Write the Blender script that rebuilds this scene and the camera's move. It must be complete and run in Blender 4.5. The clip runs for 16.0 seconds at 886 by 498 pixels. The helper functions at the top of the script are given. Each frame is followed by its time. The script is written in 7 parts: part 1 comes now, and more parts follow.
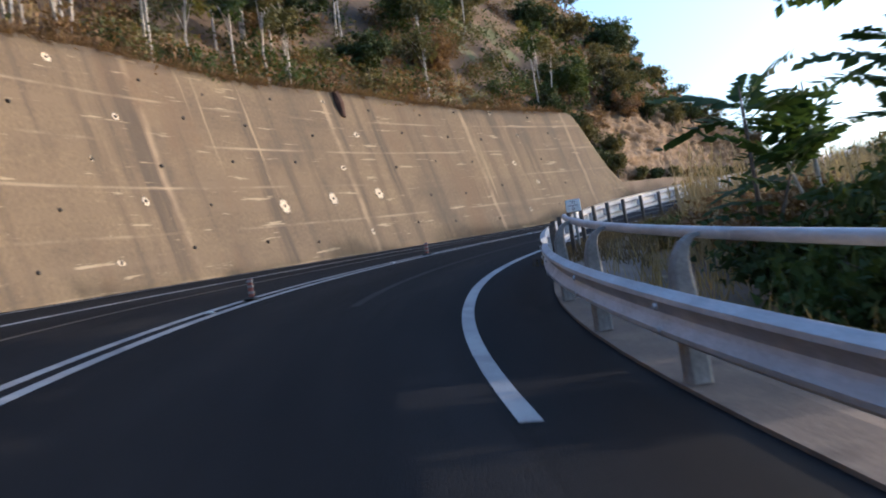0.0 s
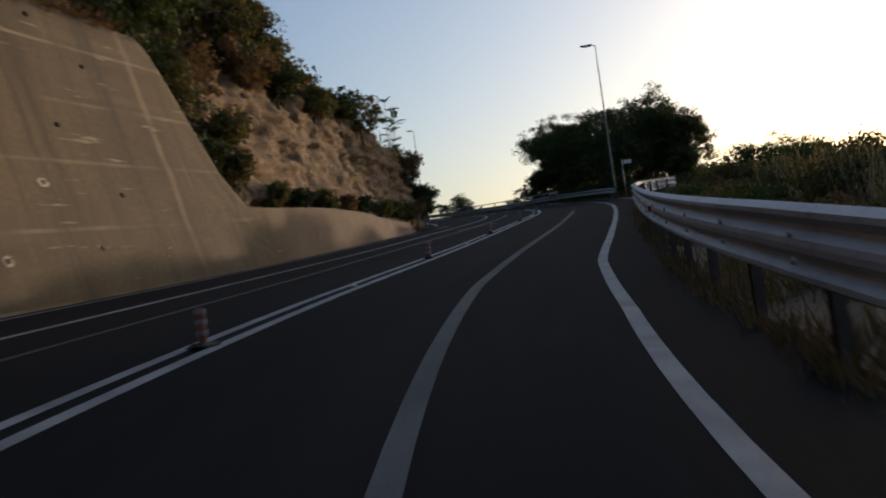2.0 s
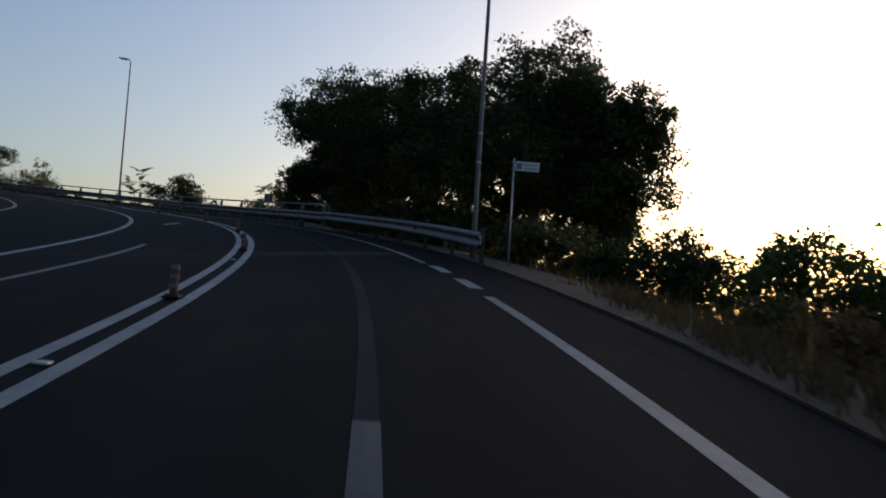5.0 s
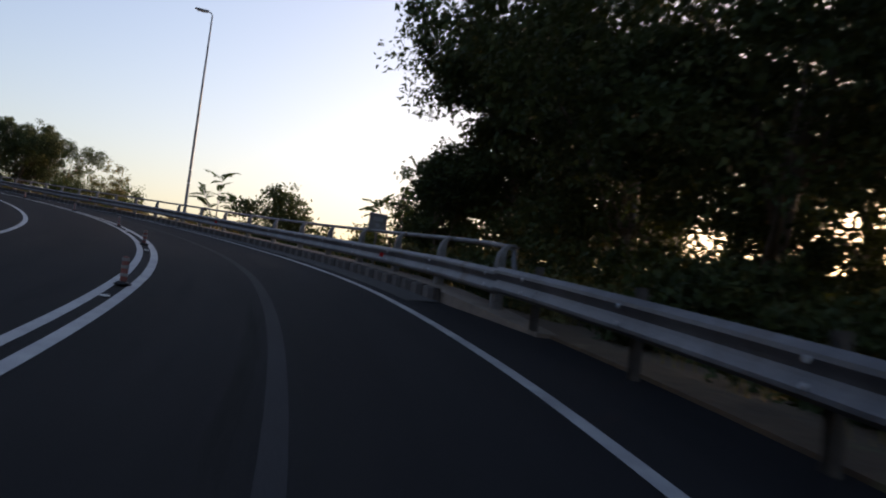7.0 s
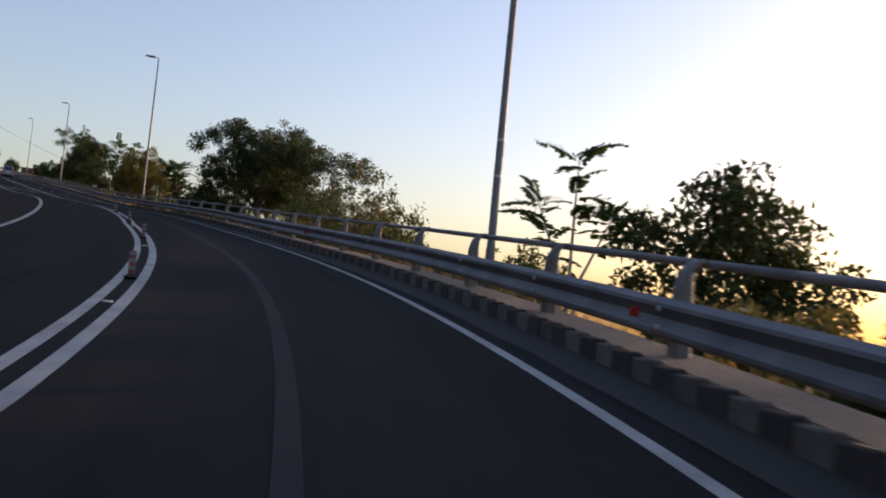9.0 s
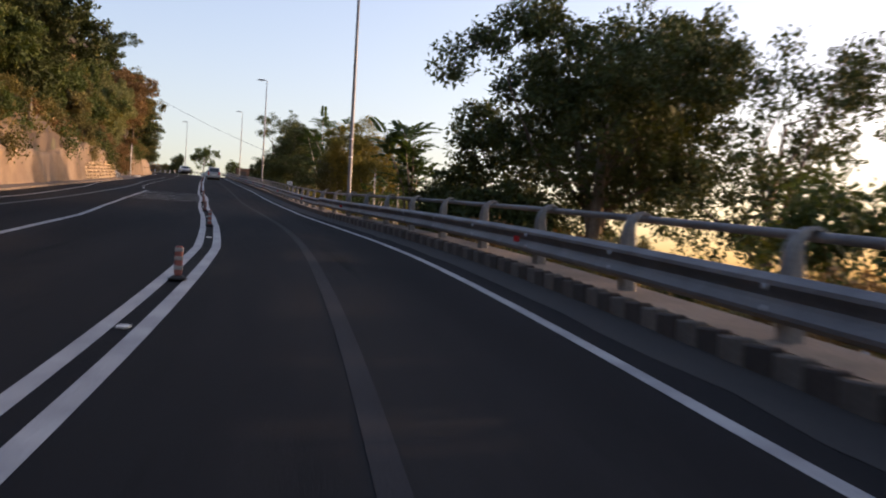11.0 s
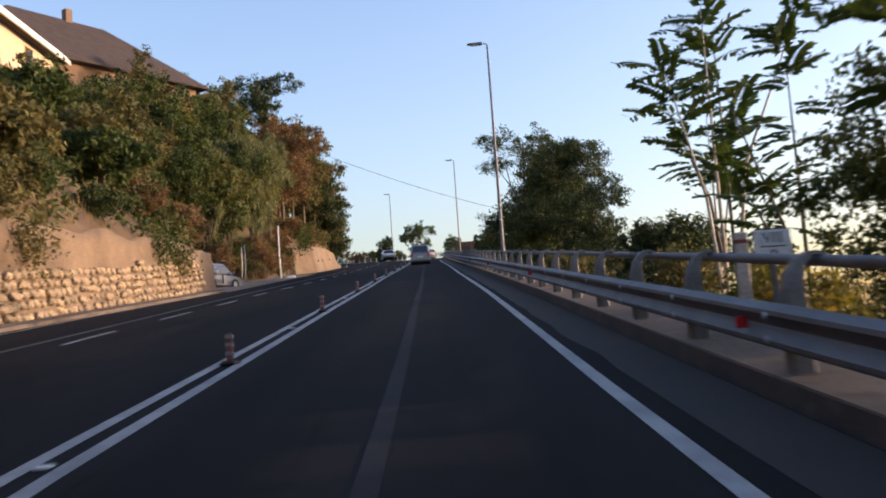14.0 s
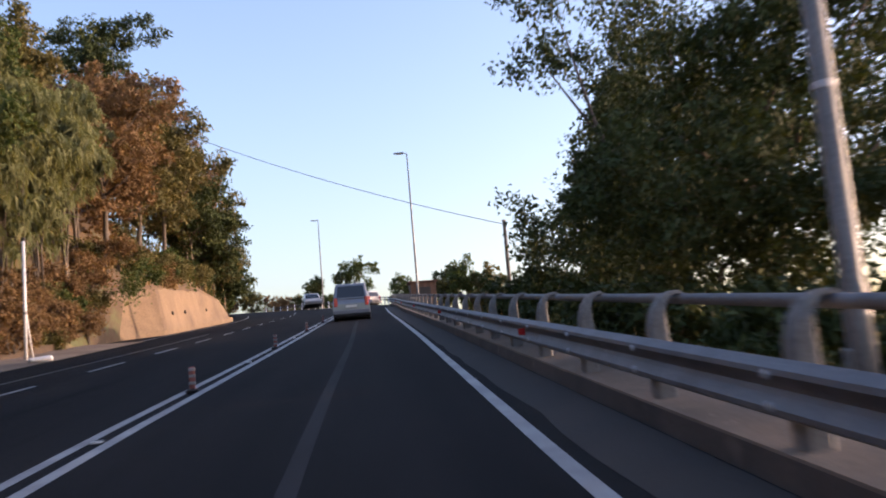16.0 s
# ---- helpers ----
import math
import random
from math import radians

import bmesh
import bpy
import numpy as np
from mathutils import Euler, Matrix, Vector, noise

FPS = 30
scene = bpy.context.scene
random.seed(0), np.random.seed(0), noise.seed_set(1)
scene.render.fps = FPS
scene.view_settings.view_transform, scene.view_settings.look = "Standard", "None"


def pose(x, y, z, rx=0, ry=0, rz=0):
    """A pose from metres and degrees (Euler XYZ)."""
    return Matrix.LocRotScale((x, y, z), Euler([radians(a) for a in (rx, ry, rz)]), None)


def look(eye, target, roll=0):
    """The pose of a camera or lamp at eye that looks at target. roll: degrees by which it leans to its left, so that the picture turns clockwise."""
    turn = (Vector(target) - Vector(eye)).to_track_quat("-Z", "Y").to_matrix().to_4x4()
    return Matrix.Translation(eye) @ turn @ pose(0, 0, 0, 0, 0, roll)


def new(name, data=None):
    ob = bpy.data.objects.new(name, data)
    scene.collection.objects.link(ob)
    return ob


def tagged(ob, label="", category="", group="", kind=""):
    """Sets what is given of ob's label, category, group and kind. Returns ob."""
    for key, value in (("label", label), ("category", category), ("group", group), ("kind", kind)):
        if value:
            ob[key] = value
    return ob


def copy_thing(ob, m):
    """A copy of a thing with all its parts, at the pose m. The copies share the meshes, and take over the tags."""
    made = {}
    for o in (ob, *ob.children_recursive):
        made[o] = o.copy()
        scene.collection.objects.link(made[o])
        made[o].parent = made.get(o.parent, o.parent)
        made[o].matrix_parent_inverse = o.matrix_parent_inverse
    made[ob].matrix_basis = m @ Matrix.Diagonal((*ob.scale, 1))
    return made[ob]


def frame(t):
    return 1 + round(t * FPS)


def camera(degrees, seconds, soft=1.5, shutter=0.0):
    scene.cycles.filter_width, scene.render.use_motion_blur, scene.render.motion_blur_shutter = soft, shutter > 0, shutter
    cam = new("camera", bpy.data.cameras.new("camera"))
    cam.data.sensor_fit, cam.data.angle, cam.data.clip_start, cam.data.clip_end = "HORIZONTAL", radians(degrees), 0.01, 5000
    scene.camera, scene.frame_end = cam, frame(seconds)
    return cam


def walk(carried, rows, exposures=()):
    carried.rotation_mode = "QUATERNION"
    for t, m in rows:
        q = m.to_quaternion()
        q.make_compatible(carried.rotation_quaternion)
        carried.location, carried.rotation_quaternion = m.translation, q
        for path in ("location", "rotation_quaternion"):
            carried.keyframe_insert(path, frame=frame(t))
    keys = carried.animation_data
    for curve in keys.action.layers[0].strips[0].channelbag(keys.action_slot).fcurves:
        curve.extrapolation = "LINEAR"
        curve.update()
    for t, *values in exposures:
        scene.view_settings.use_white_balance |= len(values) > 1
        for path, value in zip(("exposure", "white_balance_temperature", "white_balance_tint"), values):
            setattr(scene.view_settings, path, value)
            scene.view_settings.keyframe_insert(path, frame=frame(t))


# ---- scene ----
cam = camera(49.5, 16.0, soft=1.9, shutter=0.2)
PATH = [
    (0, (0.000, 0.000, 1.250), (-5.134, 8.544, 2.057), -8.49),
    (0.5, (-4.064, 5.767, 2.036), (-8.405, 14.741, 2.822), -7.63),
    (1, (-7.846, 12.388, 2.922), (-11.770, 21.551, 3.725), -7.66),
    (1.5, (-10.491, 19.254, 3.760), (-13.006, 28.906, 4.467), -8.42),
    (2, (-11.717, 26.789, 4.590), (-12.496, 36.741, 5.190), -7.47),
    (2.5, (-12.273, 33.880, 5.365), (-11.741, 43.849, 5.947), -5.17),
    (3, (-12.040, 40.826, 6.092), (-10.783, 50.729, 6.676), -3.86),
    (3.5, (-11.494, 47.352, 6.779), (-9.829, 57.196, 7.343), -2.33),
    (4, (-10.843, 53.606, 7.465), (-9.028, 63.424, 8.012), -0.59),
    (4.5, (-10.131, 59.737, 8.125), (-8.360, 69.564, 8.682), 1.41),
    (5, (-9.482, 65.872, 8.780), (-7.893, 75.725, 9.398), 3.77),
    (5.5, (-8.887, 72.132, 9.438), (-7.559, 82.014, 10.194), 6.52),
    (6, (-8.450, 78.651, 10.109), (-7.402, 88.547, 11.102), 9.54),
    (6.5, (-8.341, 85.434, 10.821), (-7.754, 95.345, 12.010), 9.99),
    (7, (-8.862, 92.914, 11.600), (-8.909, 102.883, 12.383), 6.89),
    (7.5, (-10.069, 100.754, 12.366), (-11.193, 110.667, 13.047), 5.67),
    (8, (-11.955, 108.717, 13.130), (-13.970, 118.488, 13.805), 5.77),
    (8.5, (-14.521, 116.508, 13.828), (-17.163, 126.130, 14.493), 5.64),
    (9, (-17.610, 124.148, 14.561), (-20.718, 133.631, 15.203), 5.54),
    (9.5, (-21.351, 131.606, 15.324), (-24.860, 140.951, 15.923), 5.51),
    (10, (-26.142, 138.650, 16.098), (-30.081, 147.826, 16.626), 5.35),
    (10.5, (-31.640, 145.465, 16.876), (-36.121, 154.395, 17.299), 4.65),
    (11, (-37.017, 152.674, 17.695), (-42.226, 161.206, 17.972), 2.80),
    (11.5, (-42.643, 159.717, 18.473), (-48.549, 167.762, 19.113), 1.87),
    (12, (-48.683, 166.443, 19.329), (-55.160, 173.988, 20.383), 0.47),
    (12.5, (-54.943, 172.989, 20.010), (-61.527, 180.411, 21.260), -0.20),
    (13, (-61.315, 179.539, 20.840), (-68.067, 186.820, 22.022), -1.71),
    (13.5, (-67.541, 185.650, 21.599), (-74.385, 192.857, 22.701), -2.48),
    (14, (-73.690, 191.804, 22.469), (-80.709, 198.860, 23.444), -4.16),
    (14.5, (-79.836, 197.882, 23.273), (-86.791, 204.994, 24.292), -4.69),
    (15, (-86.604, 204.632, 24.241), (-93.374, 211.921, 25.265), -5.06),
    (15.5, (-93.717, 211.661, 25.222), (-100.270, 219.114, 26.453), -5.55),
    (16, (-101.009, 218.770, 26.205), (-107.539, 226.219, 27.576), -4.92),
]
EXPOSURES = [(t, e, k, n) for t, e, k, n in ((0, 2.15, 5000, 16), (0.5, 2.05, 5100, 16), (1.0, 1.4, 5200, 16), (1.5, 1.2, 5500, 16), (2.0, 0.6, 5900, 16), (3.0, 0.4, 5900, 18), (5.5, 0.5, 5600, 20), (6.0, 1.0, 5900, 24), (6.5, 1.4, 6400, 29), (7.5, 1.4, 6400, 28), (8, 1.45, 6400, 29), (10.5, 1.5, 6400, 29), (11.0, 1.95, 6900, 33), (11.5, 2.0, 6700, 32), (12.5, 1.95, 6100, 26), (14.5, 1.95, 6100, 28), (15.4, 2.1, 6200, 30), (16, 2.2, 6150, 33))]
walk(cam, [(t, look(eye, target, roll)) for t, eye, target, roll in PATH], EXPOSURES)

# ---- daylight: low warm sun from the valley side, clear evening sky ----
SUN_YAW, SUN_UP = -38.0, 6.0
world = bpy.data.worlds.new("sky")
scene.world = world
world.use_nodes = True
wn = world.node_tree
sky = wn.nodes.new("ShaderNodeTexSky")
sky.sky_type, sky.sun_disc = "NISHITA", False
sky.sun_elevation, sky.sun_rotation = radians(SUN_UP), radians(-SUN_YAW)
sky.air_density, sky.dust_density, sky.ozone_density = 1.0, 2.6, 1.6
wn.links.new(sky.outputs["Color"], wn.nodes["Background"].inputs["Color"])
wn.nodes["Background"].inputs["Strength"].default_value = 0.14
sun = new("sun", bpy.data.lights.new("sun", "SUN"))
sun.data.energy, sun.data.angle, sun.data.color = 1.4, radians(0.6), (1.0, 0.74, 0.46)
sun.matrix_world = look((0, 0, 0), (-math.sin(radians(-SUN_YAW)), -math.cos(radians(-SUN_YAW)), -math.tan(radians(SUN_UP))))

# ---- the road's line: knots of the double centre line, east, north, up ----
LINE = [(17.7, -21.1, -2.6), (7.0, -12.1, -1.1), (-2.36, -1.66, 0.39), (-10.63, 11.06, 2.06), (-14.37, 26.47, 3.67), (-14.15, 40.95, 5.07),
        (-12.8, 53.82, 6.38), (-11.44, 66.07, 7.67), (-10.45, 78.73, 8.97), (-10.75, 92.7, 10.43), (-13.66, 108.24, 11.94),
        (-19.06, 123.49, 13.38), (-27.28, 137.81, 14.94), (-38.05, 151.88, 16.55), (-49.89, 165.32, 18.2), (-62.84, 178.02, 19.71),
        (-75.4, 190.08, 21.33), (-88.4, 202.82, 23.08), (-102.85, 216.88, 25.02), (-117.2, 230.8, 26.95), (-131.6, 244.7, 28.9),
        (-146.0, 258.6, 30.85), (-160.3, 272.3, 32.8), (-176.0, 284.6, 34.75), (-193.3, 294.2, 36.5), (-212.5, 300.6, 38.1), (-240.0, 306.0, 39.8)]
BANK_AT = [-30, 0, 31, 46, 59, 84, 113, 146, 182, 217, 260, 450]
BANK = [0.1, 0.099, 0.085, 0.059, 0.033, 0.007, -0.025, -0.008, 0.014, 0.006, -0.012, -0.012]


def natural_spline(knots, per=24):
    pts = np.array(knots, float)
    gap = np.linalg.norm(np.diff(pts[:, :2], axis=0), axis=1)
    u = np.concatenate([[0], np.cumsum(gap)])
    n = len(u)
    a, b = np.zeros((n, n)), np.zeros((n, 3))
    a[0, 0] = a[-1, -1] = 1
    for i in range(1, n - 1):
        a[i, i - 1], a[i, i], a[i, i + 1] = gap[i - 1], 2 * (gap[i - 1] + gap[i]), gap[i]
        b[i] = 6 * ((pts[i + 1] - pts[i]) / gap[i] - (pts[i] - pts[i - 1]) / gap[i - 1])
    m = np.linalg.solve(a, b)
    out = []
    for i in range(n - 1):
        for w in np.linspace(u[i], u[i + 1], per, endpoint=i == n - 2):
            p, q, h = u[i + 1] - w, w - u[i], gap[i]
            out.append(m[i] * p ** 3 / (6 * h) + m[i + 1] * q ** 3 / (6 * h) + (pts[i] / h - m[i] * h / 6) * p + (pts[i + 1] / h - m[i + 1] * h / 6) * q)
    return np.array(out)


FINE = natural_spline(LINE)
ARC = np.concatenate([[0], np.cumsum(np.linalg.norm(np.diff(FINE[:, :2], axis=0), axis=1))])
ARC -= ARC[48]          # zero where the walk begins
S_MIN, S_MAX = float(ARC[0]), float(ARC[-1])
TAN = np.gradient(FINE[:, :2], axis=0)
TAN /= np.linalg.norm(TAN, axis=1, keepdims=True)


def along(s):
    """Centre and right-hand normal of the road at arc length s (arrays)."""
    s = np.asarray(s, float)
    c = np.stack([np.interp(s, ARC, FINE[:, k]) for k in range(3)], -1)
    t = np.stack([np.interp(s, ARC, TAN[:, k]) for k in range(2)], -1)
    t /= np.linalg.norm(t, axis=-1, keepdims=True)
    over = np.maximum(s - S_MAX, 0) + np.minimum(s - S_MIN, 0)
    c = c + np.concatenate([t, np.full(t.shape[:-1] + (1,), 0.07)], -1) * over[..., None]
    return c, np.stack([t[..., 1], -t[..., 0]], -1)


def spot(s, d, z=0.0, level=False):
    """World places at s along the road, d metres to the right of the double line, z above the banked surface."""
    s, d, z = np.broadcast_arrays(np.asarray(s, float), np.asarray(d, float), np.asarray(z, float))
    c, n = along(s)
    lean = 0 if level else -np.interp(s, BANK_AT, BANK) * np.clip(d, -9, 7)
    return np.stack([c[..., 0] + n[..., 0] * d, c[..., 1] + n[..., 1] * d, c[..., 2] + lean + z], -1)


def heading(s):
    t = np.array([np.interp(s, ARC, TAN[:, k]) for k in range(2)])
    return math.degrees(math.atan2(-t[0], t[1]))


def stand(s, d, z=0.0, turn=0.0):
    """Pose of a thing at (s, d): its y runs along the road, its x to the right."""
    p = spot(s, d, z)
    return pose(p[0], p[1], p[2], 0, 0, heading(s) + turn)


# ---- mesh helpers ----
def mesh_of(name, verts, faces, mat, uv=None, smooth=False):
    me = bpy.data.meshes.new(name)
    verts = np.asarray(verts, np.float32).reshape(-1, 3)
    faces = [tuple(int(v) for v in fc) for fc in faces] if not isinstance(faces, np.ndarray) else faces
    if isinstance(faces, np.ndarray):
        k = faces.shape[1]
        me.vertices.add(len(verts))
        me.vertices.foreach_set("co", verts.ravel())
        me.loops.add(faces.size)
        me.loops.foreach_set("vertex_index", faces.astype(np.int32).ravel())
        me.polygons.add(len(faces))
        me.polygons.foreach_set("loop_start", np.arange(0, faces.size, k, dtype=np.int32))
    else:
        me.from_pydata(verts.tolist(), [], faces)
    me.update(calc_edges=True)
    if uv is not None:
        lay = me.uv_layers.new(name="metres")
        idx = np.zeros(len(me.loops), np.int32)
        me.loops.foreach_get("vertex_index", idx)
        lay.data.foreach_set("uv", np.asarray(uv, np.float32).reshape(-1, 2)[idx].ravel())
    if smooth:
        me.polygons.foreach_set("use_smooth", np.ones(len(me.polygons), bool))
    if mat:
        me.materials.append(mat)
    return me


def thing(name, m=None, label="", category="", group="", kind=""):
    ob = new(name)
    ob.empty_display_size = 0.3
    if m is not None:
        ob.matrix_world = m
        ob.matrix_basis = m
    return tagged(ob, label, category, group, kind)


def piece(name, me, parent=None, label="", m=None):
    ob = new(name, me)
    if parent:
        ob.parent = parent
    if m is not None:
        ob.matrix_basis = m
    return tagged(ob, label)


def part(name, bm, mat, parent, label="", smooth=False):
    me = bpy.data.meshes.new(name)
    bm.to_mesh(me)
    bm.free()
    if smooth:
        me.polygons.foreach_set("use_smooth", np.ones(len(me.polygons), bool))
    me.materials.append(mat)
    return piece(name, me, parent, label)


def box_bm(x0, x1, y0, y1, z0, z1, bevel=0.0, segments=2):
    bm = bmesh.new()
    bmesh.ops.create_cube(bm, size=1)
    for v in bm.verts:
        v.co = Vector((x0 + (x1 - x0) * (v.co.x + 0.5), y0 + (y1 - y0) * (v.co.y + 0.5), z0 + (z1 - z0) * (v.co.z + 0.5)))
    if bevel:
        bmesh.ops.bevel(bm, geom=bm.edges[:], offset=bevel, segments=segments, affect="EDGES", profile=0.5)
    return bm


def tube_data(points, radii, sides=8, caps=True):
    """Verts and faces of a tube along points."""
    pts = np.array(points, float)
    n = len(pts)
    radii = np.broadcast_to(np.asarray(radii, float), (n,))
    tan = np.gradient(pts, axis=0)
    tan /= np.linalg.norm(tan, axis=1, keepdims=True) + 1e-9
    ref = np.array([0.0, 0, 1]) if abs(tan[0, 2]) < 0.9 else np.array([1.0, 0, 0])
    verts = []
    for p, t, r in zip(pts, tan, radii):
        a = np.cross(t, ref)
        a /= np.linalg.norm(a) + 1e-9
        b = np.cross(t, a)
        ang = np.arange(sides) * 2 * math.pi / sides
        verts.append(p + r * (np.cos(ang)[:, None] * a + np.sin(ang)[:, None] * b))
    faces = [(i * sides + k, i * sides + (k + 1) % sides, (i + 1) * sides + (k + 1) % sides, (i + 1) * sides + k) for i in range(n - 1) for k in range(sides)]
    if caps:
        faces += [tuple(range(sides))[::-1], tuple((n - 1) * sides + k for k in range(sides))]
    return np.concatenate(verts), faces


def joined(chunks):
    """One verts/faces pair out of many."""
    vs, fs, off = [], [], 0
    for v, f in chunks:
        vs.append(np.asarray(v).reshape(-1, 3))
        fs += [tuple(i + off for i in face) for face in f]
        off += len(vs[-1])
    return np.concatenate(vs), fs


def ribbon(name, s_list, d_z, mat, base=None, smooth=False, closed=False):
    """A strip along the road: d_z is a cross section of (d, z) or a function of s giving one; built round base."""
    rows, uv = [], []
    for s in s_list:
        sec = d_z(s) if callable(d_z) else d_z
        sec = np.array(sec, float)
        rows.append(spot(np.full(len(sec), s), sec[:, 0], sec[:, 1]))
        run = np.concatenate([[0], np.cumsum(np.linalg.norm(np.diff(sec, axis=0), axis=1))])
        uv.append(np.stack([np.full(len(sec), s), sec[0, 0] + run], -1))
    k = len(rows[0])
    v = np.concatenate(rows)
    if base is not None:
        v = v - np.array(base)
    f = []
    for i in range(len(rows) - 1):
        for j in range(k - 1):
            f.append((i * k + j, i * k + j + 1, (i + 1) * k + j + 1, (i + 1) * k + j))
        if closed:
            f.append((i * k + k - 1, i * k, (i + 1) * k, (i + 1) * k + k - 1))
    if closed:
        f += [tuple(range(k))[::-1], tuple((len(rows) - 1) * k + j for j in range(k))]
    return mesh_of(name, v, f, mat, np.concatenate(uv), smooth)


def steps(a, b, step):
    n = max(2, int(round((b - a) / step)) + 1)
    return np.linspace(a, b, n)


# ---- materials ----
def nodes_of(name):
    mat = bpy.data.materials.new(name)
    mat.use_nodes = True
    nt = mat.node_tree
    return mat, nt, nt.nodes["Principled BSDF"]


def ramp_node(nt, stops):
    r = nt.nodes.new("ShaderNodeValToRGB")
    el = r.color_ramp.elements
    while len(el) < len(stops):
        el.new(0.5)
    for e, (pos, col) in zip(el, stops):
        e.position, e.color = pos, (*col, 1)
    return r


def noise_node(nt, coord, scale, detail=5, stretch=(1, 1, 1), rough=0.6):
    mp = nt.nodes.new("ShaderNodeMapping")
    mp.inputs["Scale"].default_value = stretch
    nt.links.new(coord, mp.inputs["Vector"])
    nz = nt.nodes.new("ShaderNodeTexNoise")
    nz.inputs["Scale"].default_value, nz.inputs["Detail"].default_value, nz.inputs["Roughness"].default_value = scale, detail, rough
    nt.links.new(mp.outputs["Vector"], nz.inputs["Vector"])
    return nz.outputs["Fac"]


def mixed(nt, kind, fac, a, b):
    mx = nt.nodes.new("ShaderNodeMix")
    mx.data_type, mx.blend_type = "RGBA", kind
    for sock, v in ((mx.inputs["Factor"], fac), (mx.inputs[6], a), (mx.inputs[7], b)):
        if isinstance(v, (int, float)):
            sock.default_value = v
        elif isinstance(v, tuple):
            sock.default_value = (*v, 1)
        else:
            nt.links.new(v, sock)
    return mx.outputs[2]


def surface(name, dark, light, scale=1.0, rough=0.85, metallic=0.0, bump=0.3, fine=30.0, stretch=(1, 1, 1), coords="Object", extra=(), spread=0.3, random=0.0, gloss_var=0.1):
    """Two-scale noisy paint: large patches between dark and light, fine grain over it; extra: (scale, stretch, low, high, colour) stains."""
    mat, nt, bsdf = nodes_of(name)
    tc = nt.nodes.new("ShaderNodeTexCoord")
    co = tc.outputs[coords]
    big = noise_node(nt, co, scale, 4, stretch)
    r = ramp_node(nt, [(0.5 - spread / 2, dark), (0.5 + spread / 2, light)])
    nt.links.new(big, r.inputs["Fac"])
    small = noise_node(nt, co, fine, 3, (1, 1, 1), 0.7)
    g = ramp_node(nt, [(0.3, (0.72, 0.72, 0.72)), (0.7, (1.18, 1.18, 1.18))])
    nt.links.new(small, g.inputs["Fac"])
    col = mixed(nt, "MULTIPLY", 1.0, r.outputs["Color"], g.outputs["Color"])
    for sc, st, low, high, colour in extra:
        st_n = noise_node(nt, co, sc, 5, st, 0.65)
        m = ramp_node(nt, [(low, (0, 0, 0)), (high, (1, 1, 1))])
        nt.links.new(st_n, m.inputs["Fac"])
        col = mixed(nt, "MIX", m.outputs["Color"], col, colour)
    if random:
        oi = nt.nodes.new("ShaderNodeObjectInfo")
        rr = ramp_node(nt, [(0.0, (1 - random,) * 3), (1.0, (1 + random,) * 3)])
        nt.links.new(oi.outputs["Random"], rr.inputs["Fac"])
        col = mixed(nt, "MULTIPLY", 1.0, col, rr.outputs["Color"])
    nt.links.new(col, bsdf.inputs["Base Color"])
    mr = nt.nodes.new("ShaderNodeMapRange")
    mr.inputs["To Min"].default_value, mr.inputs["To Max"].default_value = max(rough - gloss_var, 0.02), min(rough + gloss_var, 1)
    nt.links.new(big, mr.inputs["Value"])
    nt.links.new(mr.outputs["Result"], bsdf.inputs["Roughness"])
    bsdf.inputs["Metallic"].default_value = metallic
    if bump:
        bp = nt.nodes.new("ShaderNodeBump")
        bp.inputs["Strength"].default_value, bp.inputs["Distance"].default_value = bump, 0.02
        nt.links.new(small, bp.inputs["Height"])
        nt.links.new(bp.outputs["Normal"], bsdf.inputs["Normal"])
    return mat


def plain(name, colour, rough=0.5, metallic=0.0, emit=0.0, coat=0.0):
    mat, nt, bsdf = nodes_of(name)
    bsdf.inputs["Base Color"].default_value = (*colour, 1)
    bsdf.inputs["Roughness"].default_value, bsdf.inputs["Metallic"].default_value = rough, metallic
    bsdf.inputs["Coat Weight"].default_value = coat
    if emit:
        bsdf.inputs["Emission Color"].default_value = (*colour, 1)
        bsdf.inputs["Emission Strength"].default_value = emit
    return mat


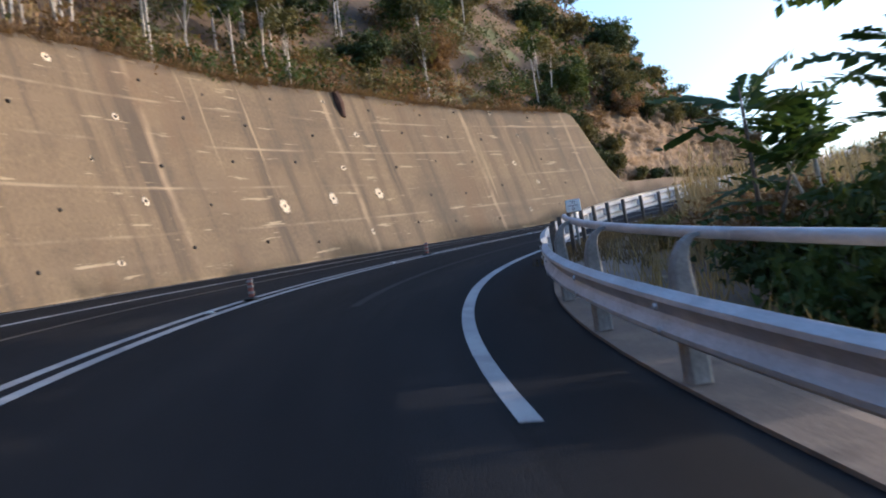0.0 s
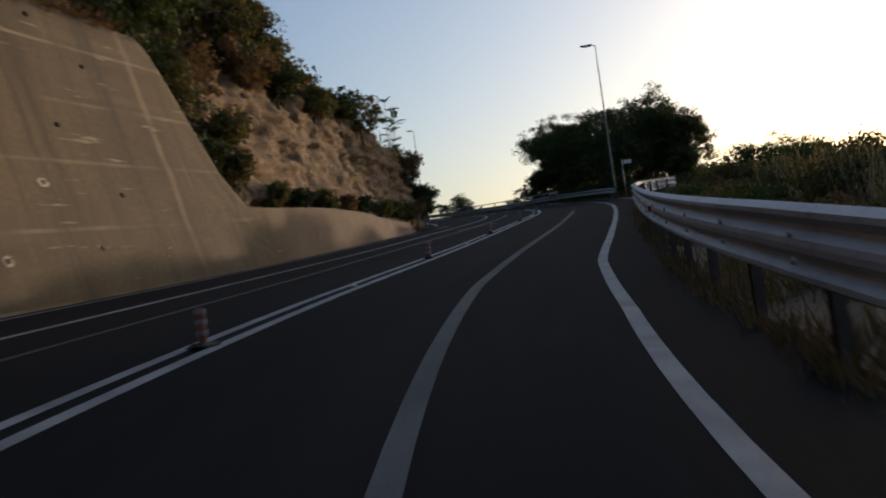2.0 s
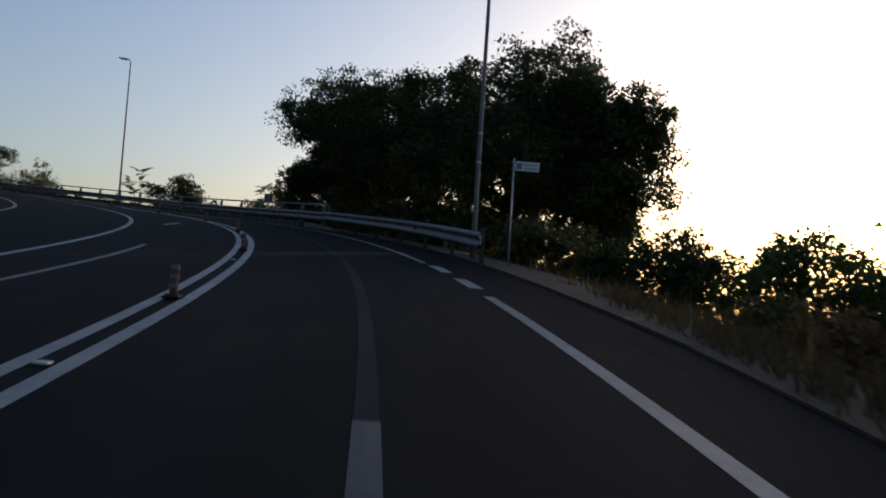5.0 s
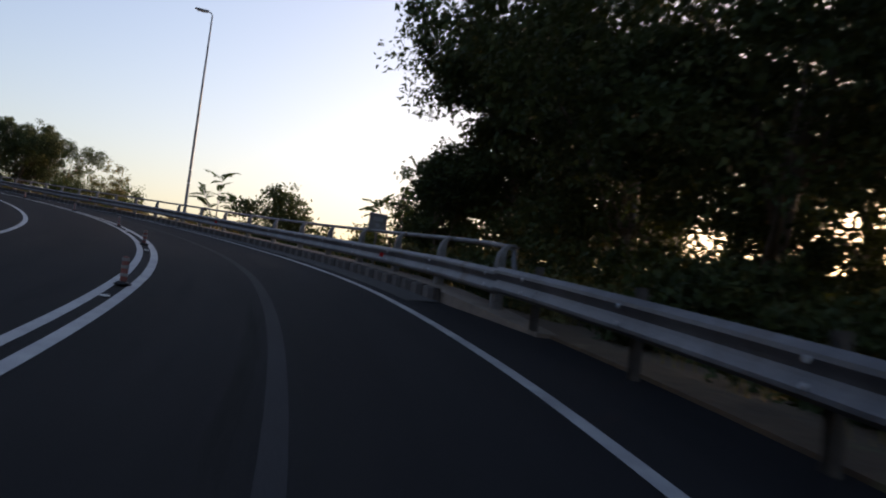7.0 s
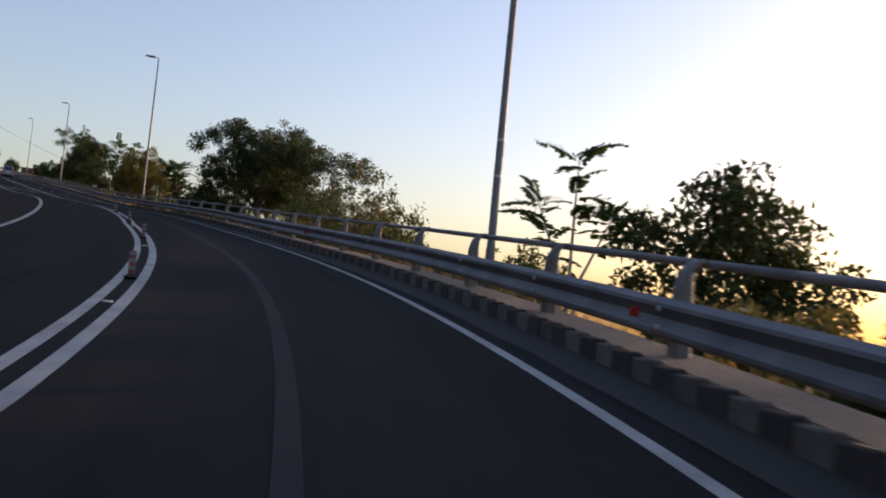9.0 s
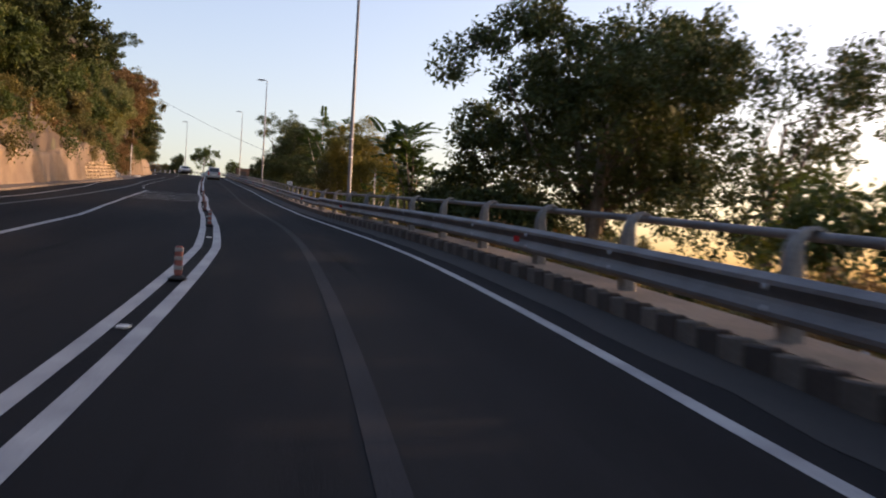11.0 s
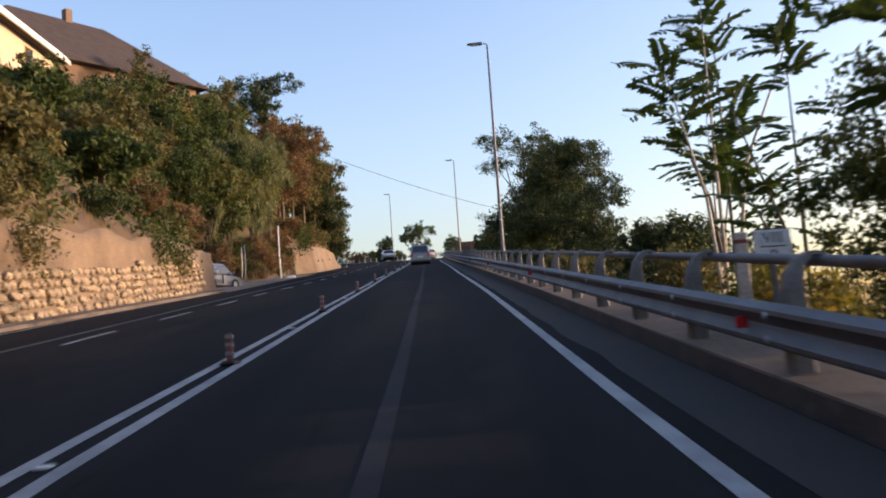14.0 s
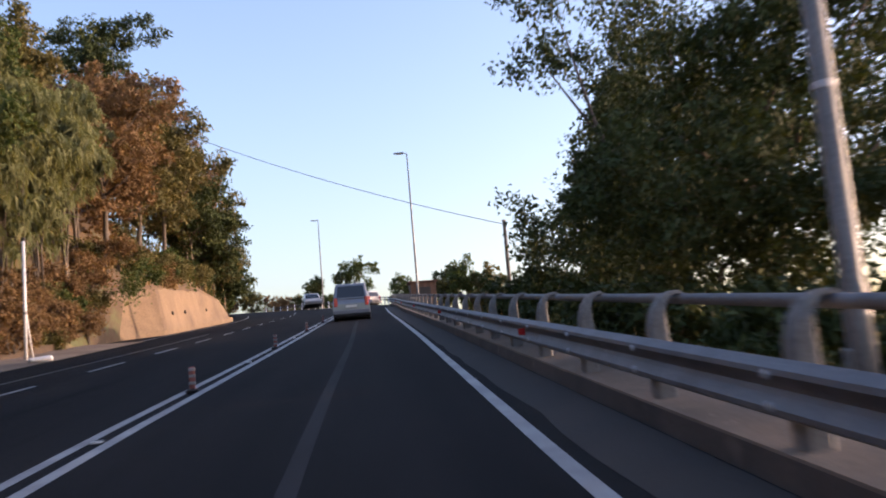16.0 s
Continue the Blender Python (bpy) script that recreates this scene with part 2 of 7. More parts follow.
def leaf_mat(name, colours, glow=0.35, rough=0.55):
    """Leaves: colour varies leaf by leaf and plant by plant; light passes through."""
    mat, nt, bsdf = nodes_of(name)
    geo = nt.nodes.new("ShaderNodeNewGeometry")
    tc = nt.nodes.new("ShaderNodeTexCoord")
    r = ramp_node(nt, [(i / max(len(colours) - 1, 1), c) for i, c in enumerate(colours)])
    patch = noise_node(nt, tc.outputs["Object"], 0.45, 3)
    add = nt.nodes.new("ShaderNodeMath")
    add.operation = "MULTIPLY_ADD"
    add.inputs[1].default_value = 0.45
    nt.links.new(geo.outputs["Random Per Island"], add.inputs[0])
    shift = nt.nodes.new("ShaderNodeMapRange")
    shift.inputs["From Min"].default_value, shift.inputs["From Max"].default_value = 0.3, 0.7
    shift.inputs["To Min"].default_value, shift.inputs["To Max"].default_value = 0.0, 0.6
    nt.links.new(patch, shift.inputs["Value"])
    nt.links.new(shift.outputs["Result"], add.inputs[2])
    nt.links.new(add.outputs["Value"], r.inputs["Fac"])
    nt.links.new(r.outputs["Color"], bsdf.inputs["Base Color"])
    bsdf.inputs["Roughness"].default_value = rough + 0.2
    bsdf.inputs["Specular IOR Level"].default_value = 0.25
    tr = nt.nodes.new("ShaderNodeBsdfTranslucent")
    bright = mixed(nt, "MULTIPLY", 1.0, r.outputs["Color"], (1.5, 1.35, 0.7))
    nt.links.new(bright, tr.inputs["Color"])
    ms = nt.nodes.new("ShaderNodeMixShader")
    ms.inputs["Fac"].default_value = glow
    nt.links.new(bsdf.outputs["BSDF"], ms.inputs[1])
    nt.links.new(tr.outputs["BSDF"], ms.inputs[2])
    nt.links.new(ms.outputs["Shader"], nt.nodes["Material Output"].inputs["Surface"])
    return mat


ASPHALT = surface("asphalt", (0.01, 0.0105, 0.012), (0.023, 0.0228, 0.0235), 0.5, 0.88, bump=0.5, fine=60, stretch=(0.12, 1.6, 1), coords="UV",
                  extra=((0.35, (0.3, 1.5, 1), 0.58, 0.75, (0.029, 0.026, 0.023)), (1.6, (0.05, 1.3, 1), 0.6, 0.72, (0.008, 0.0082, 0.009)), (4.0, (1, 1, 1), 0.7, 0.78, (0.034, 0.031, 0.028))))
ASPHALT.node_tree.nodes["Principled BSDF"].inputs["Specular IOR Level"].default_value = 0.06
SEAM = surface("patched seam", (0.028, 0.028, 0.03), (0.042, 0.042, 0.044), 1.2, 0.85, fine=50, stretch=(0.3, 1, 1), coords="UV")
SEAM.node_tree.nodes["Principled BSDF"].inputs["Specular IOR Level"].default_value = 0.06
PALESEAM = surface("faded ground-off paint", (0.05, 0.05, 0.05), (0.13, 0.13, 0.125), 0.9, 0.8, fine=40, stretch=(0.3, 2, 1), coords="UV", extra=((2.0, (1, 1, 1), 0.58, 0.7, (0.03, 0.03, 0.03)),))
PAINT = surface("worn road paint", (0.2, 0.2, 0.205), (0.37, 0.37, 0.36), 1.5, 0.6, fine=45, coords="UV", extra=((3.0, (1, 1, 1), 0.6, 0.72, (0.2, 0.2, 0.2)),))
SHOTCRETE = surface("stained anchored concrete", (0.082, 0.058, 0.031), (0.15, 0.11, 0.06), 0.3, 0.92, bump=0.5, fine=9, stretch=(0.5, 0.9, 1), coords="UV",
                    extra=((0.55, (0.09, 2.2, 1), 0.5, 0.62, (0.115, 0.083, 0.046)), (0.5, (1.6, 0.1, 1), 0.5, 0.64, (0.058, 0.042, 0.025)),
                           (1.2, (0.35, 4.0, 1), 0.62, 0.67, (0.25, 0.2, 0.125)), (0.9, (2.4, 0.09, 1), 0.63, 0.7, (0.2, 0.15, 0.085)),
                           (0.22, (1, 1, 1), 0.55, 0.68, (0.062, 0.046, 0.028)), (3.6, (1, 1.6, 1), 0.68, 0.74, (0.26, 0.21, 0.135)), (0.14, (1, 0.5, 1), 0.53, 0.66, (0.1, 0.062, 0.03))))


def wall_joints(mat, first, period):
    """Pale mineral runs down the casting joints, wavering and broken."""
    nt = mat.node_tree
    bsdf = nt.nodes["Principled BSDF"]
    old = bsdf.inputs["Base Color"].links[0].from_socket
    tc = nt.nodes.new("ShaderNodeTexCoord")
    sep = nt.nodes.new("ShaderNodeSeparateXYZ")
    nt.links.new(tc.outputs["UV"], sep.inputs["Vector"])
    wob = noise_node(nt, tc.outputs["UV"], 0.5, 3, (0.2, 1, 1))

    def op(kind, a, b=0.0):
        m = nt.nodes.new("ShaderNodeMath")
        m.operation = kind
        for k, v in ((0, a), (1, b)):
            if isinstance(v, (int, float)):
                m.inputs[k].default_value = v
            else:
                nt.links.new(v, m.inputs[k])
        return m.outputs["Value"]
    u = op("ADD", sep.outputs["X"], op("MULTIPLY", op("SUBTRACT", wob, 0.5), 0.35))
    dist = op("ABSOLUTE", op("SUBTRACT", op("FRACT", op("DIVIDE", op("SUBTRACT", u, first - period / 2), period)), 0.5))
    line = nt.nodes.new("ShaderNodeMapRange")
    line.inputs["From Min"].default_value, line.inputs["From Max"].default_value = 0.2 / period, 0.02 / period
    nt.links.new(dist, line.inputs["Value"])
    broken = nt.nodes.new("ShaderNodeMapRange")
    broken.inputs["From Min"].default_value, broken.inputs["From Max"].default_value = 0.36, 0.6
    nt.links.new(noise_node(nt, tc.outputs["UV"], 0.45, 5), broken.inputs["Value"])
    fac = op("MULTIPLY", op("MULTIPLY", line.outputs["Result"], broken.outputs["Result"]), 0.75)
    col = mixed(nt, "MIX", fac, old, (0.27, 0.2, 0.12))
    # lift joints of the formwork, level and broken
    level = op("ADD", sep.outputs["Y"], op("MULTIPLY", op("SUBTRACT", wob, 0.5), 0.12))
    off = op("ABSOLUTE", op("SUBTRACT", op("FRACT", op("DIVIDE", op("ADD", level, 0.62), 1.25)), 0.5))
    lift = nt.nodes.new("ShaderNodeMapRange")
    lift.inputs["From Min"].default_value, lift.inputs["From Max"].default_value = 0.045, 0.008
    nt.links.new(off, lift.inputs["Value"])
    gaps = nt.nodes.new("ShaderNodeMapRange")
    gaps.inputs["From Min"].default_value, gaps.inputs["From Max"].default_value = 0.45, 0.68
    nt.links.new(noise_node(nt, tc.outputs["UV"], 0.6, 5, (0.5, 1.5, 1)), gaps.inputs["Value"])
    nt.links.new(mixed(nt, "MIX", op("MULTIPLY", op("MULTIPLY", lift.outputs["Result"], gaps.outputs["Result"]), 0.7), col, (0.28, 0.22, 0.14)), bsdf.inputs["Base Color"])


wall_joints(SHOTCRETE, 5.2, 9.3)
PLASTER = surface("weathered ochre concrete", (0.125, 0.084, 0.05), (0.22, 0.155, 0.095), 0.4, 0.9, bump=0.5, fine=12, coords="UV",
                  extra=((0.6, (2.2, 0.2, 1), 0.58, 0.75, (0.2, 0.15, 0.1)), (1.1, (1, 1, 1), 0.64, 0.78, (0.28, 0.23, 0.17))))
EARTH = surface("dry hillside earth", (0.07, 0.044, 0.024), (0.135, 0.088, 0.046), 0.12, 0.95, bump=0.8, fine=3, extra=((0.25, (1, 1, 1), 0.56, 0.66, (0.1, 0.11, 0.04)), (0.6, (1, 1, 1), 0.62, 0.72, (0.21, 0.15, 0.08))))
CLIFF = surface("fractured ochre rock", (0.12, 0.074, 0.036), (0.25, 0.16, 0.08), 0.9, 0.92, bump=0.9, fine=6, extra=((1.6, (1, 1, 0.6), 0.53, 0.66, (0.075, 0.05, 0.03)), (4.5, (1, 1, 2.2), 0.6, 0.68, (0.36, 0.27, 0.165)), (3.2, (1, 1, 0.5), 0.6, 0.66, (0.05, 0.034, 0.022))))
STONE = surface("pale rubble stone", (0.22, 0.155, 0.09), (0.4, 0.31, 0.195), 2.5, 0.9, bump=0.6, fine=25, random=0.25)
KERB_TAN = surface("dusty concrete kerb", (0.085, 0.063, 0.046), (0.16, 0.122, 0.09), 0.8, 0.9, fine=20, coords="UV", extra=((1.3, (1, 1, 1), 0.55, 0.72, (0.06, 0.045, 0.035)), (5.0, (1, 1, 1), 0.62, 0.72, (0.17, 0.14, 0.11))))
# kerb beam: low sun painted in as lighter tan, its road face as shade
KERB_TOP = surface("sunlit-toned concrete kerb", (0.13, 0.098, 0.07), (0.23, 0.175, 0.128), 0.8, 0.9, fine=20, coords="UV", extra=((1.3, (1, 1, 1), 0.58, 0.72, (0.1, 0.075, 0.055)), (5.0, (1, 1, 1), 0.62, 0.72, (0.3, 0.25, 0.19))))
KERB_SHADE = surface("shade-toned kerb face", (0.035, 0.027, 0.022), (0.08, 0.06, 0.046), 0.9, 0.95, fine=25, coords="UV", extra=((2.0, (1, 1, 1), 0.6, 0.74, (0.12, 0.095, 0.07)),))
KERB_DARK = surface("black painted kerb", (0.024, 0.019, 0.017), (0.055, 0.042, 0.036), 2, 0.85, fine=30, random=0.2)
KERB_PALE = surface("faded white painted kerb", (0.07, 0.06, 0.052), (0.135, 0.118, 0.102), 2, 0.85, fine=30, random=0.25, extra=((3, (1, 1, 1), 0.55, 0.7, (0.045, 0.036, 0.03)),))
ZINC = surface("galvanised steel", (0.36, 0.365, 0.38), (0.52, 0.525, 0.54), 1.4, 0.6, metallic=0.35, bump=0.1, fine=40, extra=((2.0, (1, 1, 1), 0.68, 0.8, (0.34, 0.3, 0.27)),))
# stained zinc, base colour darkened for rails seen against the sun
SHADEZINC = surface("shade-darkened weathered zinc", (0.1, 0.1, 0.105), (0.19, 0.19, 0.195), 1.1, 0.6, metallic=0.25, bump=0.15, fine=40, extra=((1.6, (1, 1, 0.4), 0.58, 0.72, (0.11, 0.085, 0.07)), (6.0, (1, 1, 1), 0.66, 0.74, (0.26, 0.26, 0.26))))
POST = surface("weathered barrier post", (0.13, 0.127, 0.122), (0.23, 0.222, 0.21), 2, 0.8, bump=0.3, fine=30, random=0.15)
POLE = surface("lamp pole steel", (0.12, 0.12, 0.122), (0.2, 0.198, 0.195), 1.2, 0.5, metallic=0.3, bump=0.05, fine=30)
BARK = surface("grey bark", (0.07, 0.055, 0.04), (0.16, 0.13, 0.1), 3, 0.95, bump=0.9, fine=14, stretch=(1, 1, 0.2))
PALEBARK = surface("pale dry bark", (0.36, 0.32, 0.26), (0.55, 0.5, 0.43), 3, 0.95, bump=0.6, fine=14, stretch=(1, 1, 0.2))
BLACK = plain("black rubber", (0.02, 0.02, 0.02), 0.8)
HOLE = plain("dark drain hole", (0.015, 0.012, 0.01), 0.95)
WHITE = surface("white sign enamel", (0.62, 0.62, 0.6), (0.75, 0.75, 0.73), 2, 0.45, bump=0.02, fine=20)
INK = plain("black lettering", (0.02, 0.02, 0.022), 0.6)
RED = plain("red reflector", (0.5, 0.02, 0.02), 0.25, coat=0.6)
REDDULL = surface("faded red plastic", (0.16, 0.04, 0.03), (0.26, 0.075, 0.055), 3, 0.6, bump=0.05)
GREYPL = surface("grey plastic", (0.16, 0.155, 0.15), (0.26, 0.25, 0.24), 3, 0.6, bump=0.05)
OAK = leaf_mat("dark broadleaf foliage", [(0.014, 0.022, 0.008), (0.03, 0.045, 0.013), (0.05, 0.07, 0.02), (0.09, 0.09, 0.03)], 0.13)
MID = leaf_mat("green foliage", [(0.018, 0.032, 0.009), (0.036, 0.06, 0.015), (0.065, 0.09, 0.024), (0.12, 0.115, 0.036)], 0.24)
OLIVE = leaf_mat("olive shrub foliage", [(0.04, 0.045, 0.016), (0.08, 0.08, 0.028), (0.13, 0.115, 0.04), (0.17, 0.13, 0.045)], 0.2)
GOLD = leaf_mat("yellowing foliage", [(0.048, 0.057, 0.014), (0.088, 0.093, 0.021), (0.14, 0.125, 0.028), (0.22, 0.165, 0.036)], 0.34)
RUST = leaf_mat("dry reddish foliage", [(0.075, 0.05, 0.026), (0.13, 0.082, 0.04), (0.18, 0.115, 0.056), (0.12, 0.095, 0.042)], 0.25)
PINNATE = leaf_mat("pinnate ailanthus leaves", [(0.018, 0.04, 0.012), (0.035, 0.065, 0.02), (0.06, 0.09, 0.025)], 0.35)
REED = leaf_mat("reed blades", [(0.035, 0.055, 0.016), (0.065, 0.08, 0.025), (0.12, 0.11, 0.045)], 0.25)
DRYGRASS = leaf_mat("dry grass", [(0.16, 0.12, 0.05), (0.26, 0.19, 0.08), (0.32, 0.25, 0.12)], 0.3)

# ---- ground: one sheet that follows the road, hill on one side, valley on the other ----
LEFT_AT = [-40, 52, 54, 73, 82, 96, 180, 188, 264, 267, 302, 306.2, 331, 336, 460]
LEFT_EDGE = [5.0, 5.0, 5.2, 5.2, 5.6, 9.5, 9.5, 8.2, 8.2, 9.0, 9.0, 8.2, 8.2, 9.0, 9.0]
HILL_AT = [-40, 20, 50, 53, 55, 72, 80, 85, 93, 160, 186, 200, 232, 264, 267, 297, 304.5, 328, 334, 350, 460]
HILL_FOOT = [5.7, 5.8, 5.4, 5.0, 4.6, 4.6, 4.0, 2.2, 0.2, 0.2, 1.5, 2.2, 2.7, 2.4, 0.1, 0.1, 2.4, 2.2, 0.4, 0.0, 0.0]
RISE_AT = [-40, 20, 50, 72, 84, 97, 150, 175, 195, 260, 268, 292, 300, 325, 340, 370, 460]
RISE = [0.6, 0.9, 1.4, 1.4, 0.7, 0.25, 0.3, 0.75, 0.95, 0.95, 0.55, 0.6, 0.95, 0.9, 0.3, 0.02, 0.0]


def left_edge(s):
    return float(np.interp(s, LEFT_AT, LEFT_EDGE))


def setback(s):
    """How far behind the wall's foot the hillside begins."""
    return float(np.interp(s, [-40, 50, 54, 80, 88, 460], [2.0, 2.0, 2.4, 2.4, 0.6, 0.6]))


def hill_height(s, d):
    """Height of the hillside above the road surface at d < 0."""
    out = -d - left_edge(s) - setback(s)
    if 258 < s < 300:
        out = max(out - float(np.interp(s, [264, 267, 294, 299], [0, 3.6, 3.6, 0])), 0)
    near, far = min(max(out, 0), 17), max(out - 17, 0)
    return float(np.interp(s, HILL_AT, HILL_FOOT)) + float(np.interp(s, RISE_AT, RISE)) * near + 0.3 * min(far, 40) * float(np.interp(s, [300, 360], [1, 0]))


def valley_height(s, d):
    out = d - 6.0
    fall = float(np.interp(s, [-40, 0, 30, 60, 110, 460], [0.12, 0.12, 0.15, 0.25, 0.4, 0.42]))
    return -0.15 - fall * min(out, 60) - 0.12 * max(min(out - 60, 300), 0)


def ground_height(s, d):
    return hill_height(s, d) if d < 0 else valley_height(s, d)


def build_ground():
    rows, ss = [], np.concatenate([steps(S_MIN - 25, 430, 2.0), [480, 600, 900]])
    for s in ss:
        e, b = left_edge(s), setback(s)
        ds = [-300, -140, -70, -48, -36, -28, -22, -17, -14.5, -e - b - 1.8, -e - b - 0.6, -e - b, -e - b + 0.15, -e + 0.3, 0, 5.3, 6.2, 7.5, 9.5, 12, 15, 19, 25, 33, 45, 66, 120, 300]
        row = []
        for d in ds:
            dd = d
            if s > 20 and s < 60 and d > 45:
                dd = min(d, 45 + (d - 45) * 0.1)
            p = spot(s, dd, 0)
            if -e - b + 0.1 < d < 6.0:
                p[2] -= 0.35
            else:
                p[2] += ground_height(s, d)
                amp = min(1.0, (abs(d) - 5) / 8)
                p[2] += amp * (1.1 * noise.noise((p[0] * 0.12, p[1] * 0.12, 0)) + 0.35 * noise.noise((p[0] * 0.5, p[1] * 0.5, 3)))
            row.append(p)
        rows.append(row)
    k = len(rows[0])
    v = np.array(rows).reshape(-1, 3)
    f = np.array([(i * k + j, i * k + j + 1, (i + 1) * k + j + 1, (i + 1) * k + j) for i in range(len(rows) - 1) for j in range(k - 1)])
    ob = piece("ground", mesh_of("ground", v, f, EARTH, smooth=True))
    tagged(ob, "dry brown hillside earth falling away to the valley", "ground", kind="structure")


def build_sea():
    water = surface("hazy sea", (0.2, 0.26, 0.32), (0.26, 0.32, 0.38), 0.01, 0.6, bump=0.2, fine=0.3)
    water.node_tree.nodes["Principled BSDF"].inputs["Specular IOR Level"].default_value = 0.2
    v = [(-4500, -4500, -52), (4500, -4500, -52), (4500, 4500, -52), (-4500, 4500, -52)]
    tagged(piece("water", mesh_of("water", v, [(0, 1, 2, 3)], water)), "calm hazy sea far below the road", "sea", kind="structure")


MID_AT = [0, 15, 21, 25, 29, 34, 44, 51, 55, 72, 84, 112, 121, 128, 135, 162, 166, 170, 179, 183, 188, 202, 207, 212, 217, 223, 240, 255, 266, 281, 295, 312]
MID_OFF = [0.04, 0.04, -0.02, -0.08, -0.15, -0.12, -0.08, 0.06, 0.09, 0.0, -0.03, 0.0, -0.08, -0.1, 0.0, -0.04, 0.08, 0.12, 0.19, 0.1, 0.04, 0.04, 0.1, 0.18, 0.18, 0.04, -0.03, 0.03, 0.02, 0.2, 0.35, 0.6]
RIM_AT = [0, 14, 19, 24, 30, 36, 41, 47, 53, 60, 70, 86, 96, 105, 115, 121, 127, 140, 163, 168, 180, 188, 197, 206, 225, 242, 262, 280]
RIM_OFF = [3.88, 3.83, 3.76, 3.7, 3.66, 3.68, 3.72, 3.6, 3.74, 3.8, 3.8, 3.74, 3.66, 3.74, 3.72, 3.66, 3.62, 3.7, 3.76, 3.62, 3.6, 3.53, 3.62, 3.75, 3.74, 3.81, 3.78, 3.85]


def mid(s):
    """Where the double line runs, to the right of the road's reference line."""
    return float(np.interp(s, MID_AT, MID_OFF))


def rim(s):
    """Where the edge line of the valley side runs."""
    return float(np.interp(s, RIM_AT, RIM_OFF))


def build_road():
    ss = steps(S_MIN, S_MAX, 1.0)

    def section(s):
        e = left_edge(s)
        return [(-e - 0.1, 0.0)] + [(d, 0.0) for d in np.linspace(-e + 0.4, 5.0, 9)] + [(5.6, 0.0)]
    tagged(piece("road", ribbon("road", ss, section, ASPHALT, smooth=True)), "dark worn asphalt two-way road climbing the hill", "road", kind="structure")

    def line(name, a, b, d, w, mat, label, step=1.0):
        centre = (lambda s: d(s)) if callable(d) else (lambda s: d)
        me = ribbon(name, steps(a, b, step), lambda s: [(centre(s) - w / 2, 0.004), (centre(s) + w / 2, 0.004)], mat)
        tagged(piece(name, me), label, "road marking", kind="structure")
    line("road_marking", S_MIN, 400, lambda s: mid(s) - 0.14, 0.125, PAINT, "solid white centre line of a worn double line")
    line("road_marking", S_MIN, 400, lambda s: mid(s) + 0.14, 0.135, PAINT, "solid white centre line of a worn double line")
    line("road_marking", 5.6, 84.0, rim, 0.15, PAINT, "solid white edge line, worn and dusty")
    for a in (85.2, 88.2):
        line("road_marking", a, a + 1.7, 3.78, 0.22, PAINT, "short white edge dash at a side opening", 0.85)
    line("road_marking", 90.6, 330, rim, 0.125, PAINT, "solid white edge line, worn and dusty")
    inner = lambda s: float(np.interp(s, [60, 150, 179, 187, 196, 206, 222, 228, 235, 255, 268, 280, 293, 330], [-3.08, -3.0, -2.86, -2.85, -3.1, -3.15, -3.0, -3.55, -4.0, -4.12, -3.85, -3.65, -3.5, -3.4]))
    line("road_marking", S_MIN, 222, inner, 0.13, PAINT, "solid white lane line of the downhill side")
    for a in np.arange(227.5, 345, 6.28):
        line("road_marking", a, a + 3.0, inner, 0.12, PAINT, "short white lane dash of the downhill side", 1.0)
    outer = lambda s: float(np.interp(s, [74, 84, 96, 180, 190, 221, 235, 246, 264, 276, 283, 300, 330, 345], [-4.9, -5.6, -6.9, -7.0, -6.2, -6.35, -7.1, -7.4, -7.4, -7.35, -7.3, -7.3, -7.1, -7.6]))
    line("road_marking", S_MIN, 73, lambda s: -4.72, 0.09, PAINT, "thin white line along the foot of the wall")
    line("road_marking", 84, 345, outer, 0.12, PAINT, "white edge line beside the hill wall")
    for a in np.arange(208.2, 222, 1.2):
        me = ribbon("hatch", [a, a + 0.13], [(mid(a) - 0.24, 0.005), (-1.7, 0.005), (inner(a) - 0.02, 0.005)], PAINT)
        tagged(piece("road_marking", me), "thin white hatch bar across the painted island", "road marking", kind="structure")
    for s0, d0, s1, d1 in ((68, -2.2, 72, -1.2), (72, -1.2, 70.6, -1.9), (101, -2.1, 104, -1.5), (76, -4.4, 79.5, -4.3)):
        a, b = spot(s0, d0, 0.006), spot(s1, d1, 0.006)
        _, n = along(s0)
        o = np.array([n[0], n[1], 0]) * 0.07
        tagged(piece("road_marking", mesh_of("arrow_stroke", [a - o, a + o, b + o, b - o], [(0, 1, 2, 3)], PAINT)), "faded white arrow stroke on the asphalt", "road marking", kind="structure")
    wob = lambda s: float(np.interp(s, [0, 35, 44, 52, 60, 92, 100, 104, 114, 125, 175, 200, 300], [2.2, 2.18, 1.98, 2.02, 2.05, 1.9, 1.82, 1.78, 1.72, 1.6, 1.7, 2.0, 2.1])) + 0.02 * math.sin(s * 0.23)
    line("road_marking", 14, 30, wob, 0.13, SEAM, "grey patched seam running along the lane")
    line("road_marking", 30, 76, wob, 0.15, PALESEAM, "pale ground-off old line along the lane")
    line("road_marking", 76, 300, wob, 0.14, SEAM, "grey patched seam running along the lane")
    tar = surface("black tar joint", (0.012, 0.012, 0.012), (0.02, 0.02, 0.02), 2, 0.5, coords="UV")
    line("road_marking", 186, 300, lambda s: -4.9 + 0.25 * math.sin(s * 0.09), 0.16, tar, "dark tar joint in the downhill lane")
    line("road_marking", S_MIN, 90, lambda s: -1.9 + 0.05 * math.sin(s * 0.3), 0.1, tar, "dark tar joint in the downhill lane")


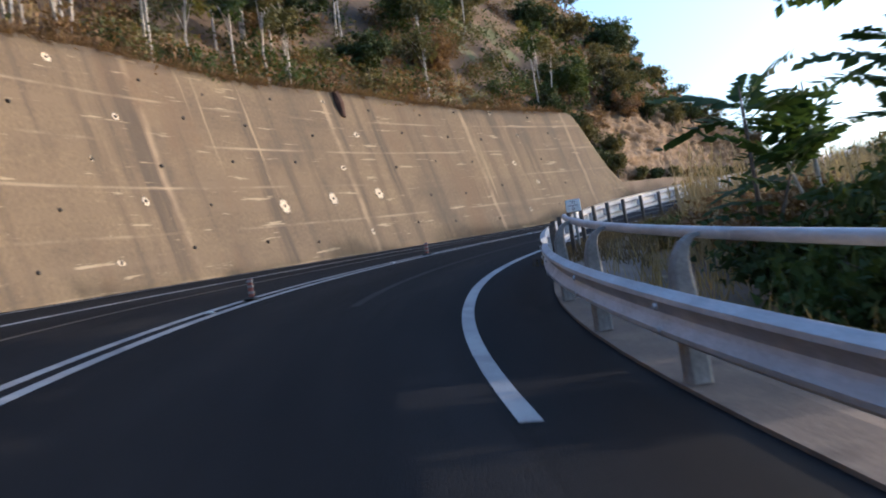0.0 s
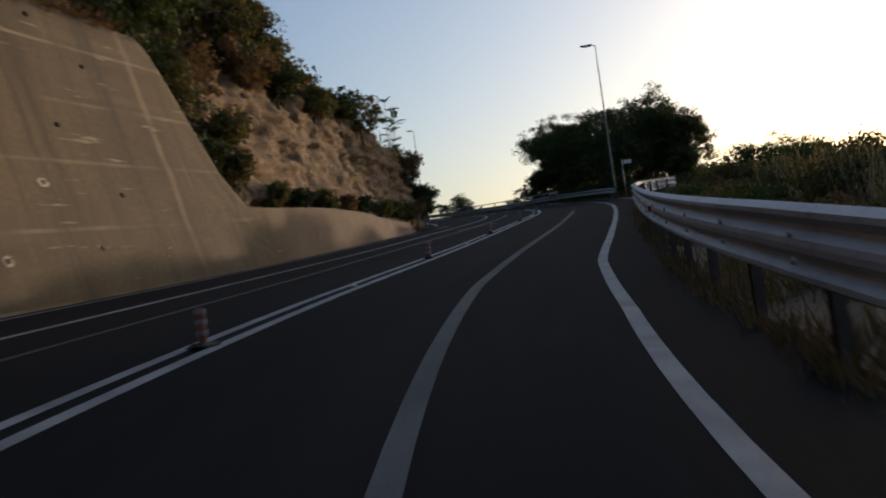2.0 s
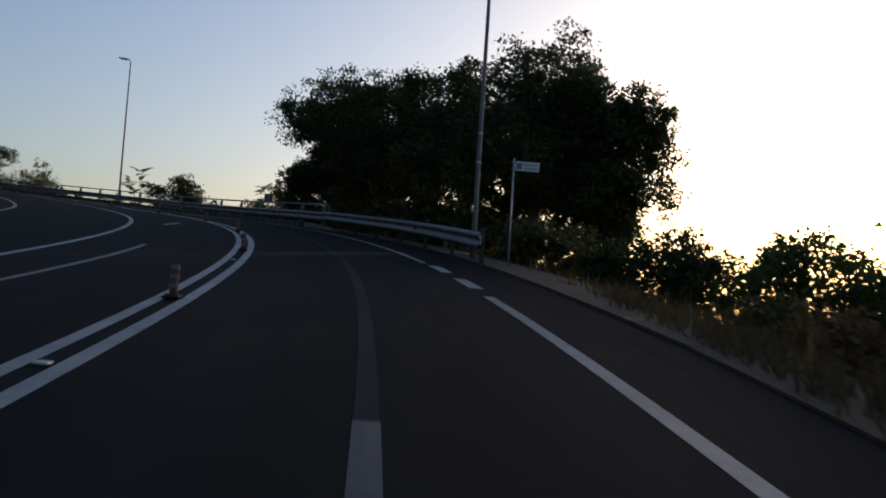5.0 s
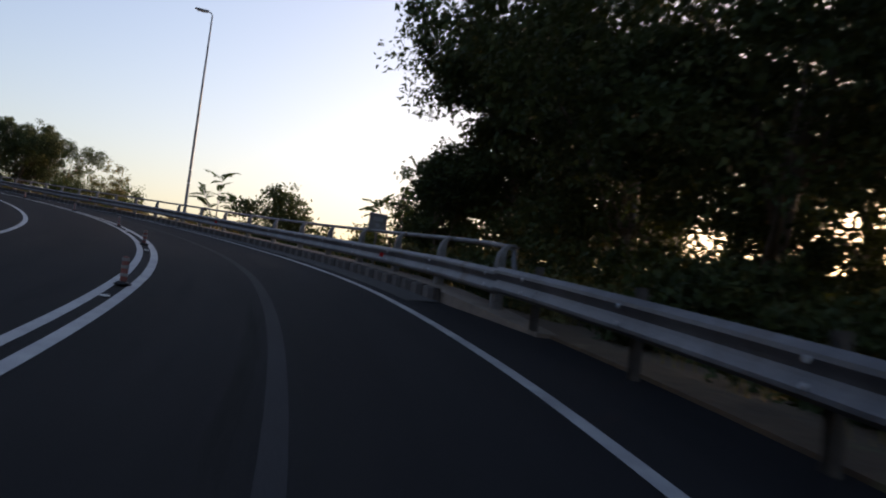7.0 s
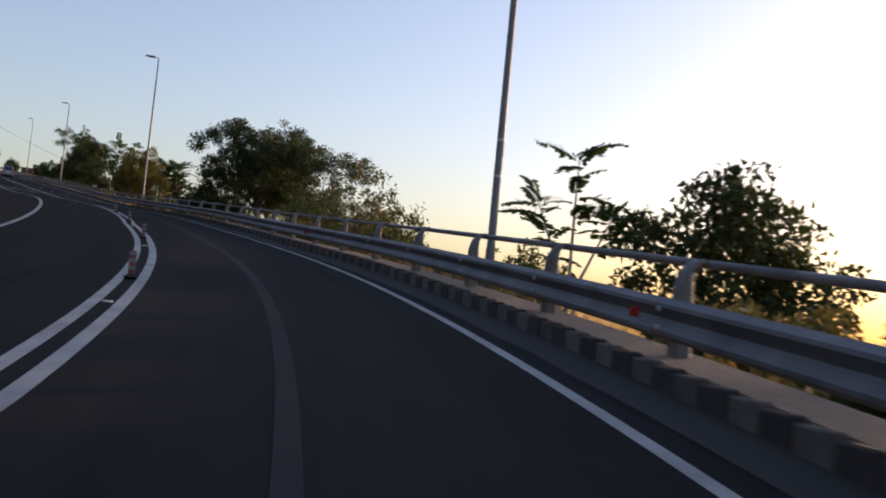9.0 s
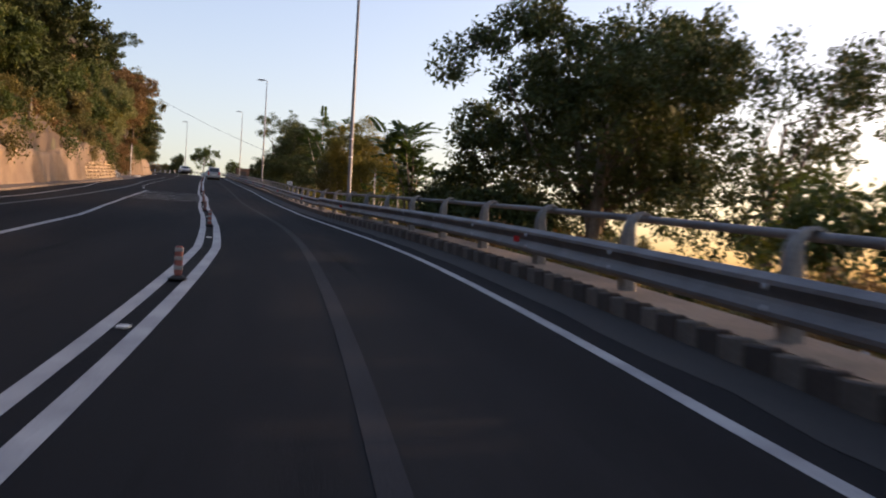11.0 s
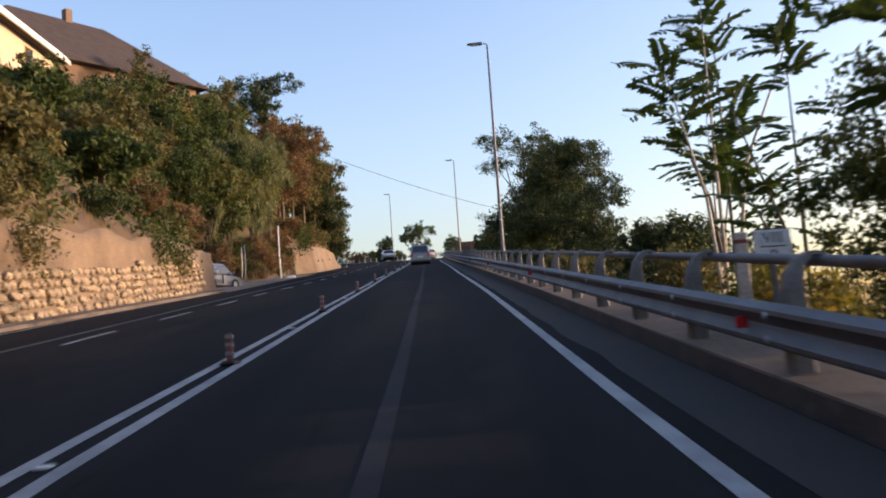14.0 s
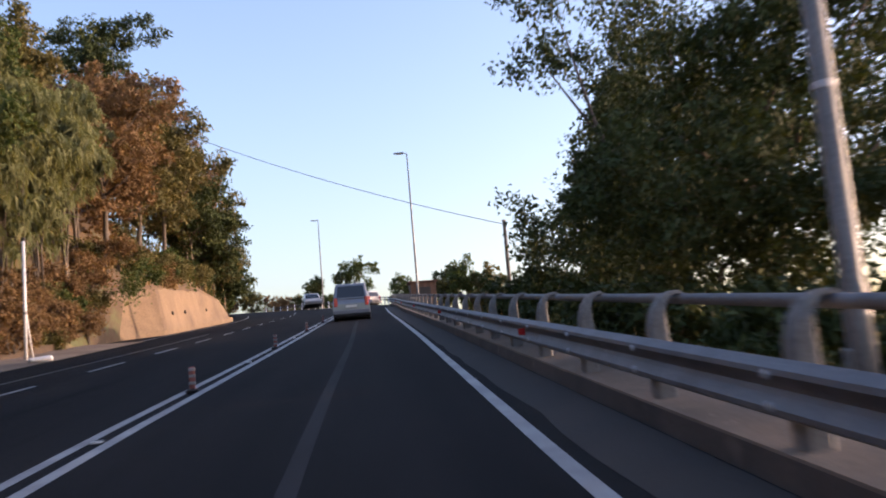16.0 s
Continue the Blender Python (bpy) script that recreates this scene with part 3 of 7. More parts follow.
def build_big_wall():
    """Tall anchored retaining wall, leaning back, with a sloping end."""
    lean, d0 = 0.28, 5.0
    ss = np.concatenate([steps(S_MIN - 10, 49.5, 1.0), np.linspace(50, 56.6, 14)])
    rows, uv = [], []
    nz = 17
    for s in ss:
        top = 6.0 + 0.3 * noise.noise((s * 0.15, 0, 0)) + 0.12 * noise.noise((s * 0.9, 5, 0))
        top += float(np.interp(s, [10, 32, 40, 52], [0.1, 0.25, 0.0, -0.2]))
        top = min(top, float(np.interp(s, [51.3, 52.8, 54.6, 56.6], [9, 6.0, 2.4, 0.3])))
        for k in range(nz):
            z = -0.3 + (top + 0.3) * k / (nz - 1)
            d = -d0 - lean * max(z, 0) + 0.04 * noise.noise((s * 0.4, z * 0.5, 1)) + 0.015 * noise.noise((s * 2, z * 2, 7))
            if k and k % 4 == 0:
                d -= 0.02
            rows.append(spot(s, d, z))
            uv.append((s, z))
        rows.append(spot(s, -d0 - lean * top - 0.6, top - 0.05))
        uv.append((s, top + 0.5))
    k = nz + 1
    f = np.array([(i * k + j, (i + 1) * k + j, (i + 1) * k + j + 1, i * k + j + 1) for i in range(len(ss) - 1) for j in range(k - 1)])
    wall = piece("wall_anchored", mesh_of("wall_anchored", rows, f, SHOTCRETE, uv, True))
    tagged(wall, "tall brown stained concrete retaining wall with anchor holes", "wall", kind="structure")
    # anchor holes, staggered
    ring_v, ring_f = tube_data([(0, 0, -0.05), (0, 0, 0.02)], 0.05, 10)
    hole = mesh_of("anchor_hole", ring_v, ring_f, HOLE)
    bloom, nt, bsdf = nodes_of("lime bloom")
    bsdf.inputs["Base Color"].default_value, bsdf.inputs["Roughness"].default_value = (0.5, 0.42, 0.3, 1), 0.9
    tc = nt.nodes.new("ShaderNodeTexCoord")
    grad = nt.nodes.new("ShaderNodeTexGradient")
    grad.gradient_type = "SPHERICAL"
    big = nt.nodes.new("ShaderNodeMapping")
    big.inputs["Scale"].default_value = (2.2, 2.6, 2.2)
    nt.links.new(tc.outputs["Object"], big.inputs["Vector"])
    nt.links.new(big.outputs["Vector"], grad.inputs["Vector"])
    fac = mixed(nt, "OVERLAY", 1.0, grad.outputs["Color"], noise_node(nt, tc.outputs["Generated"], 7, 6))
    edge = ramp_node(nt, [(0.2, (0, 0, 0)), (0.6, (0.85, 0.85, 0.85))])
    nt.links.new(fac, edge.inputs["Fac"])
    clear = nt.nodes.new("ShaderNodeBsdfTransparent")
    ms = nt.nodes.new("ShaderNodeMixShader")
    nt.links.new(edge.outputs["Color"], ms.inputs["Fac"])
    nt.links.new(clear.outputs["BSDF"], ms.inputs[1])
    nt.links.new(bsdf.outputs["BSDF"], ms.inputs[2])
    nt.links.new(ms.outputs["Shader"], nt.nodes["Material Output"].inputs["Surface"])
    lime = mesh_of("lime_stain", [(0.42 * math.cos(a * math.pi / 6), 0.36 * math.sin(a * math.pi / 6), 0.012) for a in range(12)] + [(0, 0, 0.014)], [(a, (a + 1) % 12, 12) for a in range(12)], bloom)
    n = 0
    for r, z in enumerate((0.75, 2.0, 3.25, 4.5, 5.6)):
        for s in np.arange(3.0 + (r % 2) * 1.5, 51.0 - r * 0.3, 3.0):
            n += 1
            sj, zj = s + 0.25 * math.sin(n * 2.3), z + 0.14 * math.sin(n * 1.7)
            p = spot(sj, -d0 - lean * zj + 0.015, zj)
            m = pose(*p, 0, 0, heading(sj)) @ pose(0, 0, 0, 0, 74.4, 0)
            if n % 4 == 3 or r == 1 and 26 < sj < 36:
                piece("lime_stain", lime, wall, "pale lime bloom round an anchor", m @ Matrix.Diagonal((0.2 + 0.26 * abs(math.sin(n * 1.3)) + 0.45 * (r == 1 and 26 < sj < 36), 0.3 + 0.5 * abs(math.sin(n * 2.9)) + 0.7 * (r == 1 and 26 < sj < 36), 1, 1)))
                m = m @ pose(0, 0, 0.012)
            piece("anchor_hole", hole, wall, "", m)
    # dark weep pipe near the top
    p = spot(34.0, -d0 - lean * 5.7 + 0.05, 5.7)
    wv, wf = tube_data([(0, 0, 0.5), (0.02, 0, 0.0), (-0.02, 0, -0.55)], [0.14, 0.2, 0.1], 8)
    piece("dead_plant_tuft", mesh_of("dead_plant_tuft", wv, wf, surface("dark rust stain", (0.06, 0.03, 0.02), (0.1, 0.05, 0.03), 4, 0.95)), wall, "dark rusty tuft hanging on the wall", pose(*p, 0, 0, heading(34)) @ pose(0, 0, 0, 0, -15, 0))


def build_low_wall():
    ss = steps(52.8, 73.6, 0.85)

    def sec(s):
        top = float(np.interp(s, [51.6, 55, 61, 66, 71.5, 73.6], [1.6, 1.55, 1.45, 1.15, 0.6, 0.5])) + 0.05 * noise.noise((s, 0, 0))
        k = -0.45 * max(0.0, 1 - (s - 52.8) / 3.5)
        return [(-5.05 + k, -0.3), (-5.12 + k, 0.3), (-5.18 + k, top * 0.6), (-5.28 + k, top), (-5.9 + k, top), (-5.9 + k, -0.3)]
    tagged(piece("wall_low", ribbon("wall_low", ss, sec, PLASTER, closed=True)), "low stained ochre concrete wall under the rock cliff", "wall", kind="structure")


def build_cliff():
    """Broken rock face above the low wall, rounding the corner."""
    rows, uv = [], []
    us, vs = np.linspace(0, 1, 205), np.linspace(0, 1, 56)
    for u in us:
        s = 51.0 + 36.0 * u
        turn = max(0.0, (s - 82.0) / 4.0)
        top = float(np.interp(s, [49, 57, 64, 70, 78, 87], [6.4, 6.2, 6.0, 5.8, 5.4, 3.4]))
        for w in vs:
            z = -0.2 + (top + 0.2) * w
            out = 5.75 + 0.3 * z + 7.0 * turn ** 2 + float(np.interp(s, [50, 56], [0.9, 0]))
            bend = noise.noise((s * 0.5, z * 0.5, 2.0))
            for size, amp in ((1.3, 0.16), (0.5, 0.1), (0.22, 0.07)):
                near = noise.voronoi((s / size + 0.5 * bend, z / (size * 0.75), 0.0))
                q = near[1][0]
                out -= amp * (noise.cell((q[0] * 7.3, q[1] * 5.1, q[2])) - 0.5) * float(np.interp(s, [52, 55], [0.2, 1]))
                if size > 0.5 and near[0][1] - near[0][0] < 0.1:
                    out += amp * 0.35
            out -= 0.14 * (noise.cell((0.5, z * 2.6 + 0.9 * bend + s * 0.12, 4.0)) - 0.5)
            out -= 0.22 * bend * float(np.interp(s, [52, 55], [0.2, 1]))
            rows.append(spot(s, -out, z))
            uv.append((s, z))
    k = len(vs)
    f = np.array([(i * k + j, (i + 1) * k + j, (i + 1) * k + j + 1, i * k + j + 1) for i in range(len(us) - 1) for j in range(k - 1)])
    tagged(piece("cliff", mesh_of("cliff", rows, f, CLIFF, uv)), "sunlit ochre fractured rock cliff above the low wall", "cliff", kind="structure")


def build_hill_walls():
    """Weathered plaster wall with buttress-like bulges, then a rubble stone stretch."""
    rows, uv = [], []
    ss = steps(184, 265.4, 0.6)
    nz = 9
    for s in ss:
        top = float(np.interp(s, [184, 192, 205, 222, 226, 229, 231, 234, 238, 241, 250, 257, 261, 265.4], [1.2, 1.8, 1.9, 1.75, 1.95, 2.2, 2.7, 3.1, 2.4, 2.9, 2.6, 2.5, 2.2, 1.9]))
        top += 0.3 * noise.noise((s * 0.35, 1, 0)) + 0.14 * noise.noise((s * 1.3, 4, 0))
        rib = 0.32 * max(0, math.cos((s - 226) * 2 * math.pi / 8.0)) ** 3 if 214 < s < 240 else 0
        for k in range(nz):
            z = -0.3 + (top + 0.3) * k / (nz - 1)
            d = -8.25 - 0.12 * max(z, 0) + rib * (1 - 0.7 * z / max(top, 0.5)) * (z > -1) + 0.1 * noise.noise((s * 0.5, z * 0.7, 2)) + 0.04 * noise.noise((s * 2, z * 2, 6))
            rows.append(spot(s, d, z))
            uv.append((s, z))
        rows.append(spot(s, -9.2, top))
        uv.append((s, top + 0.8))
    k = nz + 1
    f = np.array([(i * k + j, (i + 1) * k + j, (i + 1) * k + j + 1, i * k + j + 1) for i in range(len(ss) - 1) for j in range(k - 1)])
    wall = tagged(piece("wall_hill", mesh_of("wall_hill", rows, f, PLASTER, uv, True)), "weathered sunlit ochre concrete wall at the hill foot", "wall", kind="structure")
    ss = steps(302.6, 330, 0.55)

    def sec(s):
        top = float(np.interp(s, [302.6, 305, 318, 326, 330], [2.2, 2.45, 2.3, 1.7, 0.6])) + 0.1 * noise.noise((s * 0.8, 3, 0))
        back = float(np.interp(s, [302.6, 306.0], [1.75, 0.0]))
        return [(x - back, z) for x, z in ((-7.7, -0.3), (-7.75, 0.3), (-7.95, top * 0.5), (-8.15, top), (-8.9, top), (-8.9, -0.3))]
    far = tagged(piece("wall_bend", ribbon("wall_bend", ss, sec, PLASTER, closed=True)), "low grey ochre concrete wall with drain holes at the bend", "wall", kind="structure")
    hv, hf = tube_data([(0, 0, -0.05), (0, 0, 0.02)], 0.1, 8)
    hole = mesh_of("drain_hole", hv, hf, HOLE)
    for s in (308.5, 312, 319):
        piece("drain_hole", hole, far, "", pose(*spot(s, -7.86, 1.1), 0, 0, heading(s)) @ pose(0, 0, 0, 0, 80, 0))
    # kerb of the hill side
    ss = steps(186, 264, 2)
    tagged(piece("kerb_hill", ribbon("kerb_hill", ss, [(-7.55, -0.2), (-7.55, 0.1), (-8.4, 0.14), (-8.4, -0.2)], KERB_TAN, closed=True)), "low dusty concrete kerb along the hill wall", "kerb", kind="structure")
    return wall


build_ground()
build_sea()
build_road()
build_big_wall()
build_low_wall()
build_cliff()
HILL_WALL = build_hill_walls()

# ---- barriers of the valley side ----
W_PROFILE = [(x, z * 1.15) for x, z in [(0.0, 0.155), (-0.025, 0.14), (-0.075, 0.115), (-0.08, 0.085), (-0.03, 0.03), (-0.01, 0.0), (-0.03, -0.03), (-0.08, -0.085), (-0.075, -0.115), (-0.025, -0.14), (0.0, -0.155)]]
W_CLOSED = W_PROFILE + [(x + 0.006, z) for x, z in W_PROFILE[::-1]]


_half = [(-0.0, 0.245), (-0.03, 0.23), (-0.08, 0.205), (-0.08, 0.17), (-0.02, 0.115), (-0.02, 0.095), (-0.08, 0.04), (-0.085, 0.0)]
_full = _half + [(x, -z) for x, z in _half[-2::-1]]
THRIE = _full + [(x + 0.006, z) for x, z in _full[::-1]]


def beam_run(parent, base, a, b, d, z, length, mat, tall=False, stretch=1.0):
    """W-beam lengths, overlapping a little at the joints."""
    cuts = np.arange(a, b, length)
    for i, s in enumerate(cuts):
        e = min(s + length + 0.12, b)
        sec = lambda t, i=i: [(d(t) - 0.12 - 0.004 * (i % 2) + x, z(t) + y * stretch) for x, y in (THRIE if tall else W_CLOSED)]
        piece("beam", ribbon("beam", steps(s, e, 0.8), sec, mat, base, closed=True), parent, "galvanised W-beam length")


def curved_post():
    """A barrier post whose head bends outward to carry the handrail."""
    path = [(0, 0.0), (0, 0.4), (-0.005, 0.62), (-0.005, 0.76), (0.012, 0.86), (0.05, 0.94), (0.105, 0.985), (0.17, 0.995), (0.235, 0.965)]
    thick = (0.08, 0.08, 0.076, 0.066, 0.052, 0.036, 0.022, 0.016, 0.012)
    v, f = [], []
    for i, (x, z) in enumerate(path):
        w, t = 0.095 - 0.004 * i, thick[i]
        j0, j1 = path[max(i - 1, 0)], path[min(i + 1, len(path) - 1)]
        a = math.atan2(j1[0] - j0[0], j1[1] - j0[1])
        nx, nz = math.cos(a), -math.sin(a)
        for sx, sy in ((-1, -0.7), (-0.7, -1), (0.7, -1), (1, -0.7), (1, 0.7), (0.7, 1), (-0.7, 1), (-1, 0.7)):
            v.append((x + nx * t * sx, w * sy, z + nz * t * sx))
    n = len(path)
    for i in range(n - 1):
        for k in range(8):
            f.append((i * 8 + k, i * 8 + (k + 1) % 8, (i + 1) * 8 + (k + 1) % 8, (i + 1) * 8 + k))
    f += [tuple(range(8))[::-1], tuple((n - 1) * 8 + k for k in range(8))]
    return mesh_of("post", v, f, POST)


CURVED = curved_post()


def channel_post(depth=0.08, width=0.11, wall=0.007, height=0.86):
    """A folded steel channel, open towards the road."""
    x0, x1, y = -depth / 2, depth / 2, width / 2
    sec = [(x0, -y), (x1, -y), (x1, y), (x0, y), (x0, y - wall), (x1 - wall, y - wall), (x1 - wall, -y + wall), (x0, -y + wall)]
    v = [(a, b, z) for z in (0.0, height) for a, b in sec]
    f = [(k, (k + 1) % 8, 8 + (k + 1) % 8, 8 + k) for k in range(8)] + [tuple(range(8))[::-1], tuple(range(8, 16))]
    return mesh_of("post", v, f, surface("rusty steel post", (0.05, 0.042, 0.036), (0.1, 0.085, 0.072), 3, 0.8, metallic=0.2, bump=0.2))


STEELPOST = channel_post()
_bm = box_bm(-0.04, 0.06, -0.06, 0.06, -0.1, 0.1, 0.01, 1)
SPACER = bpy.data.meshes.new("spacer")
_bm.to_mesh(SPACER)
_bm.free()
SPACER.materials.append(ZINC)
_v, _f = tube_data([(0, 0, 0), (-0.02, 0, 0)], [0.028, 0.02], 8)
BOLT = mesh_of("bolt", [(x, y, z) for x, y, z in _v], _f, ZINC)
_bm = box_bm(-0.012, 0.0, -0.045, 0.045, -0.045, 0.045, 0.008, 1)
REFLEX = bpy.data.meshes.new("reflector")
_bm.to_mesh(REFLEX)
_bm.free()
REFLEX.materials.append(RED)


def barrier(a, b, d, label, rail, spacing, low, beam_z, post_mesh, tall=False, mat=ZINC, stretch=1.0):
    d = d if callable(d) else (lambda t, fixed=d: fixed)
    lift = beam_z if callable(beam_z) else (lambda t, fixed=beam_z: fixed)
    base = spot(a, d(a), 0)
    root = thing("guard_rail", Matrix.Translation(base), label, "guard rail")
    inv = Matrix.Translation(-Vector(base))
    beam_run(root, base, a, b, d, lift, spacing * 2, mat, tall, stretch)
    for i, s in enumerate(np.arange(a + 0.4, b, spacing)):
        m = inv @ pose(*spot(s, d(s), low), 0, 0, heading(s) + 0.8 * math.sin(i * 3.1))
        post = piece("post", post_mesh, root, "", m)
        piece("spacer", SPACER, root, "", inv @ pose(*spot(s, d(s) - 0.09, lift(s)), 0, 0, heading(s)))
        for y in (-0.04, 0.04):
            piece("bolt", BOLT, post, "", pose(-0.205, 0.0, lift(s) - low + y * 2))
        if i % 6 == 2 and a > 0:
            piece("reflector", REFLEX, root, "small red reflector", inv @ pose(*spot(s + 0.5, d(s) - 0.21, lift(s)), 0, 0, heading(s) + 90))
    if rail:
        high, off = rail
        ss = steps(a, b, 0.8)
        pts = spot(ss, np.array([d(t) for t in ss]) + off, np.array([high(t) for t in ss])) - base
        if 50 < a < 150:
            pts[0] = spot(a, d(a) + off - 0.1, high(a) - 0.45) - base
            pts[1] = spot(a + 0.45, d(a) + off, high(a) - 0.02) - base
        cut = 16
        for k in range(0, len(pts) - 1, cut):
            v, f = tube_data(pts[k:k + cut + 1], 0.042, 10)
            piece("handrail", mesh_of("handrail", v, f, mat, smooth=True), root, "round galvanised handrail tube")
    return root


LONG_D = lambda t: float(np.interp(t, [110, 125, 180, 206, 262], [5.02, 4.98, 4.9, 4.86, 4.82]))
LONG_H = lambda t: float(np.interp(t, [110, 126, 195, 205], [1.04, 1.04, 0.97, 0.91]))
barrier(-19.6, 15.3, 5.12, "galvanised guard rail with curved posts and round handrail", (lambda t: 1.05, 0.2), 3.2, 0.03, 0.5, CURVED)
barrier(15.4, 78.0, lambda t: float(np.interp(t, [15, 24, 30, 62, 70, 75, 78], [5.12, 4.9, 4.66, 4.6, 5.0, 5.9, 7.0])), "bright galvanised high-beam guard rail on steel posts", None, 2.15, 0.05, lambda t: float(np.interp(t, [15, 21, 30, 38], [0.52, 0.56, 0.7, 0.76])), STEELPOST, True)
# from here the rails' backlit shade is in the darker zinc colour
barrier(90.3, 110.0, 4.95, "short galvanised W-beam guard rail beneath dark trees", None, 3.0, -0.02, 0.57, STEELPOST, mat=SHADEZINC)
barrier(110.2, 203.75, LONG_D, "long weathered guard rail with curved posts and handrail", (LONG_H, 0.2), 3.32, 0.06, 0.53, CURVED, mat=SHADEZINC)
barrier(203.77, 338, LONG_D, "long weathered guard rail on closely set curved posts", (LONG_H, 0.2), 2.45, -0.03, 0.485, CURVED, mat=SHADEZINC, stretch=0.88)


def build_kerb():
    kerb_d = lambda s: float(np.interp(s, [110, 125, 180, 300], [4.6, 4.58, 4.6, 4.6]))
    rise = lambda s: float(np.interp(s, [112, 116, 196, 202], [0.0, 0.035, 0.035, 0.0]))
    for a, b, m, e in ((-20, 23, KERB_TAN, 5.0), (23, 68, EARTH, 4.7), (68, 80, EARTH, 0)):
        tagged(piece("kerb_verge", ribbon("kerb_verge", steps(a, b, 1.5), lambda s, e=e: [(e or 4.7 + (s - 68) / 30, -0.2), (e or 4.7 + (s - 68) / 30, 0.03), (5.5, 0.05), (6.4, -0.06), (6.4, -0.3)], m, closed=True)),
               "dusty tan concrete verge under the guard rail", "kerb", kind="structure")
    tagged(piece("kerb_verge", ribbon("kerb_verge", steps(80, 112, 1.5), [(5.1, -0.2), (5.1, 0.04), (5.6, 0.05), (6.6, -0.05), (6.6, -0.3)], EARTH, closed=True)),
           "bare earth verge beneath the trees", "verge", kind="structure")
    root = tagged(piece("kerb_valley", ribbon("kerb_valley", steps(108.5, 338, 1.5), lambda s: [(kerb_d(s) + 0.02 + max(0, 112 - s) * 0.08, -0.2), (kerb_d(s) + 0.06 + max(0, 112 - s) * 0.08, 0.17 + rise(s) - max(0, 112 - s) * 0.035), (5.2, 0.19 + rise(s) - max(0, 112 - s) * 0.04), (5.22, -0.4)], KERB_TOP, closed=True)),
                  "raised dusty concrete kerb beam carrying the guard rail", "kerb", kind="structure")
    bm = box_bm(-0.06, 0.06, -0.195, 0.195, -0.2, 0.215, 0.015, 1)
    dark = bpy.data.meshes.new("kerb_block")
    bm.to_mesh(dark)
    bm.free()
    pale = dark.copy()
    dark.materials.append(KERB_DARK)
    pale.materials.append(KERB_PALE)
    for i, s in enumerate(np.arange(112.5, 200, 0.4)):
        piece("kerb_block", pale if i % 2 else dark, root, "", pose(*spot(s, kerb_d(s) - 0.02 + 0.008 * math.sin(i * 1.9), 0.0), 0, 0, heading(s)))
    # darker brown strip painting the shade on the kerb's unpainted face
    piece("kerb_face", ribbon("kerb_face", steps(200, 338, 1.0), lambda s: [(kerb_d(s) + 0.008, -0.1), (kerb_d(s) + 0.05, 0.155 + 0.02 * noise.noise((s * 1.3, 0, 4)))], KERB_SHADE), root, "brown kerb face darkened for shade")
    # loose dirt against the kerb
    tagged(piece("gutter_dirt", ribbon("gutter_dirt", steps(112, 330, 1.2), lambda s: [(4.0 + 0.1 * noise.noise((s * 0.9, 0, 0)), 0.004), (kerb_d(s) - 0.04, 0.03)], surface("gutter dust", (0.016, 0.0145, 0.013), (0.03, 0.026, 0.022), 0.6, 0.95, fine=25, coords="UV"))),
           "dusty gutter strip beside the kerb", "gutter", kind="structure")


build_kerb()


# ---- street lamps ----
def street_lamp(m, h, slim=1.0):
    root = thing("street_lamp", m, "tall slim galvanised street lamp with a flat head", "street lamp", "street lamps along the valley side")
    v, f = tube_data([(0, 0, 0), (0, 0, 1.2), (0, 0, 1.25), (0, 0, h * 0.6), (0, 0, h)], [slim * r for r in (0.115, 0.11, 0.095, 0.075, 0.045)], 12)
    piece("pole", mesh_of("pole", v, f, POLE, smooth=True), root, "tapered steel pole")
    v, f = tube_data([(0, 0, h - 0.05), (-0.05, 0, h + 0.06), (-0.3, 0, h + 0.1)], [0.035, 0.03, 0.028], 8)
    piece("arm", mesh_of("arm", v, f, POLE, smooth=True), root)
    bm = box_bm(-0.95, -0.22, -0.14, 0.14, h + 0.03, h + 0.15, 0.045, 2)
    for q in bm.verts:
        if q.co.x < -0.7:
            q.co.y *= 0.75
            q.co.z = h + 0.09 + (q.co.z - h - 0.09) * 0.6
    head = part("lamp_head", bm, plain("grey lamp housing", (0.2, 0.2, 0.21), 0.5, 0.3), root, "flat grey lamp head")
    bm = box_bm(-0.8, -0.38, -0.1, 0.1, h + 0.012, h + 0.035, 0.01, 1)
    part("lens", bm, plain("clouded lamp glass", (0.55, 0.55, 0.52), 0.3), head, "clouded glass lens")
    bm = box_bm(-0.17, 0.17, -0.17, 0.17, -0.05, 0.03, 0.01, 1)
    part("base_plate", bm, POLE, root)
    bm = box_bm(-0.125, -0.09, -0.05, 0.05, 0.5, 0.8, 0.01, 1)
    part("service_door", bm, POLE, root)
    for z in (2.6, 3.3):
        v, f = tube_data([(0, 0, z), (0, 0, z + 0.05)], slim * (0.097 if z < 3 else 0.093), 12)
        piece("clamp", mesh_of("clamp", v, f, ZINC), root)
    return root


for x, y, foot, top, s in ((-5.14, 88.3, 9.7, 19.9, 92.9), (-22.44, 141.79, 14.6, 26.12, 146.5), (-59.68, 182.56, 19.5, 30.69, 200.8), (-103.24, 225.48, 25.4, 36.45, 262.0), (-147.08, 268.26, 30.6, 42.66, 323.3)):
    street_lamp(pose(x, y, foot, 0, 0, heading(s)), top - foot, 0.62 if s < 100 else 0.85)


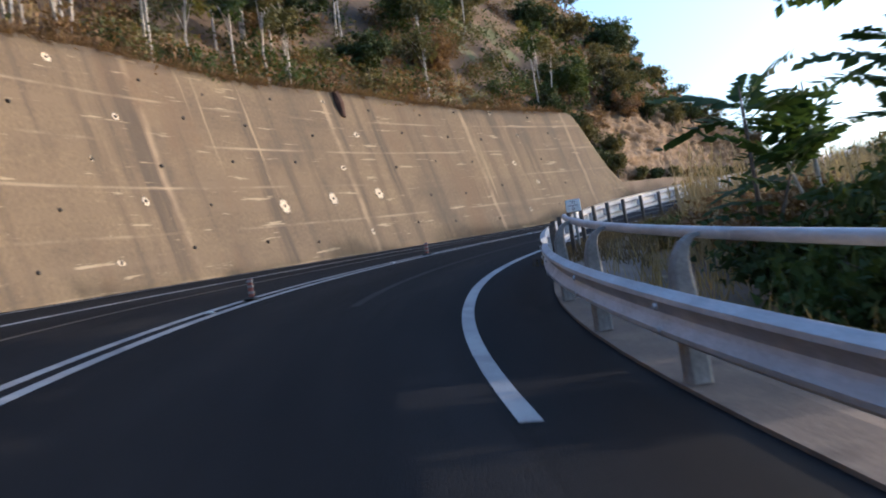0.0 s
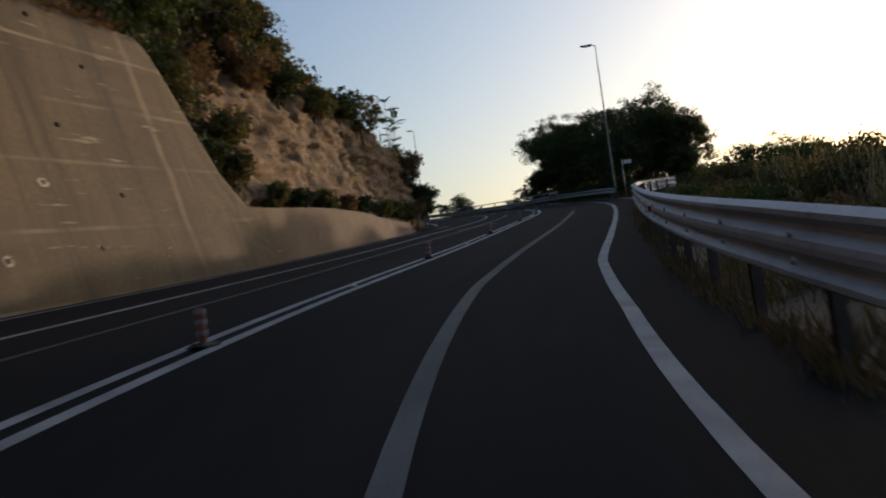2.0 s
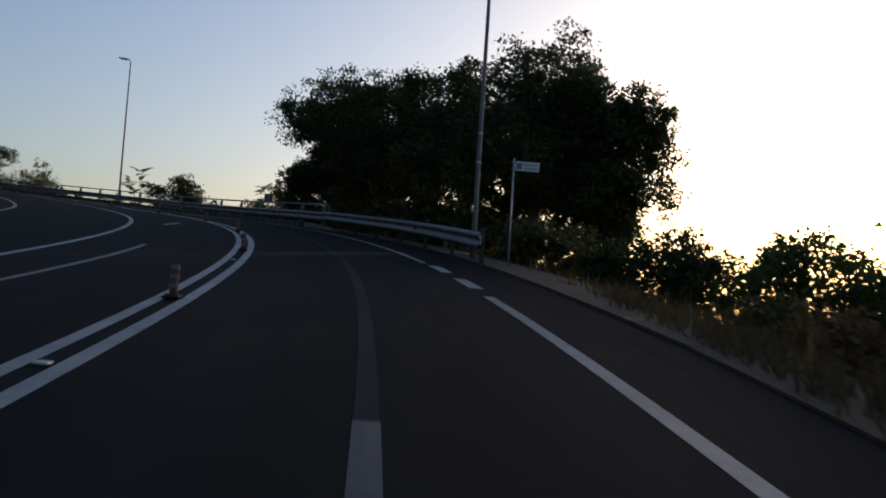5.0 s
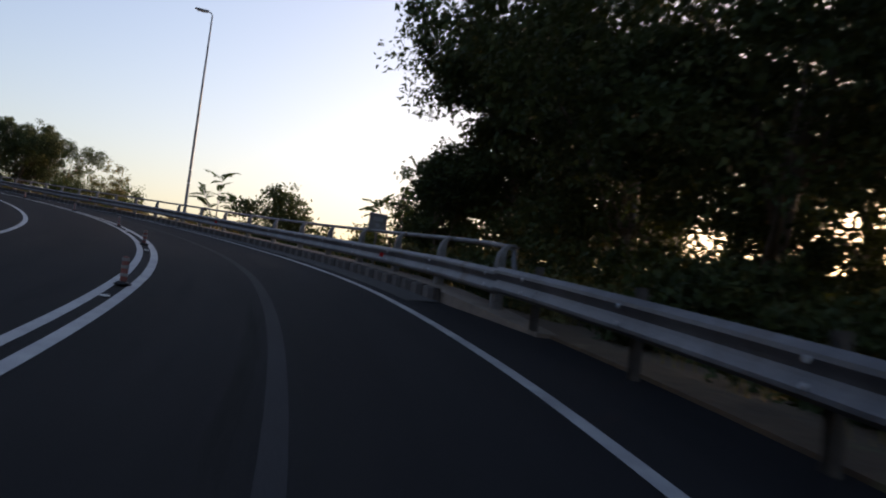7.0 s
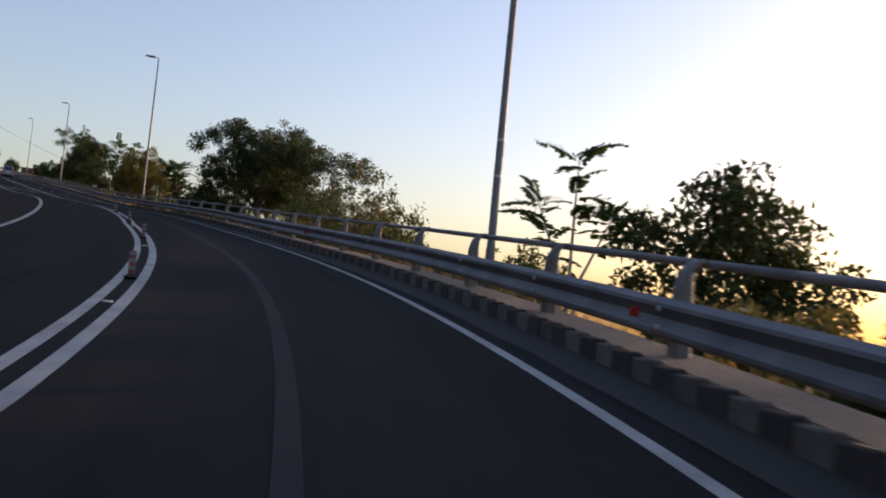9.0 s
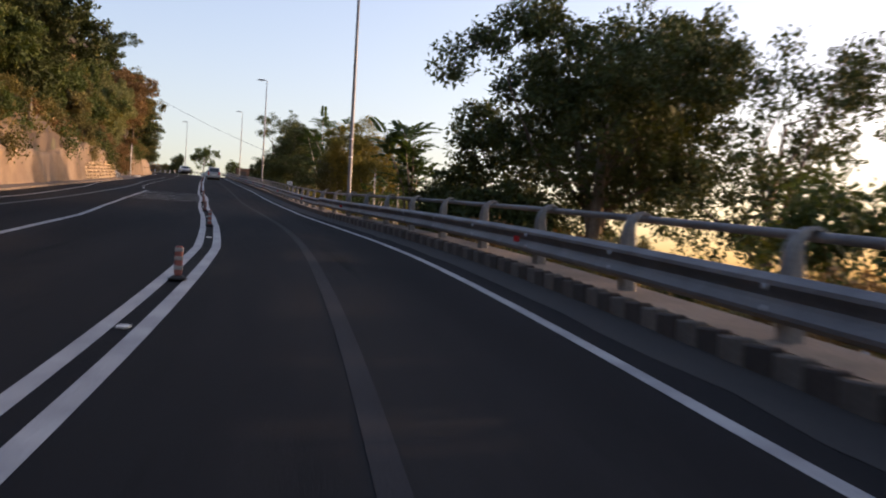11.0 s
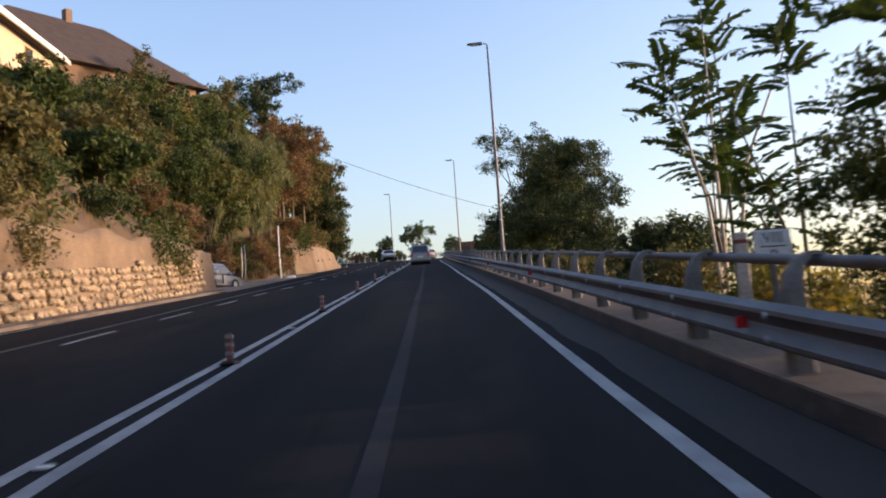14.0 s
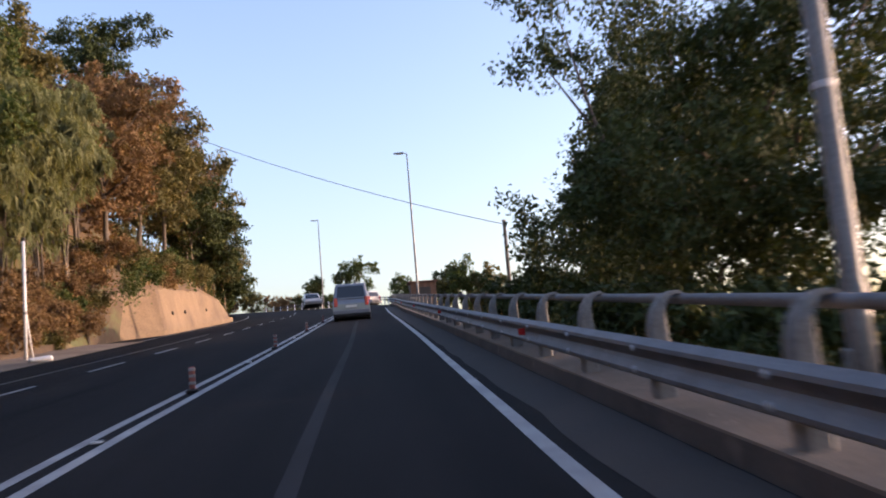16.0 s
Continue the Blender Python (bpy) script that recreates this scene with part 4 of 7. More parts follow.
def world_lamp(x, y, z0, z1, turn):
    root = thing("street_lamp", pose(x, y, z0, 0, 0, turn), "tall slim galvanised street lamp with a flat head", "street lamp", "street lamps along the valley side")
    h = z1 - z0
    v, f = tube_data([(0, 0, 0), (0, 0, h)], [0.11, 0.045], 10)
    piece("pole", mesh_of("pole", v, f, POLE, smooth=True), root)
    part("lamp_head", box_bm(-0.95, 0.05, -0.14, 0.14, h, h + 0.12, 0.04, 2), plain("grey lamp housing", (0.2, 0.2, 0.21), 0.5, 0.3), root, "flat grey lamp head")


world_lamp(-194.5, 301.2, 35.9, 48.4, 55)


# ---- signs ----
def writing(text, size, parent, m, label):
    cu = bpy.data.curves.new("writing", "FONT")
    cu.body, cu.size, cu.align_x, cu.align_y, cu.extrude = text, size, "CENTER", "CENTER", 0.001
    tmp = new("writing", cu)
    me = bpy.data.meshes.new_from_object(tmp.evaluated_get(bpy.context.evaluated_depsgraph_get()))
    bpy.data.objects.remove(tmp)
    me.materials.clear()
    me.materials.append(INK)
    return piece("writing", me, parent, label, m)


def distance_sign(s, d, z, numeral, label, w=0.4, h=0.34):
    """A small plate on a stub post: a numeral over a bar over a figure."""
    root = thing("distance_sign", stand(s, d, 0, 4), label, "road sign")
    v, f = tube_data([(0, 0.03, -0.1), (0, 0.03, z + 0.1)], 0.03, 8)
    piece("post", mesh_of("post", v, f, POST), root)
    # without a numeral the plate is grey: a backlit front's shade as colour
    plate = part("plate", box_bm(-w / 2, w / 2, -0.012, 0.012, z - h / 2, z + h / 2, 0.01, 2), WHITE if numeral else GREYPL, root, "enamel plate")
    part("border", box_bm(-w / 2 - 0.006, w / 2 + 0.006, -0.004, 0.018, z - h / 2 - 0.006, z + h / 2 + 0.006, 0.008, 1), plain("dark plate back", (0.05, 0.05, 0.05), 0.6), root)
    if numeral:
        writing(numeral, h * 0.46, plate, pose(0, -0.014, z + h * 0.25, 90), "black roman numeral")
        writing("0", h * 0.45, plate, pose(0, -0.014, z - h * 0.27, 90), "black figure")
        part("bar", box_bm(-w * 0.36, w * 0.36, -0.016, -0.012, z - 0.005, z + 0.006), INK, plate)
    else:
        part("bar", box_bm(-0.13, 0.13, -0.016, -0.012, z + 0.03, z + 0.13), plain("faint grey lettering", (0.3, 0.3, 0.3), 0.6), plate)
        part("bar", box_bm(-0.05, 0.05, -0.016, -0.012, z - 0.13, z - 0.03), plain("faint grey lettering", (0.3, 0.3, 0.3), 0.6), plate)
    return root


distance_sign(22.0, 5.1, 1.07, "VI", "small white distance plate with roman numeral on the rail", 0.31, 0.26)
distance_sign(120.6, 5.35, 1.26, "", "distance plate coloured dark grey for shade, with unreadable figures", 0.46, 0.44)
distance_sign(225.9, 5.5, 0.98, "VIII", "small white distance plate with roman numeral behind handrail", 0.34, 0.3)


def street_name_sign():
    root = thing("direction_sign", stand(91.0, 5.62, -0.15, -6), "white direction sign panel flagged on a thin steel post", "road sign")
    v, f = tube_data([(0, 0, 0), (0, 0, 2.55)], 0.02, 10)
    piece("post", mesh_of("post", v, f, ZINC, smooth=True), root, "thin galvanised post")
    panel = part("panel", box_bm(0.03, 0.56, -0.012, 0.012, 2.29, 2.5, 0.008, 2), WHITE, root, "white sign panel")
    part("emblem", box_bm(0.05, 0.17, -0.017, -0.012, 2.33, 2.46, 0.004, 1), plain("faded brown emblem", (0.2, 0.14, 0.1), 0.6), panel)
    for z in (2.35, 2.43):
        part("lettering_bar", box_bm(0.2, 0.51, -0.016, -0.012, z - 0.015, z + 0.015), plain("grey lettering bars", (0.35, 0.35, 0.36), 0.6), panel)
    for z in (2.32, 2.47):
        part("clamp", box_bm(-0.04, 0.06, -0.04, 0.04, z - 0.02, z + 0.02, 0.005, 1), ZINC, root)


street_name_sign()


def small_marker(s, d):
    root = thing("marker_post", stand(s, d, 0), "short pale plastic marker post behind the rail", "marker post")
    part("body", box_bm(-0.06, 0.06, -0.05, 0.05, 0, 1.12, 0.02, 2), surface("pale plastic", (0.5, 0.42, 0.34), (0.62, 0.55, 0.46), 3, 0.6), root)
    part("cap", box_bm(-0.065, 0.065, -0.055, 0.055, 1.0, 1.05, 0.01, 1), REDDULL, root)


small_marker(227.0, 5.57)


# ---- flexible lane separators on the double line ----
def separator():
    root = thing("lane_separator", None, "short flexible red and grey lane separator post", "lane separator", "separators on the double line")
    bm = box_bm(-0.09, 0.09, -0.19, 0.19, 0.002, 0.05, 0.02, 2)
    for q in bm.verts:
        if q.co.z > 0.03:
            q.co.x *= 0.7
            q.co.y *= 0.8
    part("base", bm, BLACK, root, "black rubber base")
    bm = box_bm(-0.042, 0.042, -0.022, 0.022, 0.045, 0.36, 0.02, 2)
    part("blade", bm, REDDULL, root, "faded red blade")
    for z in (0.13, 0.23, 0.32):
        part("band", box_bm(-0.046, 0.046, -0.026, 0.026, z - 0.022, z + 0.022, 0.006, 1), GREYPL, root, "grey reflective band")
    return root


SEP = separator()
_at = [16.2, 27.1, 39.8, 51.2, 60.8, 70.4, 81, 90.2, 99.9, 109.8, 121.2, 131.8, 142.5, 153.2, 164.1, 174.2, 185.8, 196.9, 207.3, 217.6, 228.5, 238.2, 248.6, 259.2, 269.7, 280.4, 291, 301.5]
for i, s in enumerate(_at):
    m = stand(s, mid(s) + 0.02 * math.sin(i), 0, 4 * math.sin(i * 2.7))
    if i == 0:
        SEP.matrix_basis = m
    else:
        copy_thing(SEP, m)
# small road studs on the line
_bm = box_bm(-0.05, 0.05, -0.05, 0.05, 0.0, 0.022, 0.012, 2)
STUD = bpy.data.meshes.new("road_stud")
_bm.to_mesh(STUD)
_bm.free()
STUD.materials.append(WHITE)
for i, s in enumerate(np.arange(12, 300, 10.45)):
    ob = piece("road_stud", STUD, None, "", stand(s + 2.2, mid(s + 2.2), 0.002))
    tagged(ob, "small pale road stud on the double line", "road stud", "studs on the double line")


# ---- rubble stones in the hill wall ----
def rubble(seed):
    rng = random.Random(seed)
    bm = bmesh.new()
    bmesh.ops.create_icosphere(bm, subdivisions=1, radius=0.5)
    for q in bm.verts:
        q.co = Vector((q.co.x * 0.75, q.co.y * rng.uniform(0.9, 1.1), q.co.z)) * rng.uniform(0.82, 1.15)
        q.co.y = max(-0.46, min(0.46, q.co.y))
        q.co.z = max(-0.44, min(0.44, q.co.z))
    me = bpy.data.meshes.new("stone")
    bm.to_mesh(me)
    bm.free()
    me.materials.append(STONE)
    return me


def build_stones():
    kinds = [rubble(k) for k in range(7)]
    rng = random.Random(4)
    rest = []
    n = 0
    for r in range(7):
        s = 238.2 + rng.uniform(0, 0.3)
        while s < 262.3:
            w, h = rng.uniform(0.34, 0.62), rng.uniform(0.27, 0.36)
            z = 0.22 + r * 0.275 + rng.uniform(-0.04, 0.04)
            top = 1.5 + 0.25 * noise.noise((s * 0.5, 9, 0))
            rib = 0.45 * max(0, math.cos((s - 226) * 2 * math.pi / 8.0)) ** 3 if s < 240 else 0
            if z < top and not (s < 240 and rng.random() < 0.3):
                p = spot(s + w / 2, -8.25 - 0.1 * z + rib * 0.6 + rng.uniform(-0.05, 0.07), z)
                m = pose(*p, rng.uniform(-14, 14), rng.uniform(-14, 14), heading(s) + rng.uniform(-10, 10)) @ Matrix.Diagonal((0.36, w, h, 1))
                if n < 300 and s > 238:
                    piece("stone", kinds[n % 7], HILL_WALL, "", m)
                    n += 1
                else:
                    me = kinds[len(rest) % 7]
                    rest.append(([tuple(m @ q.co) for q in me.vertices], [tuple(pl.vertices) for pl in me.polygons]))
            s += w
    if rest:
        v, f = joined(rest)
        tagged(piece("stone_rubble", mesh_of("stone_rubble", v, f, STONE), HILL_WALL), "pale rubble stones set in the wall", kind="stuff")


build_stones()

# ---- vegetation ----
OAKS = "dark oaks beyond the side opening"
def leaf_mesh(name, rng, centres, size, mat, droop=0.3, ratio=0.5):
    """One pointed blade a leaf, turned at random."""
    n = len(centres)
    a = rng.normal(size=(n, 3))
    a[:, 2] -= droop
    a /= np.linalg.norm(a, axis=1, keepdims=True)
    b = np.cross(a, rng.normal(size=(n, 3)))
    b /= np.linalg.norm(b, axis=1, keepdims=True) + 1e-9
    ln = size * rng.uniform(0.65, 1.3, (n, 1))
    wd = ln * ratio
    v = np.stack([centres + b * wd * 0.6, centres - b * wd * 0.6, centres + a * ln], 1).reshape(-1, 3)
    return mesh_of(name, v, np.arange(3 * n).reshape(-1, 3), mat)


def crown_points(rng, lobes, clusters, per, sigma):
    """Leaf places in clumps: every lobe of the crown carries smaller bosses, and some clumps fill its inside."""
    weights = np.array([r[0] * r[2] for _, r in lobes])
    pick = rng.choice(len(lobes), clusters, p=weights / weights.sum())
    bosses = []
    for c, r in lobes:
        v = rng.normal(size=(11, 3))
        v[:, 2] = v[:, 2] * 0.9 + 0.15
        v /= np.linalg.norm(v, axis=1, keepdims=True)
        bosses.append((np.array(c) + v * np.array(r) * rng.uniform(0.62, 0.86, (11, 1)), rng.uniform(0.24, 0.42, 11)))
    cs = []
    for k in pick:
        c, r = lobes[k]
        v = rng.normal(size=3)
        v /= np.linalg.norm(v)
        if rng.random() < 0.3:
            cs.append(np.array(c) + v * np.array(r) * rng.uniform(0.1, 1) ** 0.45 * 0.8)
        else:
            b = rng.integers(11)
            cs.append(bosses[k][0][b] + v * np.array(r) * bosses[k][1][b] * (1 - 0.3 * abs(rng.normal())))
    cs = np.array(cs)
    gap = np.sort(np.linalg.norm(cs[:, None] - cs[None], axis=2), axis=1)[:, min(4, clusters - 1)]
    lone = gap > 1.9 * np.median(gap)
    heart = np.array([lobes[k][0] for k in pick])
    cs[lone] = heart[lone] + (cs[lone] - heart[lone]) * 0.68
    spread = sigma * rng.uniform(0.5, 1.1, (clusters, 1, 1))
    ball = rng.normal(size=(clusters, per, 3))
    ball *= rng.uniform(0, 1, (clusters, per, 1)) ** 0.5 / np.linalg.norm(ball, axis=2, keepdims=True)
    return cs, (cs[:, None, :] + ball * spread * 1.5 * np.array([1, 1, 0.7])).reshape(-1, 3)


def tree(name, at, height, radius, mat, label, seed, group="", droop=0.3, ratio=0.5, clusters=220, per=34, leaf=0.2, trunk=0.16, bark=None, lobes=6, squash=0.85, foot=0.3, sigma=None, stems=1, category="tree"):
    """Tapered trunk, limbs and a clumped crown. at: world place of the foot; height to the top."""
    rng = np.random.default_rng(seed)
    root = thing(name, Matrix.Translation(at), label, category, group)
    cz0 = height * foot
    crown_h = height - cz0
    lob = [((0, 0, cz0 + crown_h * 0.5), (radius * 0.72, radius * 0.72, crown_h * 0.5))]
    for k in range(lobes):
        a = k * 2 * math.pi / lobes + rng.uniform(-0.4, 0.4)
        rr = radius * rng.uniform(0.35, 0.6)
        up = cz0 + crown_h * rng.uniform(0.3, 0.82)
        q = radius * rng.uniform(0.42, 0.58)
        qz = max(min(q * squash, height - up, up - cz0 * 0.4), 0.2)
        lob.append(((rr * math.cos(a) * 1.25, rr * math.sin(a) * 1.25, up), (q, q, max(qz, 0.5 * q * squash))))
    cs, pts = crown_points(rng, lob, int(clusters * 1.3), per, sigma or 0.2 + radius * 0.055)
    chunks = []
    for st in range(stems):
        lean = rng.normal(size=2) * radius * (0.06 if stems == 1 else 0.25)
        top = np.array([lean[0], lean[1], cz0 + crown_h * 0.45])
        mid = np.array([lean[0] * 0.3 + 0.1 * rng.normal(), lean[1] * 0.3 + 0.1 * rng.normal(), top[2] * 0.5])
        off = rng.normal(size=3) * 0.12 * (stems > 1)
        off[2] = 0
        chunks.append(tube_data([off + (0, 0, -0.5), off + (0, 0, 0.1), mid, top], [trunk * 1.25, trunk, trunk * 0.75, trunk * 0.45], 8))
        for c in cs[rng.choice(len(cs), min(4 if name == "sapling" else 9, len(cs)), replace=False)]:
            h0 = rng.uniform(0.45, 1.0)
            pull = min(1.0, 0.66 * radius / max(math.hypot(c[0], c[1]), 0.01))
            c = c * np.array([pull, pull, 1.0])
            start = mid + (top - mid) * (h0 - 0.45) / 0.55
            bend = (start + c) / 2 + rng.normal(size=3) * 0.08 * radius + np.array([0, 0, 0.08 * radius])
            chunks.append(tube_data([start, bend, c], [trunk * 0.38, trunk * 0.22, trunk * 0.07], 5))
    if name == "sapling":
        for v, f in chunks[1:]:
            piece("limb", mesh_of("limb", v, f, bark or BARK, smooth=True), root)
        chunks = chunks[:1]
    v, f = joined(chunks)
    piece("trunk", mesh_of("trunk", v, f, bark or BARK, smooth=True), root, "pale slender trunk" if name == "sapling" else "branching trunk with limbs")
    piece("crown", leaf_mesh("crown", rng, pts, leaf * 0.9, mat, droop, ratio), root, "uneven leafy crown")
    return root


def foot_of(s, d):
    p = spot(s, d, 0)
    p[2] += ground_height(s, d) - 0.2
    return p


def tree_at(s, d, top, radius, mat, label, seed, **kw):
    """A tree whose crown ends top metres above the road."""
    p = foot_of(s, d)
    h = spot(s, d, 0)[2] + top - p[2]
    h = max(h, 1.3 * radius)
    kw.setdefault("foot", 0.25)
    return tree(kw.pop("name", "tree"), p, h, radius, mat, label, seed, **kw)


def bush_at(s, d, top, radius, mat, label, seed, **kw):
    kw.setdefault("clusters", int(60 * radius))
    kw.setdefault("per", 30)
    kw.setdefault("leaf", 0.16)
    return tree_at(s, d, top, radius, mat, label, seed, name="bush", category="bush", foot=0.02, trunk=0.05, stems=3, squash=1.0, **kw)


# valley side, big dark oaks beyond the first bend
tree_at(100.2, 9.4, 7.9, 4.2, OAK, "large dark broadleaf oak seen against the evening sky", 1, group=OAKS, clusters=460, per=70, leaf=0.16, trunk=0.3, foot=0.1)
tree_at(99.2, 11.3, 6.1, 2.4, OAK, "large dark broadleaf oak lower on the slope", 2, group=OAKS, clusters=529, per=62, leaf=0.16, trunk=0.26, foot=0.05)
tree_at(110.0, 8.9, 7.6, 4.4, OAK, "large dark broadleaf oak beside the guard rail", 3, group=OAKS, clusters=460, per=70, leaf=0.16, trunk=0.26, foot=0.06)
tree_at(105.0, 10.6, 7.2, 4.0, OAK, "large dark broadleaf oak behind the guard rail", 4, group=OAKS, clusters=418, per=62, leaf=0.16, trunk=0.26, foot=0.05)
tree_at(115.3, 9.3, 8.5, 4.0, OAK, "dark broadleaf oak with a ragged crown edge", 5, group=OAKS, clusters=418, per=62, leaf=0.16, trunk=0.2, foot=0.05)
for i, (s, d, top, r, m) in enumerate(((93.5, 10.0, 1.0, 2.3, OAK), (95.5, 8.0, 0.5, 1.6, OLIVE), (90.5, 12.5, 1.6, 2.6, MID), (87.0, 14.0, 2.6, 2.8, MID), (100.5, 7.4, 0.6, 1.5, OAK), (105, 7.5, 1.2, 1.7, OAK), (109, 7.2, 0.9, 1.5, OAK), (92.0, 17.5, 2.2, 3.0, OLIVE))):
    bush_at(s, d, top, r, m, "dense shady bush on the slope below the oaks", 20 + i, group="bushes below the oaks", clusters=int(110 * r), per=34)
tree_at(118.3, 9.3, 7.9, 3.8, OAK, "dark broadleaf oak overhanging the rail end", 6, group=OAKS, clusters=418, per=58, leaf=0.16, trunk=0.18, foot=0.02)
tree_at(111.0, 11.4, 6.6, 2.8, OAK, "dark broadleaf oak with a ragged crown edge", 7, group=OAKS, clusters=278, per=56, leaf=0.16, trunk=0.2, foot=0.1)
tree_at(120.2, 8.6, 7.8, 2.6, OAK, "dark broadleaf oak leaning out over the guard rail", 8, group=OAKS, clusters=344, per=51, leaf=0.15, trunk=0.16, foot=0.18, ratio=0.6)
tree_at(121.2, 10.6, 6.4, 2.2, OAK, "dark broadleaf oak behind the dark grey plate", 9, group=OAKS, clusters=245, per=46, leaf=0.15, trunk=0.14, foot=0.15)
for i, (s, d, top, r) in enumerate(((111.5, 6.9, 0.6, 1.2), (114, 6.7, 0.5, 1.1), (116.5, 7.0, 0.8, 1.2), (119, 6.8, 0.6, 1.1), (121.5, 6.9, 0.4, 1.0), (113, 8.6, 1.6, 1.6), (117.5, 8.8, 1.8, 1.6), (109.0, 8.8, 1.4, 1.5), (102.5, 8.8, 1.2, 1.5), (106.5, 8.9, 1.4, 1.5), (124, 6.7, 0.35, 0.9), (127, 6.7, 0.3, 0.9), (130, 6.6, 0.3, 0.9), (133, 6.7, 0.25, 0.9), (136, 6.7, 0.3, 0.9), (139.5, 6.8, 0.3, 0.9))):
    bush_at(s, d, top, r, OAK if i % 3 else OLIVE, "dark low bush against the back of the rail", 180 + i, group="bushes below the oaks", clusters=int(85 * r), per=32, leaf=0.14)
bush_at(105.0, 9.5, 1.9, 1.5, OAK, "dense shady bush on the slope below the oaks", 198, group="bushes below the oaks", clusters=150, per=36, leaf=0.14)
bush_at(121.6, 7.5, 3.0, 1.3, OAK, "dark leafy shrub at the end of the handrail", 196, group="bushes below the oaks", clusters=200, per=40, leaf=0.13)
bush_at(120.3, 7.0, 4.2, 1.3, OAK, "dark leafy shrub at the end of the handrail", 197, group="bushes below the oaks", clusters=200, per=40, leaf=0.13)
# valley side of the first straight: dry scrub
for i, (s, d, top, r, m) in enumerate(((40, 12, 0.9, 1.8, OLIVE), (46, 10.5, 1.1, 1.9, OLIVE), (52, 13, 1.6, 2.3, GOLD), (55, 9.5, 1.3, 1.7, OLIVE), (60, 15, 1.7, 2.6, OLIVE), (63, 10.5, 1.2, 1.9, OLIVE), (68, 13, 1.7, 2.4, OLIVE),
                                      (72, 9.0, 1.3, 1.6, OLIVE), (76, 12, 1.9, 2.4, MID), (80, 9.8, 1.4, 1.9, OLIVE), (83.5, 11.5, 2.3, 2.2, MID), (66, 19, 2.0, 3.0, OLIVE), (58, 21, 2.0, 3.0, OLIVE), (78, 20, 2.2, 3.2, MID), (49, 19, 2.2, 2.6, OLIVE), (36, 18, 1.6, 2.4, OLIVE))):
    bush_at(s, d, top, r, m, "dry olive scrub bush on the verge of the slope", 40 + i, group="scrub along the first straight", clusters=int(95 * r), per=34)
for i, (s, d, top, r) in enumerate(((14.5, 9.8, 1.5, 1.7), (18, 8.8, 0.5, 1.4), (11, 9.6, 1.7, 1.6), (7.8, 8.9, 1.5, 1.4), (17, 12.5, 2.0, 2.0), (22.5, 11, 0.2, 1.4), (27, 10, -0.2, 1.3), (12.5, 8.0, 0.8, 1.0), (9.5, 7.7, 0.7, 0.9))):
    bush_at(s, d, top, r, (RUST if i % 2 else OLIVE) if s > 16 else OAK if i % 2 else MID, "dry olive bush behind the guard rail at the bend" if s > 16 else "dark green bush behind the guard rail at the bend", 70 + i, group="bushes inside the first bend")
# valley side of the second bend and the long straight
bush_at(147.3, 12.0, 3.3, 2.5, OAK, "rounded dark bush standing out against the sky", 90, clusters=260, leaf=0.2)
bush_at(160.5, 13.0, 1.0, 1.8, MID, "green bush behind the handrail", 91)
bush_at(173.4, 12.6, 2.6, 2.3, MID, "bright green bush beside the large tree", 92, clusters=200)
bush_at(176.8, 10.2, 2.0, 1.8, MID, "bright green bush beside the large tree", 93, clusters=160)
bush_at(122.5, 9.0, 2.1, 1.7, MID, "airy green shrub behind the handrail", 94, clusters=170, per=28, leaf=0.12)
bush_at(126.0, 8.3, 2.6, 1.6, MID, "airy green shrub behind the handrail", 95, clusters=170, per=26, leaf=0.12)
bush_at(130.0, 9.0, 1.3, 1.6, OLIVE, "olive shrub behind the handrail", 96)
for i, (s, d, top, r, m) in enumerate(((135, 9.5, 0.5, 1.6, OLIVE), (141, 8.5, 0.5, 1.3, OLIVE), (151, 9, 0.4, 1.4, OLIVE), (163, 9.2, 1.0, 1.5, MID), (168.5, 9.8, 1.6, 1.7, MID))):
    bush_at(s, d, top, r, m, "low green scrub behind the kerb", 100 + i, group="low scrub behind the kerb")
tree_at(167.2, 9.0, 3.7, 1.7, OLIVE, "airy olive tree rising out of the canes", 113, clusters=70, per=22, leaf=0.17, trunk=0.06, foot=0.2)
tree_at(187.2, 9.9, 7.4, 3.9, OAK, "large spreading broadleaf tree with forked trunk by the rail", 110, clusters=370, per=72, leaf=0.16, trunk=0.24, foot=0.13, stems=2)
tree_at(190.4, 11.4, 7.2, 3.9, OAK, "spreading broadleaf tree behind the rail", 111, clusters=250, per=68, leaf=0.16, trunk=0.2, foot=0.12)
tree_at(183.0, 12.0, 5.4, 3.4, OAK, "smaller broadleaf tree lower on the slope", 112, clusters=170, per=64, leaf=0.14, trunk=0.16, foot=0.22)
for i, (s, d, top, r, m) in enumerate(((196, 9.5, 0.6, 1.6, OLIVE), (199, 8.2, 0.3, 1.2, OLIVE), (206, 8.2, 0.5, 1.3, OLIVE), (210, 9.5, 1.2, 1.7, MID), (213, 8.0, 0.9, 1.4, MID), (187, 7.8, 0.4, 1.3, RUST), (193.5, 8.6, 0.4, 1.4, OLIVE))):
    bush_at(s, d, top, r, m, "low tangled scrub behind the rail", 120 + i, group="scrub along the long straight")
tree_at(221.0, 9.9, 5.2, 3.2, GOLD, "rounded tree with yellowing sunlit leaves by the rail", 130, clusters=420, per=72, leaf=0.13, trunk=0.16, foot=0.02, bark=BARK)
tree_at(225.5, 8.8, 4.2, 2.2, OLIVE, "olive green tree beside the yellowing one", 131, clusters=240, per=64, leaf=0.13, foot=0.02)
